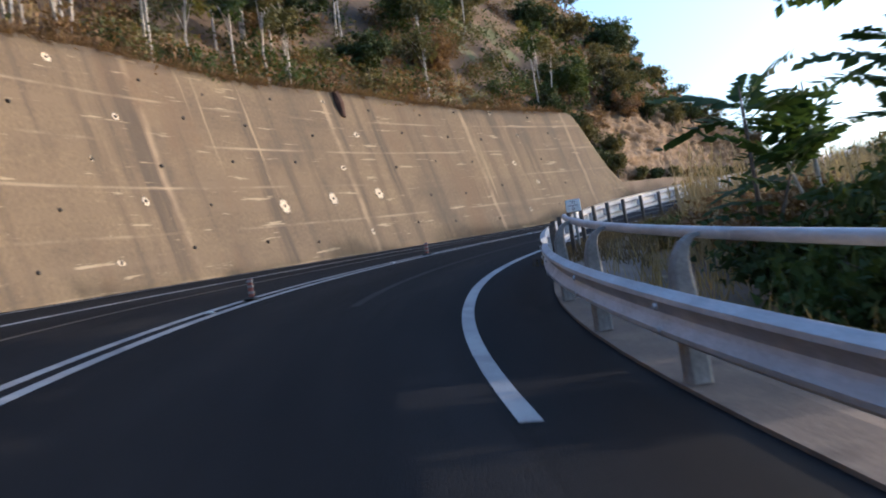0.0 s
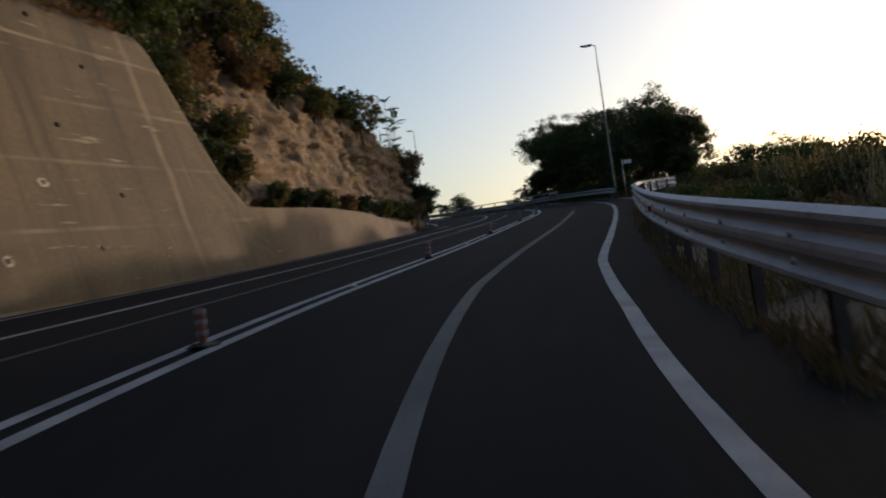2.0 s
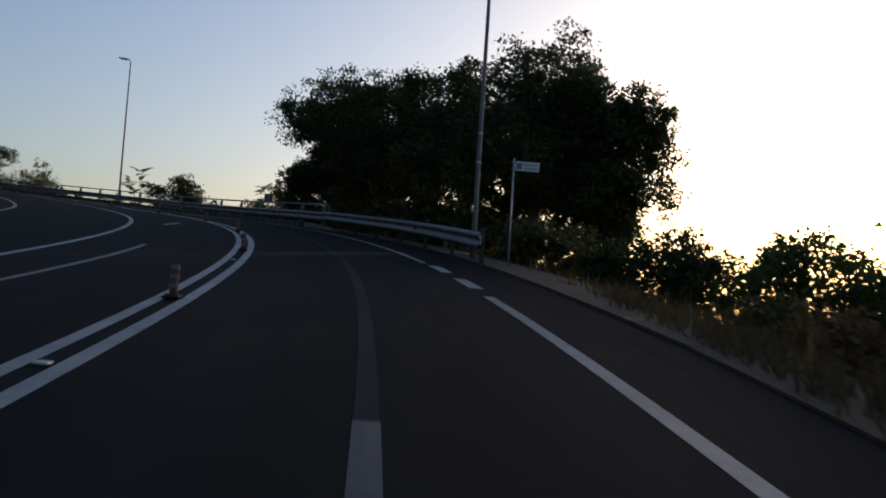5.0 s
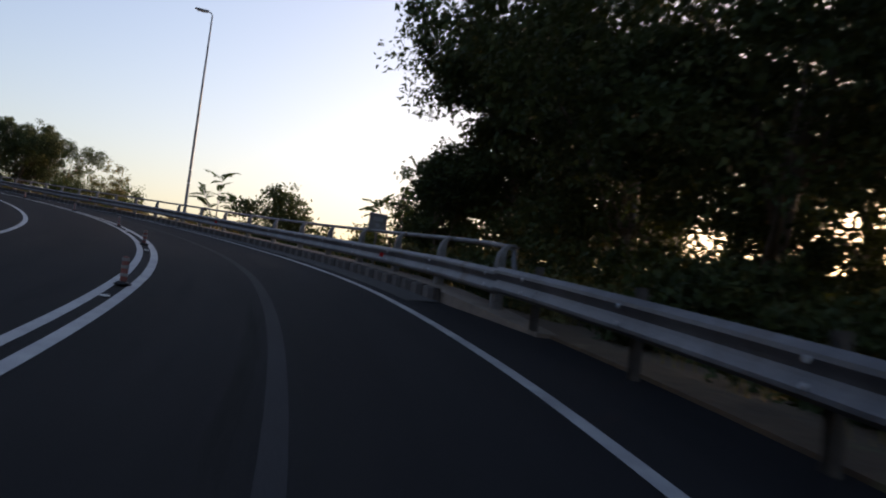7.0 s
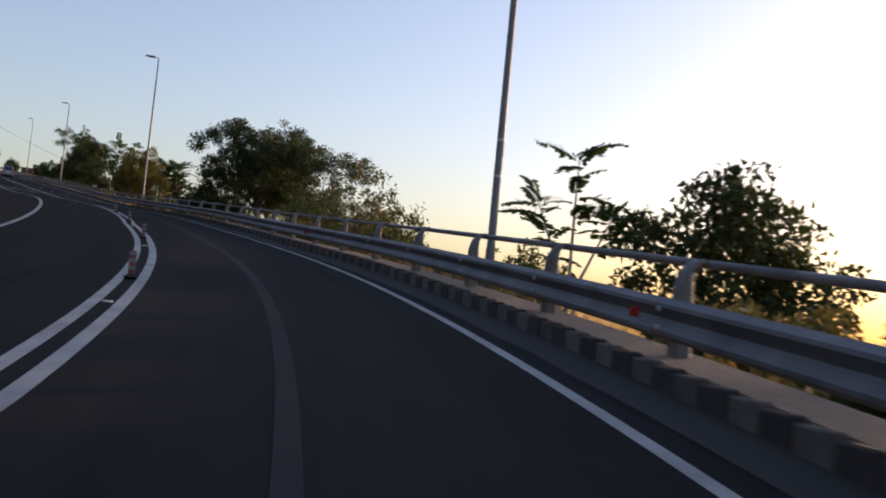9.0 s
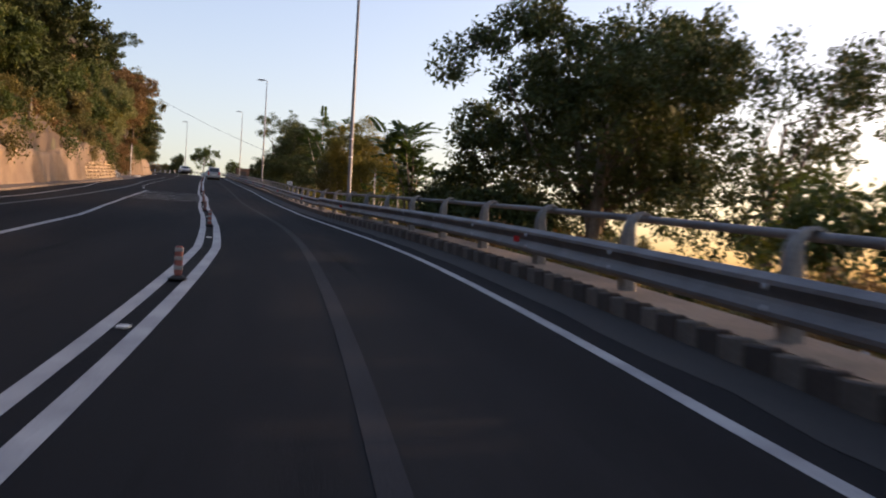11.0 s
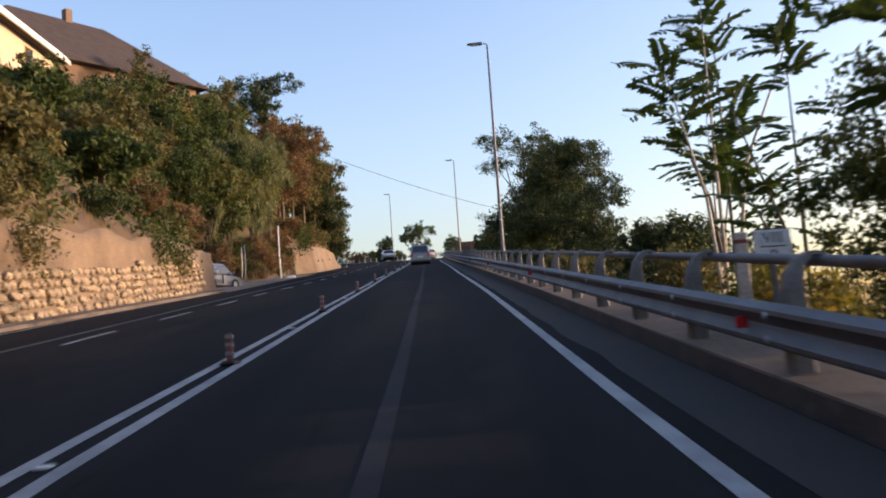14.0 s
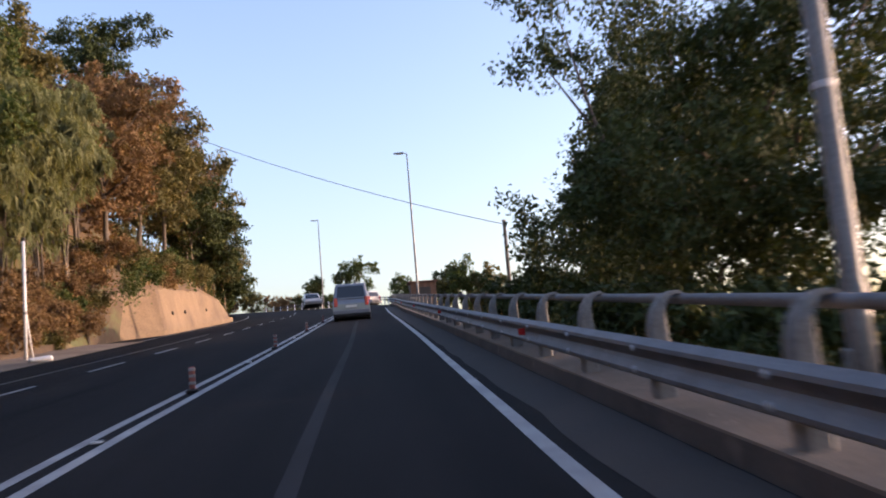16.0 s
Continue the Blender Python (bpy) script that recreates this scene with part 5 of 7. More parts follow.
tree_at(229.5, 9.5, 3.6, 2.3, MID, "green tree behind the rail", 132, clusters=200, per=60, leaf=0.13, foot=0.02)
tree_at(245.0, 9.0, 1.9, 1.5, OAK, "dark green tree behind the rail", 133, clusters=170, per=32, leaf=0.18, foot=0.02)
tree_at(252.0, 11.0, 1.8, 2.0, OAK, "dark green tree behind the rail", 134, clusters=160, per=30, leaf=0.18, foot=0.02)
tree_at(271.6, 9.6, 7.3, 3.6, OAK, "large dark broadleaf tree close to the rail", 135, clusters=440, per=76, leaf=0.14, trunk=0.22, foot=0.04)
tree_at(265.8, 10.6, 5.0, 2.5, OAK, "dark broadleaf tree lower on the slope", 136, clusters=280, per=68, leaf=0.14, trunk=0.18, foot=0.04)
tree_at(276.5, 9.6, 8.4, 3.9, OAK, "large dark broadleaf tree close to the rail", 137, clusters=340, per=68, leaf=0.14, trunk=0.2, foot=0.04)
tree_at(281.0, 10.4, 8.8, 3.3, OAK, "large dark broadleaf tree close to the rail", 139, clusters=340, per=68, leaf=0.14, trunk=0.2, foot=0.04)
tree_at(285.0, 11.0, 9.0, 2.5, OAK, "large dark broadleaf tree at the end of the group", 140, clusters=300, per=60, leaf=0.15, trunk=0.17, foot=0.04)
tree_at(260.5, 14.5, 2.8, 2.6, OAK, "dark bushy tree lower on the slope", 138, clusters=180, per=60, leaf=0.14, foot=0.02)
for i, (s, d, top, r, m) in enumerate(((236, 13, 0.4, 2.0, GOLD), (242, 16, 0.3, 2.2, GOLD), (248, 18, 0.2, 2.4, OLIVE), (255, 20, 0.4, 2.6, OLIVE), (240, 8.3, 0.7, 1.3, OLIVE), (233, 8.0, 0.7, 1.2, GOLD), (249, 8.2, 0.6, 1.2, OLIVE), (256, 8.2, 0.7, 1.3, OLIVE), (262, 8.6, 0.9, 1.4, OAK), (282, 8.5, 1.2, 1.6, OAK), (290, 9, 1.0, 1.6, OLIVE), (297, 9, 0.8, 1.5, OLIVE))):
    bush_at(s, d, top, r, m, "sunlit scrub behind the rail", 150 + i, group="scrub along the long straight")


for i, (s, d, top, r) in enumerate(((266.5, 7.4, 0.9, 1.3), (269.5, 7.0, 1.1, 1.3), (272.5, 7.3, 1.0, 1.4), (275.5, 7.0, 1.3, 1.4), (278.5, 7.4, 1.4, 1.4), (281.5, 7.2, 1.5, 1.4), (285, 7.8, 1.6, 1.5), (263.5, 7.8, 0.6, 1.2))):
    bush_at(s, d, top, r, OAK, "dark shaded undergrowth behind the rail", 170 + i, group="undergrowth below the last trees", clusters=int(80 * r), per=36)


# pinnate trees: long fronds of paired leaflets
def frond(rng, length, pairs):
    """Verts and quads of one drooping pinnate leaf along +x."""
    v, f = [], []
    sag = rng.uniform(0.25, 0.5)
    for k in range(pairs):
        t = 0.12 + 0.88 * k / (pairs - 1)
        base = np.array([length * t, 0, length * (0.12 * t - sag * t * t)])
        ll = length * 0.3 * (1 - 0.45 * abs(t - 0.4)) * rng.uniform(0.85, 1.15)
        for sgn in (-1, 1):
            out = np.array([0.35, sgn * 0.9, -0.25 + 0.15 * rng.normal()])
            out /= np.linalg.norm(out)
            wide = np.array([1, -sgn * 0.3, 0.1]) * ll * 0.24
            i = len(v)
            v += [base, base + out * ll * 0.45 + wide, base + out * ll, base + out * ll * 0.45 - wide]
            f.append((i, i + 1, i + 2, i + 3))
    i = len(v)
    tip = np.array([length, 0, length * (0.12 - sag)])
    v += [np.array([0, 0.006, 0]), np.array([0, -0.006, 0]), tip * 0.5 + (0, -0.005, length * sag * 0.25), tip * 0.5 + (0, 0.005, length * sag * 0.25), tip]
    f += [(i, i + 1, i + 2, i + 3), (i + 3, i + 2, i + 4, i + 4)]
    return np.array(v), [q if len(set(q)) == 4 else q[:3] for q in f]


def pinnate_tree(s, d, top, stems, label, seed, fronds=15, length=0.95, group=""):
    rng = np.random.default_rng(seed)
    p = foot_of(s, d)
    h = spot(s, d, 0)[2] + top - p[2]
    root = thing("ailanthus", Matrix.Translation(p), label, "tree", group)
    wood, green = [], []
    for k in range(stems):
        a = rng.uniform(0, 6.28)
        hh = h * (1 if k == 0 else rng.uniform(0.6, 0.95))
        tip = np.array([math.cos(a) * 0.28 * hh * (k > 0), math.sin(a) * 0.28 * hh * (k > 0), hh])
        mid = tip * np.array([0.3, 0.3, 0.55])
        wood.append(tube_data([(0, 0, -0.3), mid, tip], [0.05, 0.036, 0.012], 7))
        for j in range(int(fronds * 1.7)):
            u = rng.uniform(0.0, 1.0) ** 0.6
            start = mid + (tip - mid) * u
            yaw, up = rng.uniform(0, 360), rng.uniform(-10, 32) + 22 * u
            m = np.array(pose(0, 0, 0, rng.uniform(-25, 25), -up, yaw).to_3x3())
            v, f = frond(rng, length * rng.uniform(0.7, 1.15), 11)
            green.append((v @ m.T + start, f))
    for v, f in wood:
        piece("trunk", mesh_of("trunk", v, f, PALEBARK if seed % 2 else BARK, smooth=True), root, "slender trunk")
    v, f = joined(green)
    piece("crown", mesh_of("crown", v, f, PINNATE), root, "long pinnate leaves")
    return root


for i, (s, d, top, stems, n, ln) in enumerate(((12.9, 7.7, 2.6, 2, 7, 1.0), (14.6, 8.9, 2.6, 2, 6, 0.95), (9.0, 8.3, 3.4, 2, 9, 0.9), (147.3, 8.2, 2.9, 3, 9, 0.8), (197.0, 7.1, 3.6, 5, 12, 0.8), (203.6, 7.0, 1.9, 2, 5, 0.4), (205.6, 7.4, 2.1, 3, 5, 0.4), (201.6, 7.6, 1.6, 2, 5, 0.4), (198.6, 8.0, 2.2, 3, 9, 0.7),
                                              (238.4, 8.9, 6.2, 3, 11, 1.0), (240.2, 9.7, 5.6, 3, 11, 1.0), (243.0, 10.2, 4.4, 2, 8, 0.9), (235.6, 9.6, 4.2, 3, 9, 0.9), (226.5, 8.6, 4.9, 4, 12, 0.95), (125.0, 7.4, 2.4, 3, 8, 0.7))):
    pinnate_tree(s, d, top, stems, "slender ailanthus with drooping feather-like leaves behind the rail", 200 + i, n, ln, "ailanthus along the valley side")


def cane_clump(s, d, top, n, seed, label):
    rng = np.random.default_rng(seed)
    p = foot_of(s, d)
    h = spot(s, d, 0)[2] + top - p[2]
    root = thing("cane_clump", Matrix.Translation(p), label, "reeds", "canes behind the rail")
    stems, blades = [], []
    for k in range(n):
        b = np.array([rng.normal() * 0.8, rng.normal() * 0.8, -0.1])
        tip = b + np.array([rng.normal() * 0.35, rng.normal() * 0.35, h * rng.uniform(0.6, 1.0)])
        stems.append(tube_data([b, (b + tip) / 2 + rng.normal(size=3) * 0.05, tip], [0.014, 0.011, 0.005], 5))
        for j in range(11):
            u = rng.uniform(0.3, 1.0)
            st = b + (tip - b) * u
            a = rng.uniform(0, 6.28)
            ln = rng.uniform(0.35, 0.6)
            o = np.array([math.cos(a), math.sin(a), 0])
            side = np.array([-o[1], o[0], 0]) * 0.022
            m1, e = st + o * ln * 0.5 + (0, 0, ln * 0.4), st + o * ln + (0, 0, ln * rng.uniform(-0.1, 0.45))
            blades.append(([st - side * 0.5, st + side * 0.5, m1 + side, m1 - side, e], [(0, 1, 2, 3), (3, 2, 4)]))
    v, f = joined(stems)
    tagged(piece("stalk", mesh_of("stalk", v, f, REED), root), "thin canes", kind="stuff")
    v, f = joined(blades)
    tagged(piece("foliage", mesh_of("foliage", v, f, REED), root), "long pointed green blades", kind="stuff")


for i, (s, d, top, n) in enumerate(((165.5, 7.6, 2.2, 26), (167.3, 7.9, 2.5, 28), (169.2, 7.5, 2.0, 26), (163.8, 8.4, 2.4, 20), (171.0, 8.4, 2.0, 20))):
    cane_clump(s, d, top, n, 300 + i, "clump of tall green canes behind the rail")


# hillside scrub: too many to count, one mesh a colour
def scrub(name, mat, label, spots, seed, per=64, leaf=0.28):
    rng = np.random.default_rng(seed)
    pts = []
    for s, d, r in spots:
        c = spot(s, d, 0)
        c[2] += ground_height(s, d) + r * 0.25
        v = rng.normal(size=(per, 3))
        v /= np.linalg.norm(v, axis=1, keepdims=True)
        v *= (rng.uniform(0, 1, (per, 1)) ** 0.45) * r
        v[:, 2] *= 0.85
        pts.append(c + v + rng.normal(size=(per, 3)) * 0.08)
    tagged(piece(name, leaf_mesh(name, rng, np.concatenate(pts), leaf, mat)), label, "scrub", kind="stuff")


_rng = np.random.default_rng(77)
_sets = {"rust": [], "olive": [], "mid": [], "dark": [], "grass": []}
for k in range(2300):       # hill above the tall wall
    s = _rng.uniform(-15, 92)
    out = _rng.uniform(0, 1) ** 1.5 * 34
    e = 7.1 if s < 53 else 7.9
    if s > 80 and out < (s - 80) * 0.9:
        continue
    if 50 < s < 82 and out < 0.8:
        continue
    d = -e - 0.3 - out
    w = noise.noise((s * 0.07, d * 0.09, 3)) + 0.35 * _rng.normal()
    if s < 50 and out < 9:
        w -= 0.25
    kind = "rust" if w < -0.22 else "olive" if w < 0.12 else "mid" if w < 0.42 else "dark"
    _sets[kind].append((s, d, _rng.uniform(0.45, 1.25) * (1 + out * 0.012)))
for k in range(1500):       # hill above the ochre and stone walls
    s = _rng.uniform(166, 345)
    out = _rng.uniform(0, 1) ** 1.3 * 34
    if 262 < s < 298 and out < 4.5:
        continue
    d = -left_edge(s) - 0.9 - out
    w = noise.noise((s * 0.06, d * 0.09, 8)) + 0.3 * _rng.normal()
    if 296 < s < 318 and out < 9:
        w -= 0.6
    kind = "rust" if w < -0.42 else "olive" if w < -0.05 else "mid" if w < 0.4 else "dark"
    _sets[kind].append((s, d, _rng.uniform(0.5, 1.3)))
for k in range(260):        # verge of the inner bend
    s, out = _rng.uniform(80, 166), _rng.uniform(0, 30)
    _sets["olive" if _rng.random() < 0.6 else "mid"].append((s, -10.5 - out, _rng.uniform(0.3, 0.9)))
for k in range(700):        # slope below the road
    s, out = _rng.uniform(-15, 340), _rng.uniform(0.6, 1) ** 0.5 * 40 - 26
    if out > 0.3:
        _sets["olive" if _rng.random() < 0.55 else "mid" if _rng.random() < 0.6 else "rust"].append((s, 6.9 + out, _rng.uniform(0.4, 1.1)))
def near_wall(q):
    return q[0] < 62 and -q[1] < 18


for _name, _mat, _word, _seed in (("rust", RUST, "dry reddish brown scrub", 1), ("olive", OLIVE, "olive coloured scrub", 2), ("mid", MID, "green scrub", 3), ("dark", OAK, "dark green scrub", 4)):
    _kind = {"mid": "green"}.get(_name, _name)
    scrub("scrub_" + _kind, _mat, _word + " on the hillside", [q for q in _sets[_name] if not near_wall(q)], _seed)
    scrub("scrub_" + _kind, _mat, _word + " close above the tall wall", [q for q in _sets[_name] if near_wall(q)], _seed + 10, 230, 0.165)


def grass():
    """Dry tufts along verges and wall tops."""
    rng = np.random.default_rng(5)
    rows = []
    for k in range(2600):
        if k % 2:
            s = rng.uniform(-15, 335)
            rows.append((s, rng.uniform(5.7, 8.5)))
        else:
            s = rng.uniform(-15, 330)
            if 84 < s < 184:
                continue
            extra = 2.1 if s < 74 else 0.75
            rows.append((s, -left_edge(s) - extra - rng.uniform(0, 2.5)))
    vs, n = [], 0
    for s, d in rows:
        c = spot(s, d, 0)
        c[2] += ground_height(s, d) - 0.02
        for b in range(7):
            o = np.array([rng.normal() * 0.12, rng.normal() * 0.12, 0])
            h = rng.uniform(0.25, 0.75)
            lean = np.array([rng.normal() * 0.2, rng.normal() * 0.2, 1.0]) * h
            a = rng.uniform(0, 6.28)
            side = np.array([math.cos(a), math.sin(a), 0]) * 0.012
            q = c + o
            vs += [q - side, q + side, q + lean * 0.6 + side * 0.6, q + lean]
            n += 1
    tagged(piece("dry_grass", mesh_of("dry_grass", vs, np.arange(4 * n).reshape(-1, 4), DRYGRASS)), "dry straw-coloured grass tufts along the verges", "grass", kind="stuff")


grass()

def wall_top_growth():
    """Dry grass and creeper hanging raggedly over the top of the tall wall."""
    rng = np.random.default_rng(19)
    vs, n = [], 0
    for k in range(2600):
        s = rng.uniform(-12, 53)
        if noise.noise((s * 0.7, 0, 9)) < -0.3:
            continue
        top = 6.0 + 0.3 * noise.noise((s * 0.15, 0, 0)) + 0.12 * noise.noise((s * 0.9, 5, 0)) + float(np.interp(s, [10, 32, 40, 52], [0.1, 0.25, 0.0, -0.2]))
        c = spot(s, -6.6 - 0.28 * (top - 6) - rng.uniform(0, 0.55), top - 0.04)
        out = spot(s, -5.0, top - 0.04) - c
        out /= np.linalg.norm(out)
        for b in range(6):
            q = c + (rng.normal() * 0.12, rng.normal() * 0.12, 0)
            h = rng.uniform(0.12, 0.5)
            tip = q + np.array([rng.normal() * 0.25, rng.normal() * 0.25, rng.uniform(-0.5, 1.0)]) * h + out * rng.uniform(0, 0.3)
            a = rng.uniform(0, 6.28)
            side = np.array([math.cos(a), math.sin(a), 0]) * 0.02
            bow = (q + tip) / 2 + (0, 0, 0.1 * h)
            vs += [q - side * 0.6, bow - side, tip, bow + side]
            n += 1
    tagged(piece("wall_top_growth", mesh_of("wall_top_growth", vs, np.arange(4 * n).reshape(-1, 4), RUST)), "dry brown growth hanging raggedly over the wall top", "grass", kind="stuff")


wall_top_growth()

# thin pale trees on top of the tall wall
_rng = np.random.default_rng(31)
for k in range(46):
    s, d = (_rng.uniform(12, 56), -7.6 - _rng.uniform(0, 1) ** 1.5 * 11) if k < 26 else (_rng.uniform(14, 34), -7.5 - _rng.uniform(0, 1.8))
    h = _rng.uniform(3.5, 6.0)
    p = spot(s, d, 0)
    p[2] += ground_height(s, d) - 0.2
    tree("sapling", p, h, _rng.uniform(0.8, 1.4), (MID, OLIVE, GOLD, OLIVE)[k % 4], "thin pale-trunked sapling on the dry hillside", 400 + k, "saplings above the tall wall", clusters=26, per=22, leaf=0.2, trunk=0.055, bark=PALEBARK, lobes=3, foot=0.55, sigma=0.22)
for i, (s, z, r) in enumerate(((53.2, 5.2, 1.1), (54.6, 4.2, 1.1), (56.0, 4.9, 1.2), (55.2, 3.0, 0.9), (57.4, 3.6, 0.9), (52.2, 6.3, 1.0), (57.0, 2.4, 0.7), (61.5, 6.0, 1.0), (65, 6.0, 1.0), (68.5, 5.5, 0.9), (72, 5.6, 1.1), (75.5, 5.4, 1.1), (83, 3.2, 0.9), (83.6, 1.4, 0.9), (59.5, 1.75, 0.4), (61.8, 1.65, 0.35), (64.2, 1.5, 0.4), (66.8, 1.35, 0.35), (69.0, 1.2, 0.4), (71.5, 1.0, 0.45), (74.0, 0.9, 0.45), (76.5, 0.8, 0.5), (79, 0.8, 0.5), (82, 0.9, 0.55))):
    p = spot(s, -5.75 - 0.3 * z, z - r * 0.5)
    tree("bush", p, 1.7 * r, r, (OAK, OLIVE, RUST, OAK, OLIVE)[i % 5], "dark bush rooted in the rock above the low wall", 470 + i, "bushes on the rock face", clusters=60, per=30, leaf=0.17, trunk=0.04, stems=3, foot=0.02, squash=1.0, category="bush")
# airy tree at the corner of the cliff
pinnate_tree(86.0, -7.9, 7.6, 3, "small airy tree standing on the cliff corner", 451, 7, 0.7)
bush_at(84.6, -7.5, 4.7, 1.3, OAK, "dark bush hanging over the cliff corner", 452)
bush_at(85.8, -7.7, 2.6, 1.2, OAK, "dark bush hanging over the cliff corner", 453)

# wooded hill beside the long straight
TOP_AT = [160, 186, 215, 227, 232, 237, 250, 258, 268, 276, 290, 300, 312, 320, 331, 338, 346]
TOP = [9.0, 12.0, 14.0, 14.5, 10.5, 8.6, 10.0, 10.2, 11.2, 12.0, 13.5, 15.0, 18.0, 18.0, 15.5, 11.5, 8.0]


def plant_wood(rows, seed):
    """Trees of the wooded hill, each grown to the skyline over its spot."""
    for i, (s, d, h, r, m) in enumerate(rows):
        reach = float(np.interp(-d, [10, 12.5, 18, 20], [0.72, 0.95, 1.22, 1.25])) * (0.94 + 0.12 * ((i * 7) % 5) / 4)
        reach = max(reach, 0.9) if s > 300 else reach
        room = float(np.interp(s, TOP_AT, TOP)) * reach - ground_height(s, d)
        h = max(3.2, room) if 230 < s < 300 else max(h, room)
        r = max(min(r, 0.6 * h), min(0.36 * h, 3.9))
        tree("tree", foot_of(s, d), h, r, m, {OAK: "tall dark broadleaf tree", OLIVE: "tall olive green tree", MID: "leafy green tree", RUST: "tree smothered in dry reddish creeper", GOLD: "tree with sunlit yellow crown"}[m] + " on the wooded hill", seed + i,
             group="trees on the wooded hill", clusters=int(95 + 60 * r), per=32, leaf=0.28, trunk=0.17, foot=0.08)


plant_wood(((175, -10.6, 12, 3.6, OAK), (169, -11, 10, 3.2, OAK), (166, -12.5, 8, 3.4, OAK), (172, -11.5, 8, 3.0, OLIVE), (178, -13, 8, 3.4, OAK), (185, -11.5, 7, 3.0, OLIVE), (191, -12.5, 8, 3.3, OAK), (196.5, -10.8, 6.5, 2.7, OLIVE), (202, -12.2, 8, 3.2, OAK), (207.5, -10.8, 6.5, 2.6, MID), (212, -13.2, 8.5, 3.4, OAK), (217, -11, 6, 2.5, MID), (222, -12.8, 7, 2.8, MID), (227.5, -10.9, 5.5, 2.4, MID)), 500)
plant_wood(((232, -12.6, 7, 2.8, OLIVE), (237, -10.9, 5.5, 2.4, MID), (242, -12.6, 7, 2.8, MID), (247, -10.9, 5, 2.3, OLIVE), (252, -12.3, 6.5, 2.7, MID), (257, -11, 5.5, 2.4, MID), (262.5, -12.8, 6.5, 2.7, OLIVE), (269, -15.5, 6.5, 2.8, MID), (276, -16, 7, 2.9, OLIVE), (283, -14.5, 6.5, 2.8, MID), (289.5, -13.5, 7, 2.7, MID), (295, -15.4, 7, 2.7, MID), (300.5, -14.8, 7.5, 2.6, MID), (306, -10.6, 7, 2.6, RUST)), 514)
plant_wood(((310, -11.5, 8.5, 2.8, RUST), (314.5, -11.0, 9, 2.9, OLIVE), (319, -10.4, 8.5, 2.8, OLIVE), (324, -14.0, 10.5, 3.2, OAK), (327.5, -10.2, 6.5, 2.7, OAK), (333, -10.2, 6, 2.7, OAK), (337.5, -11, 5, 2.4, OAK), (170, -19, 8, 3.6, OAK), (187, -18, 8, 3.6, OLIVE), (204, -18, 8, 3.6, OAK), (218, -18, 7, 3.4, OAK), (231, -18.5, 6.5, 3.2, OLIVE), (244, -18, 6, 3.0, MID), (256, -18, 5.5, 2.8, MID)), 528)
plant_wood(((268, -20.5, 5.5, 2.8, OLIVE), (281, -19, 5, 2.6, MID), (292, -18, 5.5, 2.6, MID), (303, -17, 7.5, 2.2, OLIVE), (286.5, -14.6, 9.0, 1.9, GOLD), (311, -17, 8, 2.8, OLIVE)), 542)
# ivy hanging over the walls
for i, (s, z, r) in enumerate(((243, 2.4, 0.9), (256, 2.3, 0.9), (258.5, 1.8, 0.8), (229, 2.7, 0.9), (210, 2.2, 0.8), (301, 2.7, 0.8))):
    rng = np.random.default_rng(600 + i)
    c = spot(s, -8.3, z)
    root = thing("ivy", Matrix.Translation(c), "green creeper hanging over the wall top", "creeper", "creepers on the hill wall")
    pts = rng.normal(size=(900, 3)) * np.array([r * 0.45, r * 0.45, r * 0.5]) + np.array([0, 0, -0.15])
    piece("foliage", leaf_mesh("foliage", rng, pts, 0.14, MID if i % 2 else OLIVE), root)
    v, f = tube_data([(0, 0, r * 0.4), (0.02, 0.03, -r * 0.2), (0.0, 0.0, -r * 0.7)], [0.02, 0.015, 0.008], 5)
    piece("stem", mesh_of("stem", v, f, BARK), root)

# trees closing the far end of the road
for i, (x, y, top, r, m) in enumerate(((-206.1, 309.7, 43.1, 2.2, OAK), (-201.9, 313.9, 45.5, 3.2, MID), (-197.4, 318.9, 42.9, 2.4, MID), (-163.0, 289.7, 38.4, 2.4, OAK), (-158.8, 288.1, 37.7, 2.2, MID), (-155.4, 287.2, 36.5, 2.2, OLIVE), (-151.6, 285.2, 35.3, 2.0, OAK), (-225, 322, 42.0, 4.0, OLIVE), (-180, 330, 41.0, 4.0, OLIVE))):
    tree("tree", (x, y, top - 7.5), 7.5, r, m, "distant green tree at the end of the road", 700 + i, "trees at the end of the road", clusters=150, per=26, leaf=0.32, trunk=0.16, foot=0.12)

for i, (x, y, top, r, m) in enumerate(((-222.5, 306.5, 41.9, 2.6, RUST), (-220.0, 309.5, 42.3, 2.4, OLIVE), (-217.6, 312.4, 41.7, 2.4, RUST), (-215.2, 315.5, 41.6, 2.3, OLIVE), (-212.6, 318.4, 41.2, 2.3, MID), (-226.0, 303.5, 42.4, 2.6, OLIVE))):
    tree("bush", (x, y, top - 3.4), 3.4, r, m, "dry scrub bank beyond the far bend", 720 + i, "scrub beyond the far bend", clusters=90, per=26, leaf=0.32, trunk=0.08, foot=0.02, stems=3, squash=1.0, category="bush")

# trees on the slope above the tall wall and the cliff
_rng = np.random.default_rng(93)
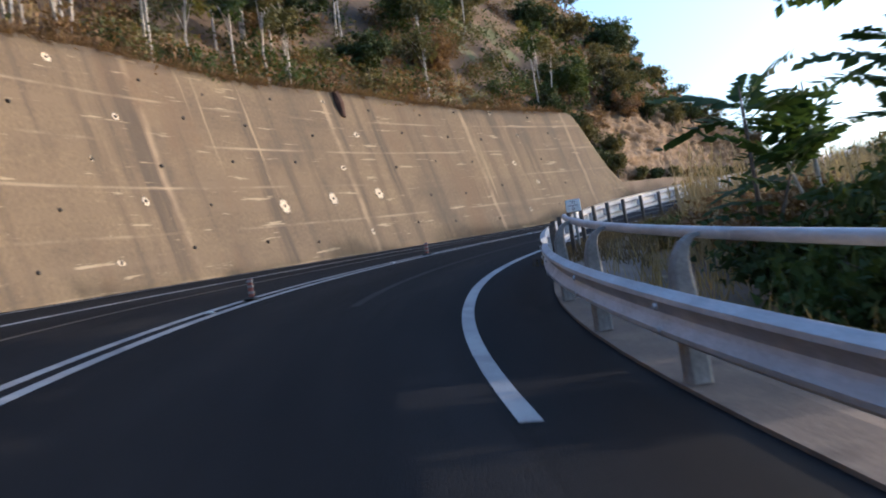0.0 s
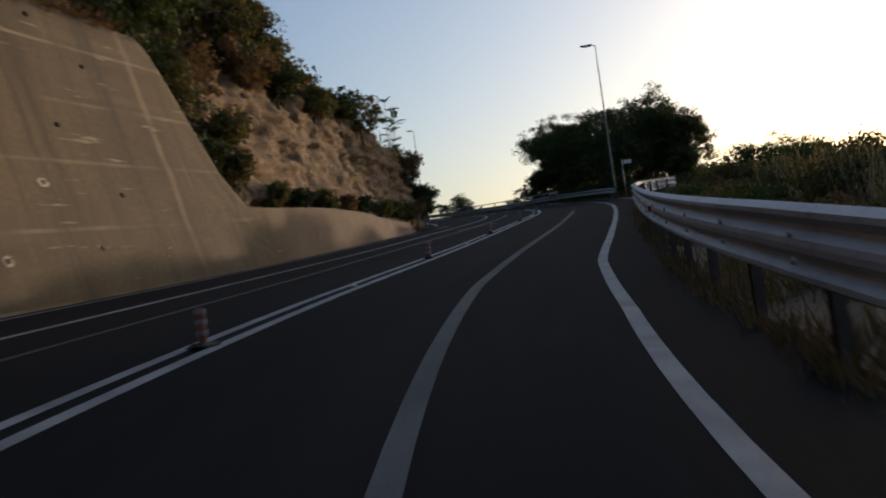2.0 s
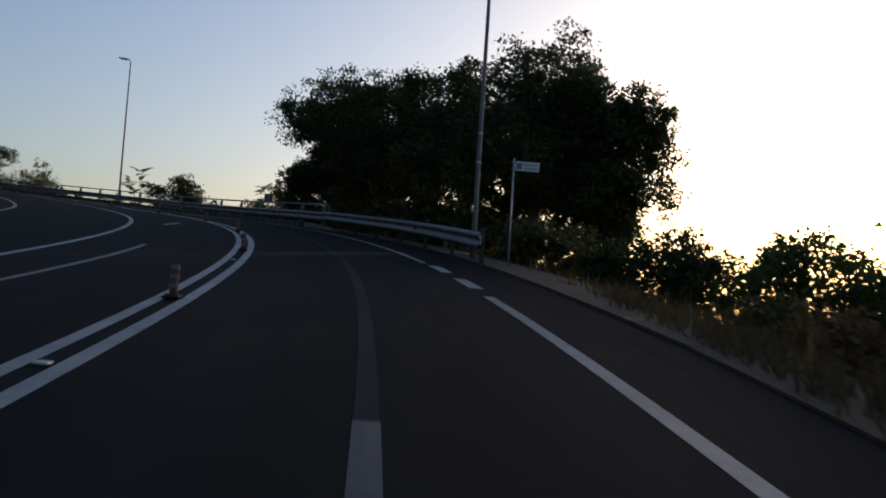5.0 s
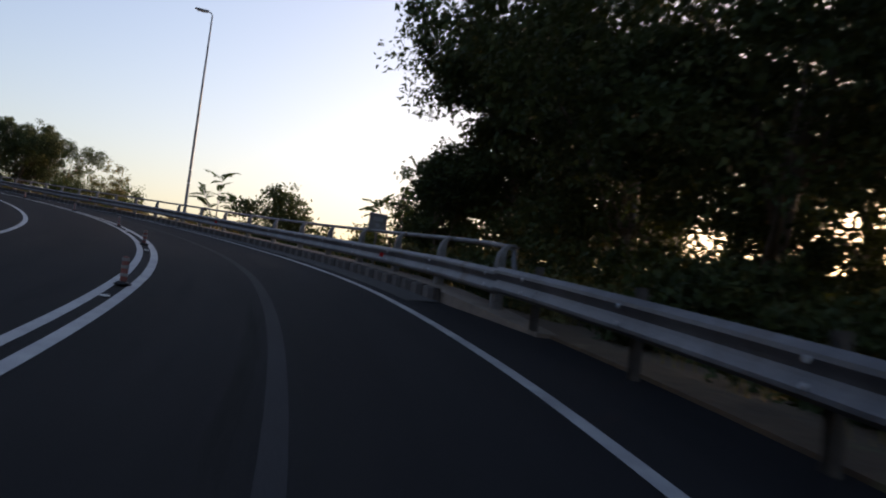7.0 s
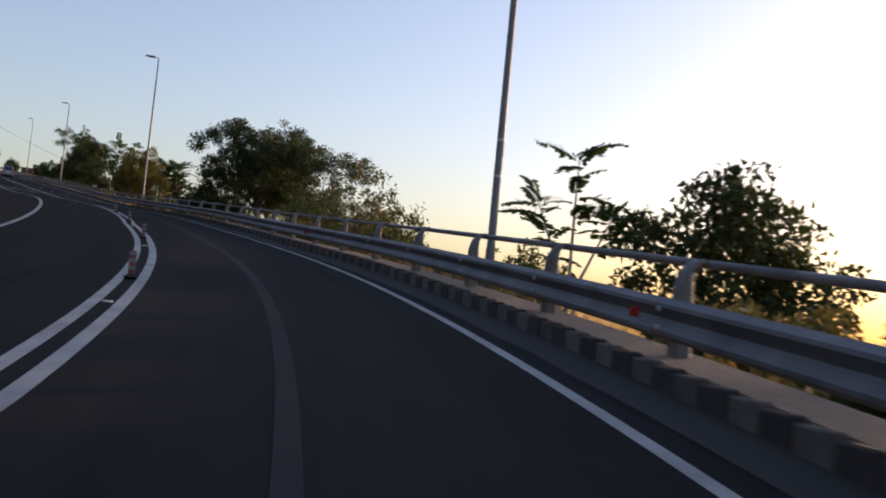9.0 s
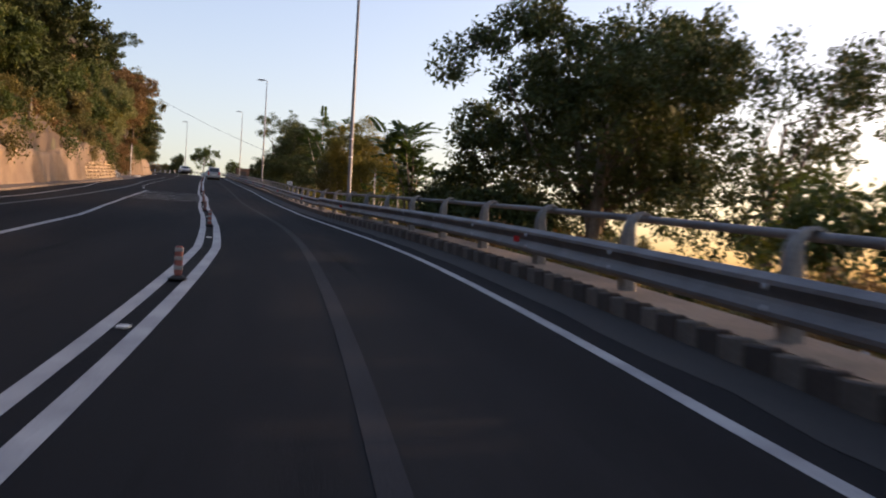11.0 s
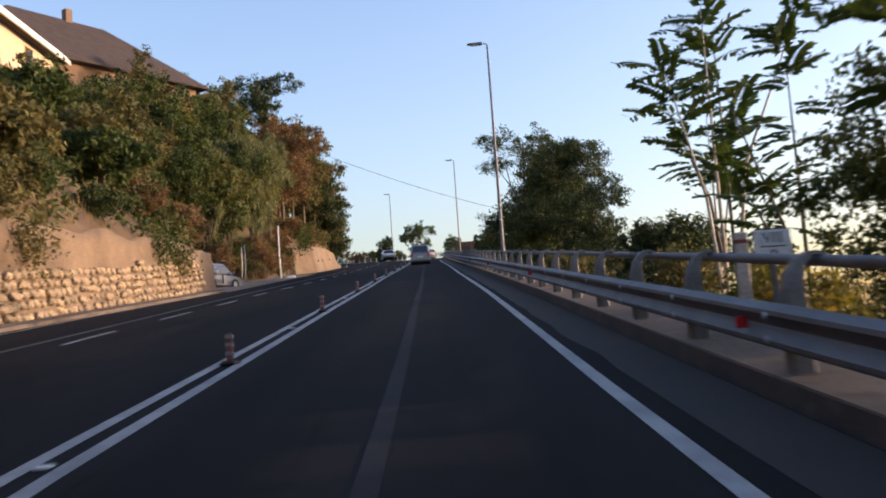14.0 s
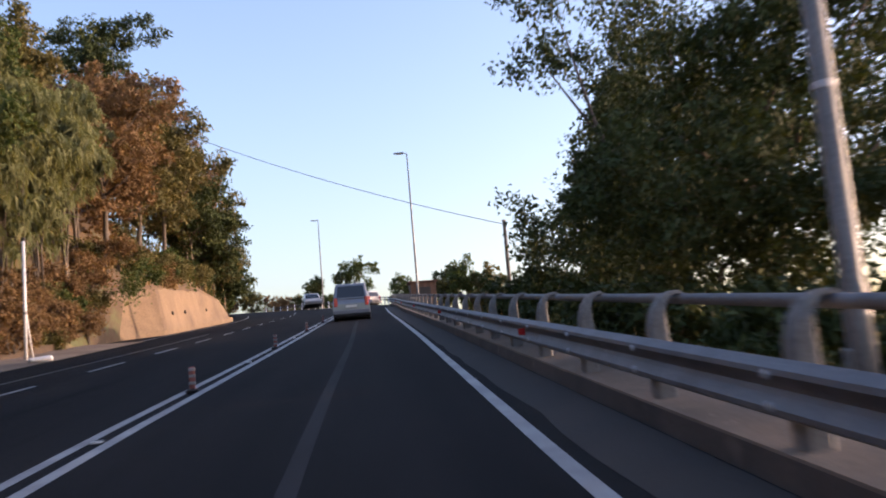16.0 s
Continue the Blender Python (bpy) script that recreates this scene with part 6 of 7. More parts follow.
for k in range(34):
    s = _rng.uniform(24, 74)
    d = -left_edge(s) - setback(s) - 0.8 - _rng.uniform(0, 1) ** 1.2 * 17
    r = _rng.uniform(1.1, 2.1)
    m = (OAK, MID, OLIVE, MID, OAK, RUST)[k % 6]
    tree("tree", foot_of(s, d), r * _rng.uniform(1.7, 2.4), r, m, {OAK: "small dark evergreen tree", MID: "small green tree", OLIVE: "small olive green tree", RUST: "small dry reddish tree"}[m] + " on the steep slope", 800 + k, "small trees above the tall wall", clusters=int(70 * r), per=28, leaf=0.2, trunk=0.08, foot=0.12)

# umbrella pine crowning the wooded hill, and the tree that leans over the inner bend
_p = foot_of(321.0, -14.8)
tree("pine_tree", _p, spot(321.0, -14.8, 0, True)[2] + 22.3 - _p[2], 3.9, OAK, "umbrella pine with a rounded dark crown above the wood", 850, clusters=330, per=34, leaf=0.26, trunk=0.22, foot=0.42, category="tree")
tree("tree", foot_of(152.5, -10.2), 11.5, 4.7, OAK, "dark tree leaning over the inside of the bend", 851, clusters=420, per=36, leaf=0.24, trunk=0.24, foot=0.2)
for i, (s, d, h, r, m) in enumerate(((335, -9.6, 11.5, 3.0, OLIVE), (340.5, -9.4, 9.0, 2.8, OAK), (346, -9.6, 6.5, 2.4, OAK), (352, -10.5, 4.5, 2.2, MID), (329.5, -10.8, 12.5, 3.2, RUST), (226.0, -10.9, 11.5, 3.8, OAK), (218.5, -12.4, 10.5, 3.8, OAK))):
    tree("tree", foot_of(s, d), h, r, m, {OAK: "tall dark broadleaf tree", OLIVE: "tall olive green tree", MID: "leafy green tree", RUST: "tree smothered in dry reddish creeper"}[m] + " on the wooded hill", 860 + i, group="trees on the wooded hill", clusters=int(90 * r), per=32, leaf=0.26, trunk=0.15, foot=0.05)
_p = foot_of(222.2, -9.6)
tree("tree", _p, spot(222.2, -9.6, 0, True)[2] + 11.6 - _p[2], 3.7, OAK, "tall dark tree reaching out over the road from the hill wall", 868, clusters=420, per=34, leaf=0.26, trunk=0.17, foot=0.18)
# bushes crowding the top of the hill wall
_rng = np.random.default_rng(61)
for k in range(44):
    s = _rng.uniform(187, 265) if k < 32 else _rng.uniform(304.5, 328)
    bush_at(s, -left_edge(s) - 1.0 - _rng.uniform(0, 1.6), float(np.interp(s, HILL_AT, HILL_FOOT)) + _rng.uniform(1.1, 2.4), _rng.uniform(0.9, 1.5), (OLIVE, OAK, MID, OLIVE, RUST)[k % 5], "tangled bush spilling over the top of the hill wall", 900 + k, group="bushes on the hill wall")


def dry_reeds():
    """Tall dry reed grass with feathery heads on the slope below the first rail."""
    rng = np.random.default_rng(8)
    vs, n = [], 0
    for k in range(3600):
        s = rng.uniform(17, 66)
        d = (8.7 if s > 27 else 7.4) + rng.uniform(0, 1) ** 1.3 * 4.5
        if noise.noise((s * 0.35, d * 0.35, 4)) < -0.12:
            continue
        c = spot(s, d, 0)
        c[2] += ground_height(s, d) - 0.05
        h = rng.uniform(1.2, 2.2) * (1.0 if s < 24 else 0.95)
        lean = np.array([rng.normal() * 0.12, rng.normal() * 0.12, 1.0]) * h
        a = rng.uniform(0, 6.28)
        side = np.array([math.cos(a), math.sin(a), 0]) * 0.012
        tip = c + lean
        vs += [c - side, c + side, tip + side * 0.5, tip - side * 0.5]
        n += 1
        for b in range(10):          # blades and plume tufts
            u = rng.uniform(0.25, 1.0)
            q = c + lean * u
            a = rng.uniform(0, 6.28)
            o = np.array([math.cos(a), math.sin(a), 0]) * rng.uniform(0.12, 0.34)
            up = rng.uniform(0.1, 0.5)
            w = np.array([-math.sin(a), math.cos(a), 0]) * 0.011
            bow = q + o * 0.5 + (0, 0, up)
            vs += [q - w * 0.5, bow - w, q + o + (0, 0, up * 0.8), bow + w]
            n += 1
    straw = leaf_mat("dry reed straw", [(0.17, 0.135, 0.075), (0.27, 0.22, 0.13), (0.36, 0.3, 0.19)], 0.3)
    tagged(piece("dry_reeds", mesh_of("dry_reeds", vs, np.arange(4 * n).reshape(-1, 4), straw)), "tall straw-coloured dry reeds behind the first guard rail", "reeds", kind="stuff")


dry_reeds()
_rng = np.random.default_rng(66)
for k in range(30):
    s = 148 + k * 1.5 + _rng.uniform(-0.5, 0.5)
    bush_at(s, 6.1 + _rng.uniform(0, 1.1), _rng.uniform(0.05, 0.45), _rng.uniform(0.6, 0.9), (OLIVE, RUST, OLIVE, MID, OLIVE)[k % 5], "low dry brush growing against the back of the kerb", 1300 + k, group="low brush behind the kerb", clusters=40, per=26, leaf=0.12)
for k in range(22):
    s = 287.5 + k * 0.78 + _rng.uniform(-0.4, 0.4)
    near = 9.0 if s < 300 else 9.4
    bush_at(s, -near - 0.5 - _rng.uniform(0, 1.4), _rng.uniform(0.9, 2.6), _rng.uniform(0.7, 1.1), (RUST, OLIVE, RUST, RUST)[k % 4], "dry reddish scrub on the bank beside the bend wall", 1340 + k, group="bushes on the bank by the track", clusters=60, per=30, leaf=0.15)
_rng = np.random.default_rng(62)
for k in range(20):
    s = _rng.uniform(283, 300)
    bush_at(s, -10.6 - _rng.uniform(0, 2.6), _rng.uniform(1.6, 3.8), _rng.uniform(0.9, 1.5), (RUST, OLIVE, RUST, MID)[k % 4], "dense reddish and olive bush on the bank", 950 + k, group="bushes on the bank by the track")

# pale weeping clumps like bamboo at the edge of the wood
WEEP = leaf_mat("pale grey-green drooping foliage", [(0.075, 0.09, 0.042), (0.13, 0.145, 0.065), (0.2, 0.205, 0.1)], 0.3)
for i, (s, d, top, r) in enumerate(((286.5, -13.4, 10.5, 2.2), (290.5, -12.6, 11.5, 2.5), (294.5, -11.6, 11.6, 2.4), (297.8, -11.2, 12.2, 2.2), (300.6, -11.0, 13.0, 2.1), (303.6, -11.4, 13.4, 1.9), (299.4, -13.2, 14.2, 2.2))):
    tree_at(s, d, top, r, WEEP, "tall clump of pale drooping bamboo-like foliage on the bank", 980 + i, name="bamboo", category="bamboo", group="bamboo clumps on the bank", clusters=250, per=34, leaf=0.6, ratio=0.13, droop=2.2, trunk=0.07, stems=4, foot=0.3)

for i, (s, d, top, r) in enumerate(((195.6, 8.6, 2.4, 1.6), (194.4, 9.2, 4.8, 2.4), (192.0, 7.6, 1.4, 1.3), (188.5, 7.9, 1.6, 1.5))):
    tree_at(s, d, top, r, OAK, "small dark tree under the large spreading one", 1000 + i, group="low growth under the large tree", clusters=int(95 * r), per=34, leaf=0.19, trunk=0.09, foot=0.03)

for i, (s, d, top, r, m) in enumerate(((279.0, -18.0, 15.4, 3.0, OAK), (284.5, -17.8, 16.6, 3.0, MID), (290.0, -18.6, 18.2, 3.0, OLIVE), (296.0, -18.8, 18.8, 3.0, OAK), (301.5, -18.6, 18.8, 2.8, MID), (272.5, -17.2, 12.6, 2.8, MID), (266.0, -17.5, 12.6, 2.8, OLIVE))):
    tree_at(s, d, top, r, m, {OAK: "tall dark broadleaf tree", OLIVE: "tall olive green tree", MID: "leafy green tree"}[m] + " below the hillside house", 1020 + i, group="trees below the hillside houses", clusters=int(95 * r), per=32, leaf=0.26, trunk=0.15, foot=0.06)

_rng = np.random.default_rng(63)
for k in range(34):
    s = 24.5 + k * 1.75 + _rng.uniform(-0.6, 0.6)
    bush_at(s, 6.3 + _rng.uniform(0, 1.6), _rng.uniform(0.25, 0.75), _rng.uniform(0.6, 0.95), (RUST, OLIVE, RUST, MID)[k % 4], "low dusty shrub in the dry grass behind the rail", 1100 + k, group="low shrubs behind the first rail", clusters=45, per=26, leaf=0.13)

for i, (s, d, top, r) in enumerate(((70, -12.2, 10.6, 1.7), (73.5, -13.6, 12.0, 1.9), (76.5, -14.5, 13.0, 2.0), (79.5, -15.8, 13.2, 2.1), (82.5, -16.4, 13.0, 2.0), (66, -13.0, 11.6, 1.8), (62, -13.6, 12.6, 1.8), (85.5, -15.0, 10.2, 1.8), (78, -12.4, 9.6, 1.5), (82, -12.6, 8.8, 1.5))):
    tree_at(s, d, top, r, (OAK, MID, OLIVE)[i % 3], "small evergreen tree on the ridge above the cliff", 1160 + i, group="trees on the ridge above the cliff", clusters=int(75 * r), per=30, leaf=0.2, trunk=0.09, foot=0.1)


def rail_grass():
    """Dusty brown grass and litter thick under the first high rail."""
    rng = np.random.default_rng(15)
    vs, n = [], 0
    for k in range(5200):
        s, d = rng.uniform(19, 88), 4.5 + rng.uniform(0, 1) ** 1.3 * 2.0
        if s > 66:
            d += (s - 66) * 0.06
        if noise.noise((s * 0.6, d * 0.9, 2)) < -0.25:
            continue
        c = spot(s, d, 0.03 if d < 5.6 else 0)
        if d > 5.6:
            c[2] += min(0.0, ground_height(s, d) + 0.1)
        for b in range(5):
            q = c + (rng.normal() * 0.09, rng.normal() * 0.09, -0.02)
            h = rng.uniform(0.08, 0.4) * (0.55 if d < 4.75 else 1)
            lean = np.array([rng.normal() * 0.35, rng.normal() * 0.35, 1.0]) * h
            a = rng.uniform(0, 6.28)
            side = np.array([math.cos(a), math.sin(a), 0]) * 0.012
            vs += [q - side, q + side, q + lean * 0.6 + side * 0.6, q + lean]
            n += 1
    straw = leaf_mat("dusty brown grass", [(0.06, 0.045, 0.022), (0.11, 0.08, 0.04), (0.16, 0.12, 0.06)], 0.2)
    tagged(piece("verge_grass", mesh_of("verge_grass", vs, np.arange(4 * n).reshape(-1, 4), straw)), "dusty brown grass growing thick under the guard rail", "grass", kind="stuff")


rail_grass()

# ---- vehicles ----
def car(m, label, paint, length, width, height, hood, group=""):
    """A closed car: body with wheel arches, tapered cabin with panes, lamps, bumpers and wheels. Its front looks along +y."""
    root = thing("car", m, label, "car", group)
    w, r = width / 2, 0.31
    belt = height * 0.56
    ax0, ax1 = 0.72, length - 0.85

    def arch(c):
        return [(c - r - 0.06 + (r + 0.06) * (1 - math.cos(a)), 0.24 + (r + 0.07) * math.sin(a)) for a in np.linspace(0, math.pi, 9)]
    outline = [(0.0, 0.34), (0.06, 0.24)] + arch(ax0) + arch(ax1) + [(length - 0.08, 0.24), (length, 0.36), (length - 0.02, 0.62), (length - 0.2, belt * 0.86), (length - hood, belt), (0.1, belt + 0.02), (0.0, belt - 0.2)]
    v, f = [], []
    n = len(outline)
    for x, inset in ((-w + 0.06, 0.03), (-w, 0.0), (w, 0.0), (w - 0.06, 0.03)):
        for y, z in outline:
            yy = y + (0.04 if y < 0.2 else -0.05 if y > length - 0.3 else 0) * (inset > 0)
            v.append((x * (0.97 if z > belt * 0.9 else 1.0), yy, z + (0.02 if z < 0.3 else -0.02) * (inset > 0)))
    for a, b in ((0, 1), (1, 2), (2, 3)):
        for k in range(n):
            f.append((a * n + k, a * n + (k + 1) % n, b * n + (k + 1) % n, b * n + k))
    f += [tuple(range(n)), tuple(3 * n + k for k in range(n))[::-1]]
    piece("body", mesh_of("body", v, f, paint), root)
    y0, y1, t0, t1 = 0.06, length - hood + 0.05, 0.32, length - hood - 0.75
    wt = w * 0.8
    cab = [(-w * 0.95, y0, belt), (w * 0.95, y0, belt), (w * 0.95, y1, belt), (-w * 0.95, y1, belt), (-wt, t0, height), (wt, t0, height), (wt, t1, height - 0.02), (-wt, t1, height - 0.02)]
    bm = bmesh.new()
    q = [bm.verts.new(c) for c in cab]
    for fc in ((0, 3, 2, 1), (4, 5, 6, 7), (0, 1, 5, 4), (1, 2, 6, 5), (2, 3, 7, 6), (3, 0, 4, 7)):
        bm.faces.new([q[k] for k in fc])
    bmesh.ops.bevel(bm, geom=bm.edges[:], offset=0.07, segments=2, affect="EDGES", profile=0.5)
    cabin = part("cabin", bm, paint, root)
    glass = plain("dark car glass", (0.02, 0.025, 0.03), 0.06, 0.0, coat=0.5)

    def pane(name, corners, out):
        cc = np.array(corners, float)
        nrm = np.array(out, float) * 0.012
        piece(name, mesh_of(name, np.concatenate([cc + nrm, cc - nrm]), [(0, 1, 2, 3), (7, 6, 5, 4), (0, 4, 5, 1), (1, 5, 6, 2), (2, 6, 7, 3), (3, 7, 4, 0)], glass), cabin, "dark tinted pane")

    def mixp(a, b, t):
        return np.array(a) * (1 - t) + np.array(b) * t
    c = [np.array(k) for k in cab]

    def inner(a, b, d, e, lo, hi, side):
        return [mixp(mixp(a, d, lo), mixp(b, e, lo), side), mixp(mixp(a, d, lo), mixp(b, e, lo), 1 - side), mixp(mixp(a, d, hi), mixp(b, e, hi), 1 - side), mixp(mixp(a, d, hi), mixp(b, e, hi), side)]
    pane("rear_window", inner(c[0], c[1], c[4], c[5], 0.14, 0.84, 0.09), (0, -1, 0.3))
    pane("windscreen", inner(c[3], c[2], c[7], c[6], 0.1, 0.88, 0.08), (0, 1, 0.5))
    for a, b, d, e, o in ((1, 2, 5, 6, 1), (0, 3, 4, 7, -1)):
        full = inner(c[a], c[b], c[d], c[e], 0.12, 0.84, 0.06)
        half = [full[0], mixp(full[0], full[1], 0.47), mixp(full[3], full[2], 0.47), full[3]]
        pane("side_window", half, (o, 0, 0.2))
        pane("side_window", [mixp(full[0], full[1], 0.53), full[1], full[2], mixp(full[3], full[2], 0.53)], (o, 0, 0.2))
    part("rear_bumper", box_bm(-w * 0.98, w * 0.98, -0.07, 0.12, 0.3, 0.52, 0.05, 2), plain("bumper plastic", (0.16, 0.16, 0.17), 0.6), root)
    part("front_bumper", box_bm(-w * 0.98, w * 0.98, length - 0.14, length + 0.06, 0.28, 0.52, 0.05, 2), plain("bumper plastic", (0.16, 0.16, 0.17), 0.6), root)
    for sx in (-1, 1):
        part("tail_lamp", box_bm(sx * w * 0.82 - 0.09, sx * w * 0.82 + 0.09, -0.02, 0.1, belt - 0.32, belt + 0.1, 0.03, 2), plain("red lamp glass", (0.45, 0.02, 0.015), 0.2, coat=0.5), root, "red tail lamp")
        part("headlamp", box_bm(sx * w * 0.72 - 0.16, sx * w * 0.72 + 0.16, length - 0.2, length - 0.0, 0.56, 0.7, 0.04, 2), plain("clear lamp glass", (0.6, 0.6, 0.6), 0.1, coat=0.5), root, "clear headlamp")
        part("mirror", box_bm(sx * (w + 0.09) - 0.08, sx * (w + 0.09) + 0.08, y1 - 0.3, y1 - 0.2, belt + 0.04, belt + 0.2, 0.03, 2), paint, root)
        for y in (ax0, ax1):
            wv, wf = tube_data([(sx * (w - 0.2), y, r), (sx * (w - 0.02), y, r)], r, 18)
            tyre = piece("wheel", mesh_of("wheel", wv, wf, BLACK), root, "black tyre")
            wv, wf = tube_data([(sx * (w - 0.04), y, r), (sx * (w - 0.005), y, r)], [r * 0.62, r * 0.55], 14)
            piece("rim", mesh_of("rim", wv, wf, plain("wheel rim", (0.4, 0.4, 0.41), 0.4, 0.7)), tyre, "grey wheel rim")
    part("plate_bar", box_bm(-0.26, 0.26, -0.085, -0.065, 0.62, 0.73), plain("pale plate", (0.6, 0.6, 0.58), 0.5), root)
    part("door_line", box_bm(-w - 0.004, w + 0.004, length * 0.46, length * 0.46 + 0.012, 0.35, belt), BLACK, root)
    part("floor_pan", box_bm(-w * 0.85, w * 0.85, 0.25, length - 0.3, 0.16, 0.3), BLACK, root)
    return root


SILVER = plain("silver car paint", (0.22, 0.225, 0.235), 0.3, 0.55, coat=0.6)
PALECAR = plain("white car paint", (0.45, 0.45, 0.45), 0.3, 0.0, coat=0.6)
car(stand(301.0, 1.85, 0.003), "silver people carrier driving uphill with dark rear window", SILVER, 4.3, 1.76, 1.78, 0.9)
car(stand(351.0, -1.6, 0.003, 180), "white hatchback in the downhill lane of the bend", PALECAR, 4.0, 1.68, 1.46, 1.15)
_p = spot(270.2, -10.6, 0.08)
car(pose(*_p, 0, 0, heading(271.5) - 22), "silver hatchback parked on the dirt track", SILVER, 3.8, 1.64, 1.48, 1.0)
_p = spot(352, 5.0, 0.003)
car(pose(*_p, 0, 0, heading(352) + 30), "small white car far up the road", PALECAR, 3.9, 1.66, 1.45, 1.05)


# ---- things by the dirt track and the bend ----
def white_post():
    root = thing("marker_pole", stand(287.5, -8.4, 0), "tall white painted pole with a leaning stay", "pole")
    v, f = tube_data([(0, 0, -0.3), (0, 0, 3.95)], 0.055, 10)
    piece("pole", mesh_of("pole", v, f, WHITE, smooth=True), root)
    v, f = tube_data([(0, 0.75, -0.2), (0.02, 0.05, 1.55)], 0.03, 8)
    piece("stay", mesh_of("stay", v, f, WHITE, smooth=True), root)
    v, f = tube_data([(0, 0, 1.5), (0, 0, 1.6)], 0.07, 10)
    piece("collar", mesh_of("collar", v, f, GREYPL), root)
    v, f = tube_data([(0, 0, 3.9), (0, 0, 4.02)], 0.062, 10)
    piece("cap", mesh_of("cap", v, f, BLACK), root)


white_post()
for i, (s, d, h) in enumerate(((283.2, -10.2, 2.7), (285.0, -10.8, 2.6), (266.5, -10.5, 3.6))):
    p = foot_of(s, d)
    root = thing("bare_trunk", Matrix.Translation(p), "bare pale trunk standing on the dry bank", "trunk", "bare trunks by the dirt track")
    v, f = tube_data([(0, 0, -0.2), (0.05 * i, 0.1, h * 0.5), (0.15, 0.05 * i, h)], [0.07, 0.06, 0.045], 8)
    piece("trunk", mesh_of("trunk", v, f, PALEBARK, smooth=True), root)
_bag = box_bm(-0.35, 0.35, -0.22, 0.22, 0, 0.16, 0.08, 3)
for q in _bag.verts:
    q.co.z *= 1 + 0.3 * math.sin(q.co.x * 9)
_bob = thing("litter_sheet", stand(286.0, -7.45, 0.0, 20), "crumpled white plastic sheet lying on the kerb", "litter")
part("sheet", _bag, WHITE, _bob)


def dirt_track():
    me = ribbon("track", steps(262.5, 298, 1.2), lambda s: [(-7.0, 0.006), (-9.0, 0.05 + 0.04 * noise.noise((s, 0, 0))), (-11.5, 0.16), (-13.5, 0.3)], surface("dusty track", (0.14, 0.1, 0.07), (0.24, 0.18, 0.13), 0.5, 0.95, bump=0.7, fine=8, coords="UV"))
    tagged(piece("dirt_track", me), "dusty dirt track leaving the road between the walls", "track", kind="structure")


dirt_track()


def utility_pole():
    a = spot(306, 10.2, -2.5)
    top = spot(306, 10.2, 4.5)
    root = thing("utility_pole", Matrix.Translation(a), "dark wooden utility pole behind the trees", "utility pole")
    h = top[2] - a[2]
    v, f = tube_data([(0, 0, 0), (0, 0, h)], [0.13, 0.09], 10)
    piece("pole", mesh_of("pole", v, f, BARK, smooth=True), root)
    part("cap", box_bm(-0.1, 0.1, -0.1, 0.1, h, h + 0.04, 0.01, 1), GREYPL, root)
    b = spot(318, -9.0, 13.2)
    pts = [np.array(top) * (1 - t) + np.array(b) * t + np.array([0, 0, -2.2 * 4 * t * (1 - t) * 0.2]) - (0, 0, 0.2) for t in np.linspace(0, 1, 24)]
    v, f = tube_data(np.array(pts) - a, 0.018, 5)
    wire = piece("overhead_cable", mesh_of("overhead_cable", v, f, BLACK), None, "", Matrix.Translation(a))
    tagged(wire, "thin dark overhead cable crossing the road", "cable")


utility_pole()


def kiosk():
    root = thing("kiosk", stand(338, 7.6, -0.3), "small brown wooden kiosk beyond the rail end", "kiosk")
    brown = surface("brown boards", (0.1, 0.055, 0.035), (0.17, 0.095, 0.06), 3, 0.85, stretch=(1, 1, 0.2))
    part("walls", box_bm(-1.1, 1.1, -0.9, 0.9, 0, 2.0, 0.02, 1), brown, root)
    part("roof", box_bm(-1.25, 1.25, -1.05, 1.05, 2.0, 2.14, 0.03, 1), brown, root)
    part("hatch", box_bm(-0.6, 0.6, -0.93, -0.88, 0.9, 1.6, 0.01, 1), plain("dark hatch", (0.04, 0.035, 0.03), 0.7), root)


kiosk()


def far_fence():
    """White and red stub posts and a low rail on the outside of the far bend."""
    base = spot(345, 6, 0)
    root = thing("bend_fence", Matrix.Translation(base), "low dark fence with pale posts round the far bend", "fence")
    inv = Matrix.Translation(-Vector(base))
    bm = box_bm(-0.05, 0.05, -0.05, 0.05, 0, 0.85, 0.01, 1)
    me = bpy.data.meshes.new("post")
    bm.to_mesh(me)
    bm.free()
    me.materials.append(WHITE)
    ss = np.arange(340, 400, 2.4)
    for s in ss:
        piece("post", me, root, "", inv @ pose(*spot(s, 5.6, 0), 0, 0, heading(s)))
    for z in (0.5, 0.72):
        pts = spot(ss, 5.55, z) - base
        v, f = tube_data(pts, 0.05, 6)
        piece("rail", mesh_of("rail", v, f, BLACK), root, "dark low rail")


far_fence()


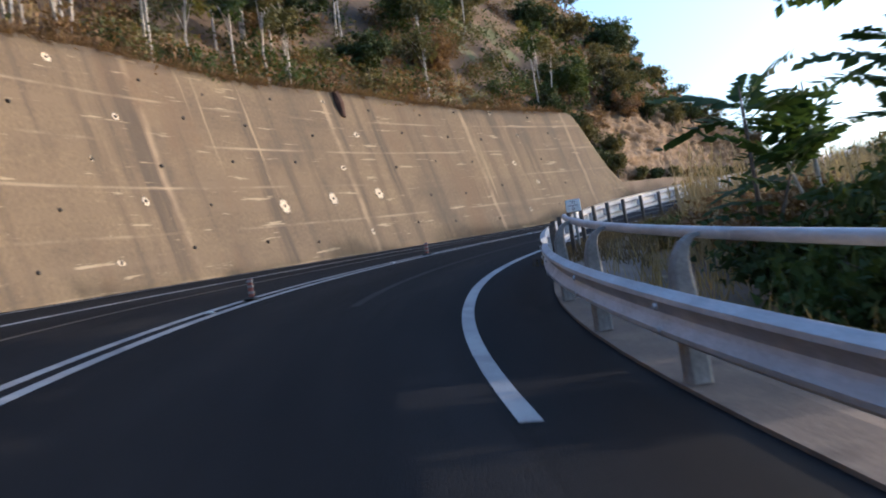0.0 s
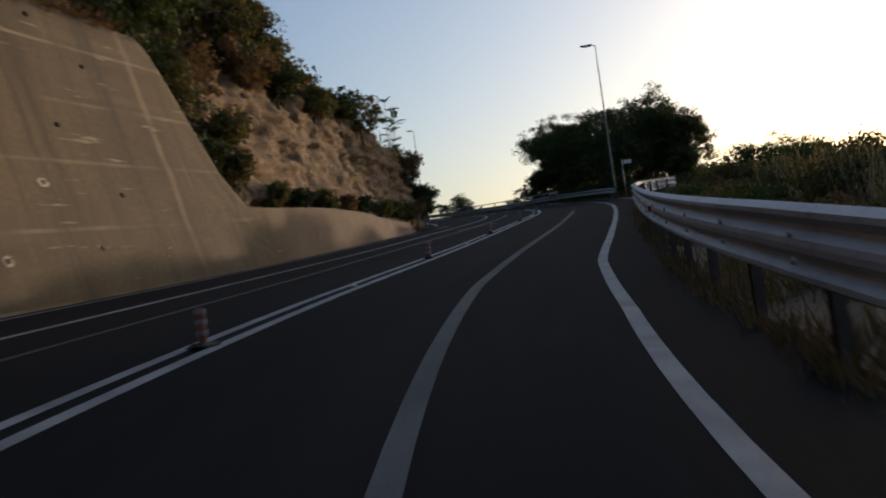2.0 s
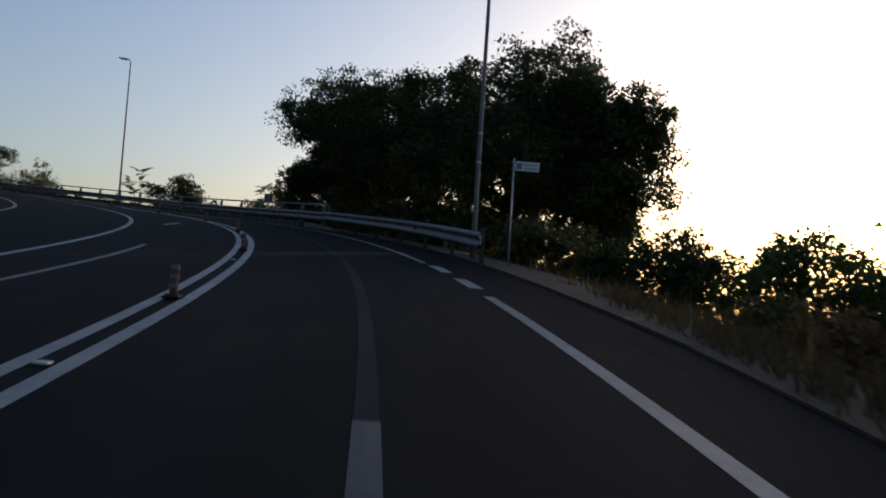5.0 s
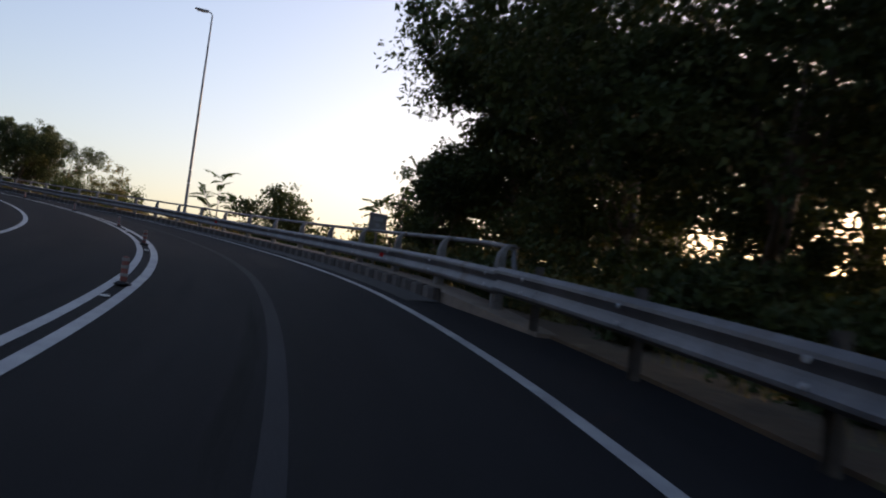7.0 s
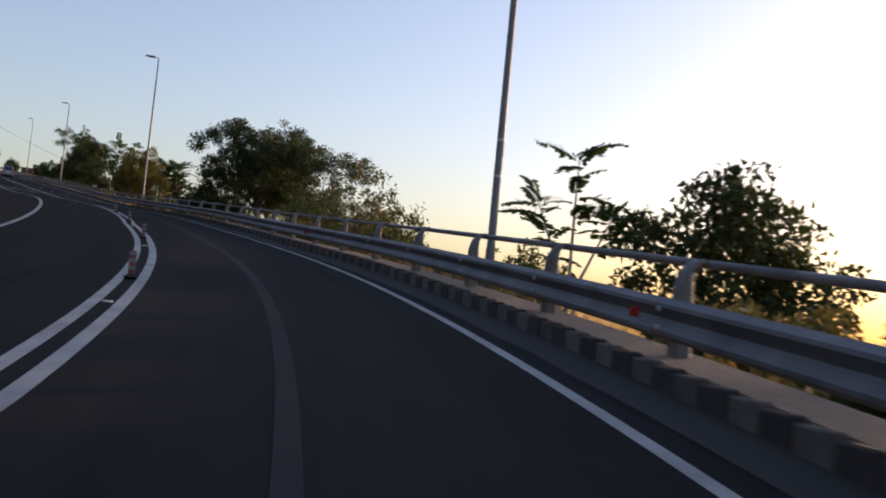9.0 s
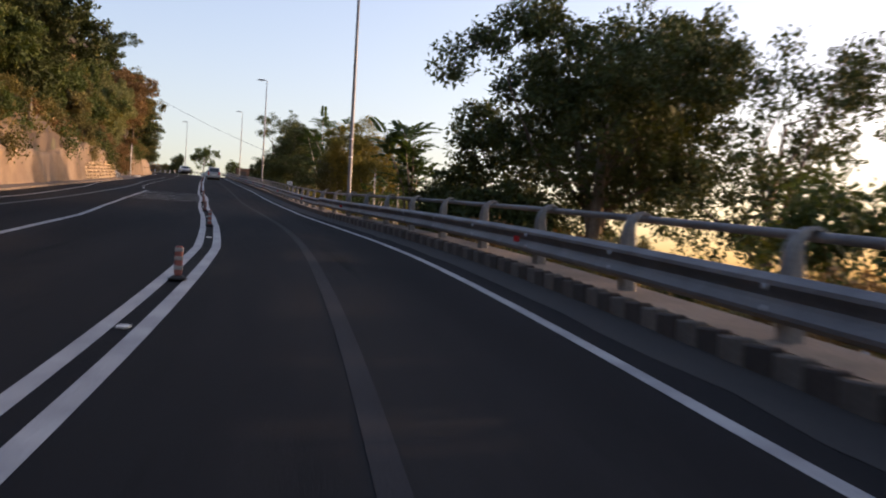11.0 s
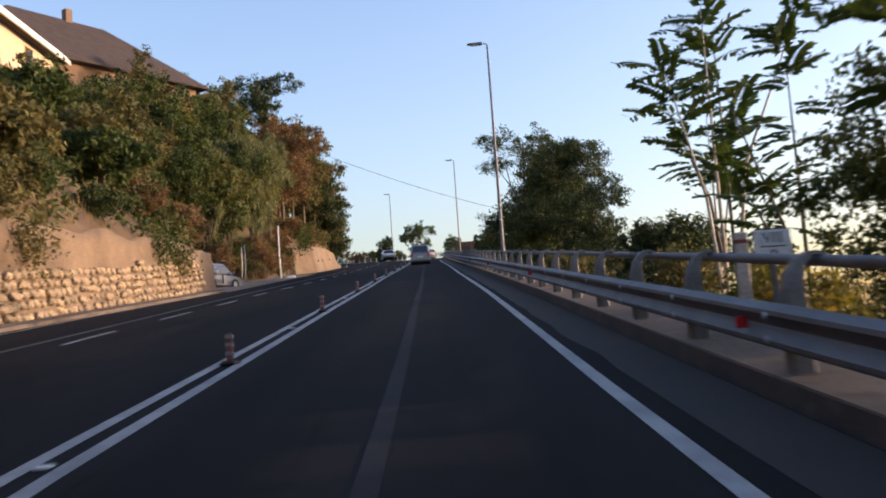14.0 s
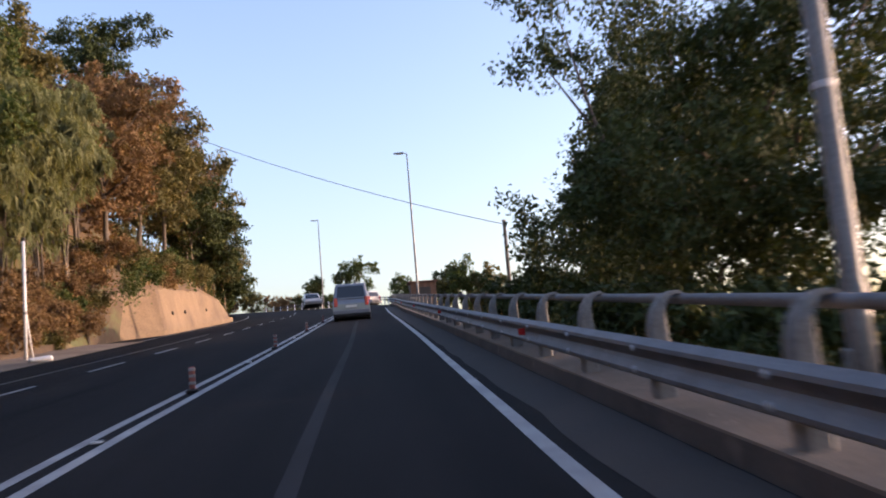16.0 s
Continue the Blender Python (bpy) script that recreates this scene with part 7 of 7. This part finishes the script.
# ---- houses ----
def house(x, y, z, turn, w, l, h, wall_col, label, terrace=False, rise=0.0, hip=0.25):
    root = thing("house", pose(x, y, z, 0, 0, turn), label, "house")
    wall = surface("house plaster", tuple(0.8 * c for c in wall_col), wall_col, 0.6, 0.9, fine=12)
    roofm = surface("dull clay tiles", (0.035, 0.024, 0.02), (0.065, 0.045, 0.036), 1.2, 0.9, bump=0.6, fine=9)
    part("wall", box_bm(-w / 2, w / 2, -l / 2, l / 2, -3, h), wall, root, "sunlit plaster walls")
    bm = bmesh.new()
    e, rise = 0.8, rise or w * 0.2
    pts = [(-w / 2 - e, -l / 2 - e, h), (w / 2 + e, -l / 2 - e, h), (w / 2 + e, l / 2 + e, h), (-w / 2 - e, l / 2 + e, h), (0, -l / 2 + w * hip, h + rise), (0, l / 2 - w * hip, h + rise)]
    lo = [bm.verts.new((a, b, c - 0.16)) for a, b, c in pts[:4]]
    hi = [bm.verts.new(p) for p in pts]
    for fc in ((0, 1, 4), (1, 2, 5, 4), (2, 3, 5), (3, 0, 4, 5)):
        bm.faces.new([hi[k] for k in fc])
    for k in range(4):
        bm.faces.new((lo[k], lo[(k + 1) % 4], hi[(k + 1) % 4], hi[k]))
    bm.faces.new(lo[::-1])
    roof = part("roof", bm, roofm, root, "low hipped roof of dull tiles")
    part("chimney", box_bm(-0.3, 0.3, 0.6, 1.2, h + rise * 0.4, h + rise + 0.9, 0.02, 1), wall, roof)
    glass = plain("dark house glass", (0.03, 0.035, 0.04), 0.1)
    frame_m = plain("brown window frames", (0.2, 0.1, 0.05), 0.6)
    for sx in (-1, 1):
        for k in range(3):
            yy = -l / 2 + l * (k + 0.5) / 3
            x0 = sx * w / 2
            win = part("window", box_bm(x0 - 0.06, x0 + 0.06, yy - 0.6, yy + 0.6, h - 2.0, h - 0.6), frame_m, root, "brown framed window")
            part("pane", box_bm(x0 - 0.07, x0 + 0.07, yy - 0.5, yy + 0.5, h - 1.9, h - 0.7), glass, win)
            part("sill", box_bm(x0 - 0.15, x0 + 0.15, yy - 0.7, yy + 0.7, h - 2.1, h - 2.02), wall, win)
    for sy in (-1, 1):
        win = part("window", box_bm(-0.6, 0.6, sy * l / 2 - 0.06, sy * l / 2 + 0.06, h - 2.0, h - 0.6), frame_m, root, "brown framed window")
        part("pane", box_bm(-0.5, 0.5, sy * l / 2 - 0.07, sy * l / 2 + 0.07, h - 1.9, h - 0.7), glass, win)
    if terrace:
        part("eaves_board", box_bm(w / 2 + e - 0.05, w / 2 + e + 0.12, -l / 2 - e, l / 2 + e, h - 0.3, h + 0.12, 0.02, 1), WHITE, roof, "white eaves board")
        for k in range(4):
            yy = -l / 2 + l * (k + 0.5) / 4
            v, f = tube_data([(w / 2 + 1.5, yy, -2), (w / 2 + 0.1, yy + 0.2, h - 1.2)], 0.12, 8)
            piece("brace", mesh_of("brace", v, f, wall), root, "slanting cream brace")
    return root


house(-148.8, 224.6, 43.6, 10, 12, 18, 2.0, (0.22, 0.14, 0.085), "ochre hillside house with a dark hipped roof above the wood", False, 5.6, 0.38)
_p = spot(273, -28.6, 0, True)
house(_p[0], _p[1], 39.6, heading(273), 9, 28, 5.8, (0.62, 0.5, 0.34), "long sunlit cream house with a white eaves board on the hill", True)
house(-262, 292, 36.5, 70, 9, 14, 4.0, (0.62, 0.58, 0.5), "pale low house far beyond the bend")
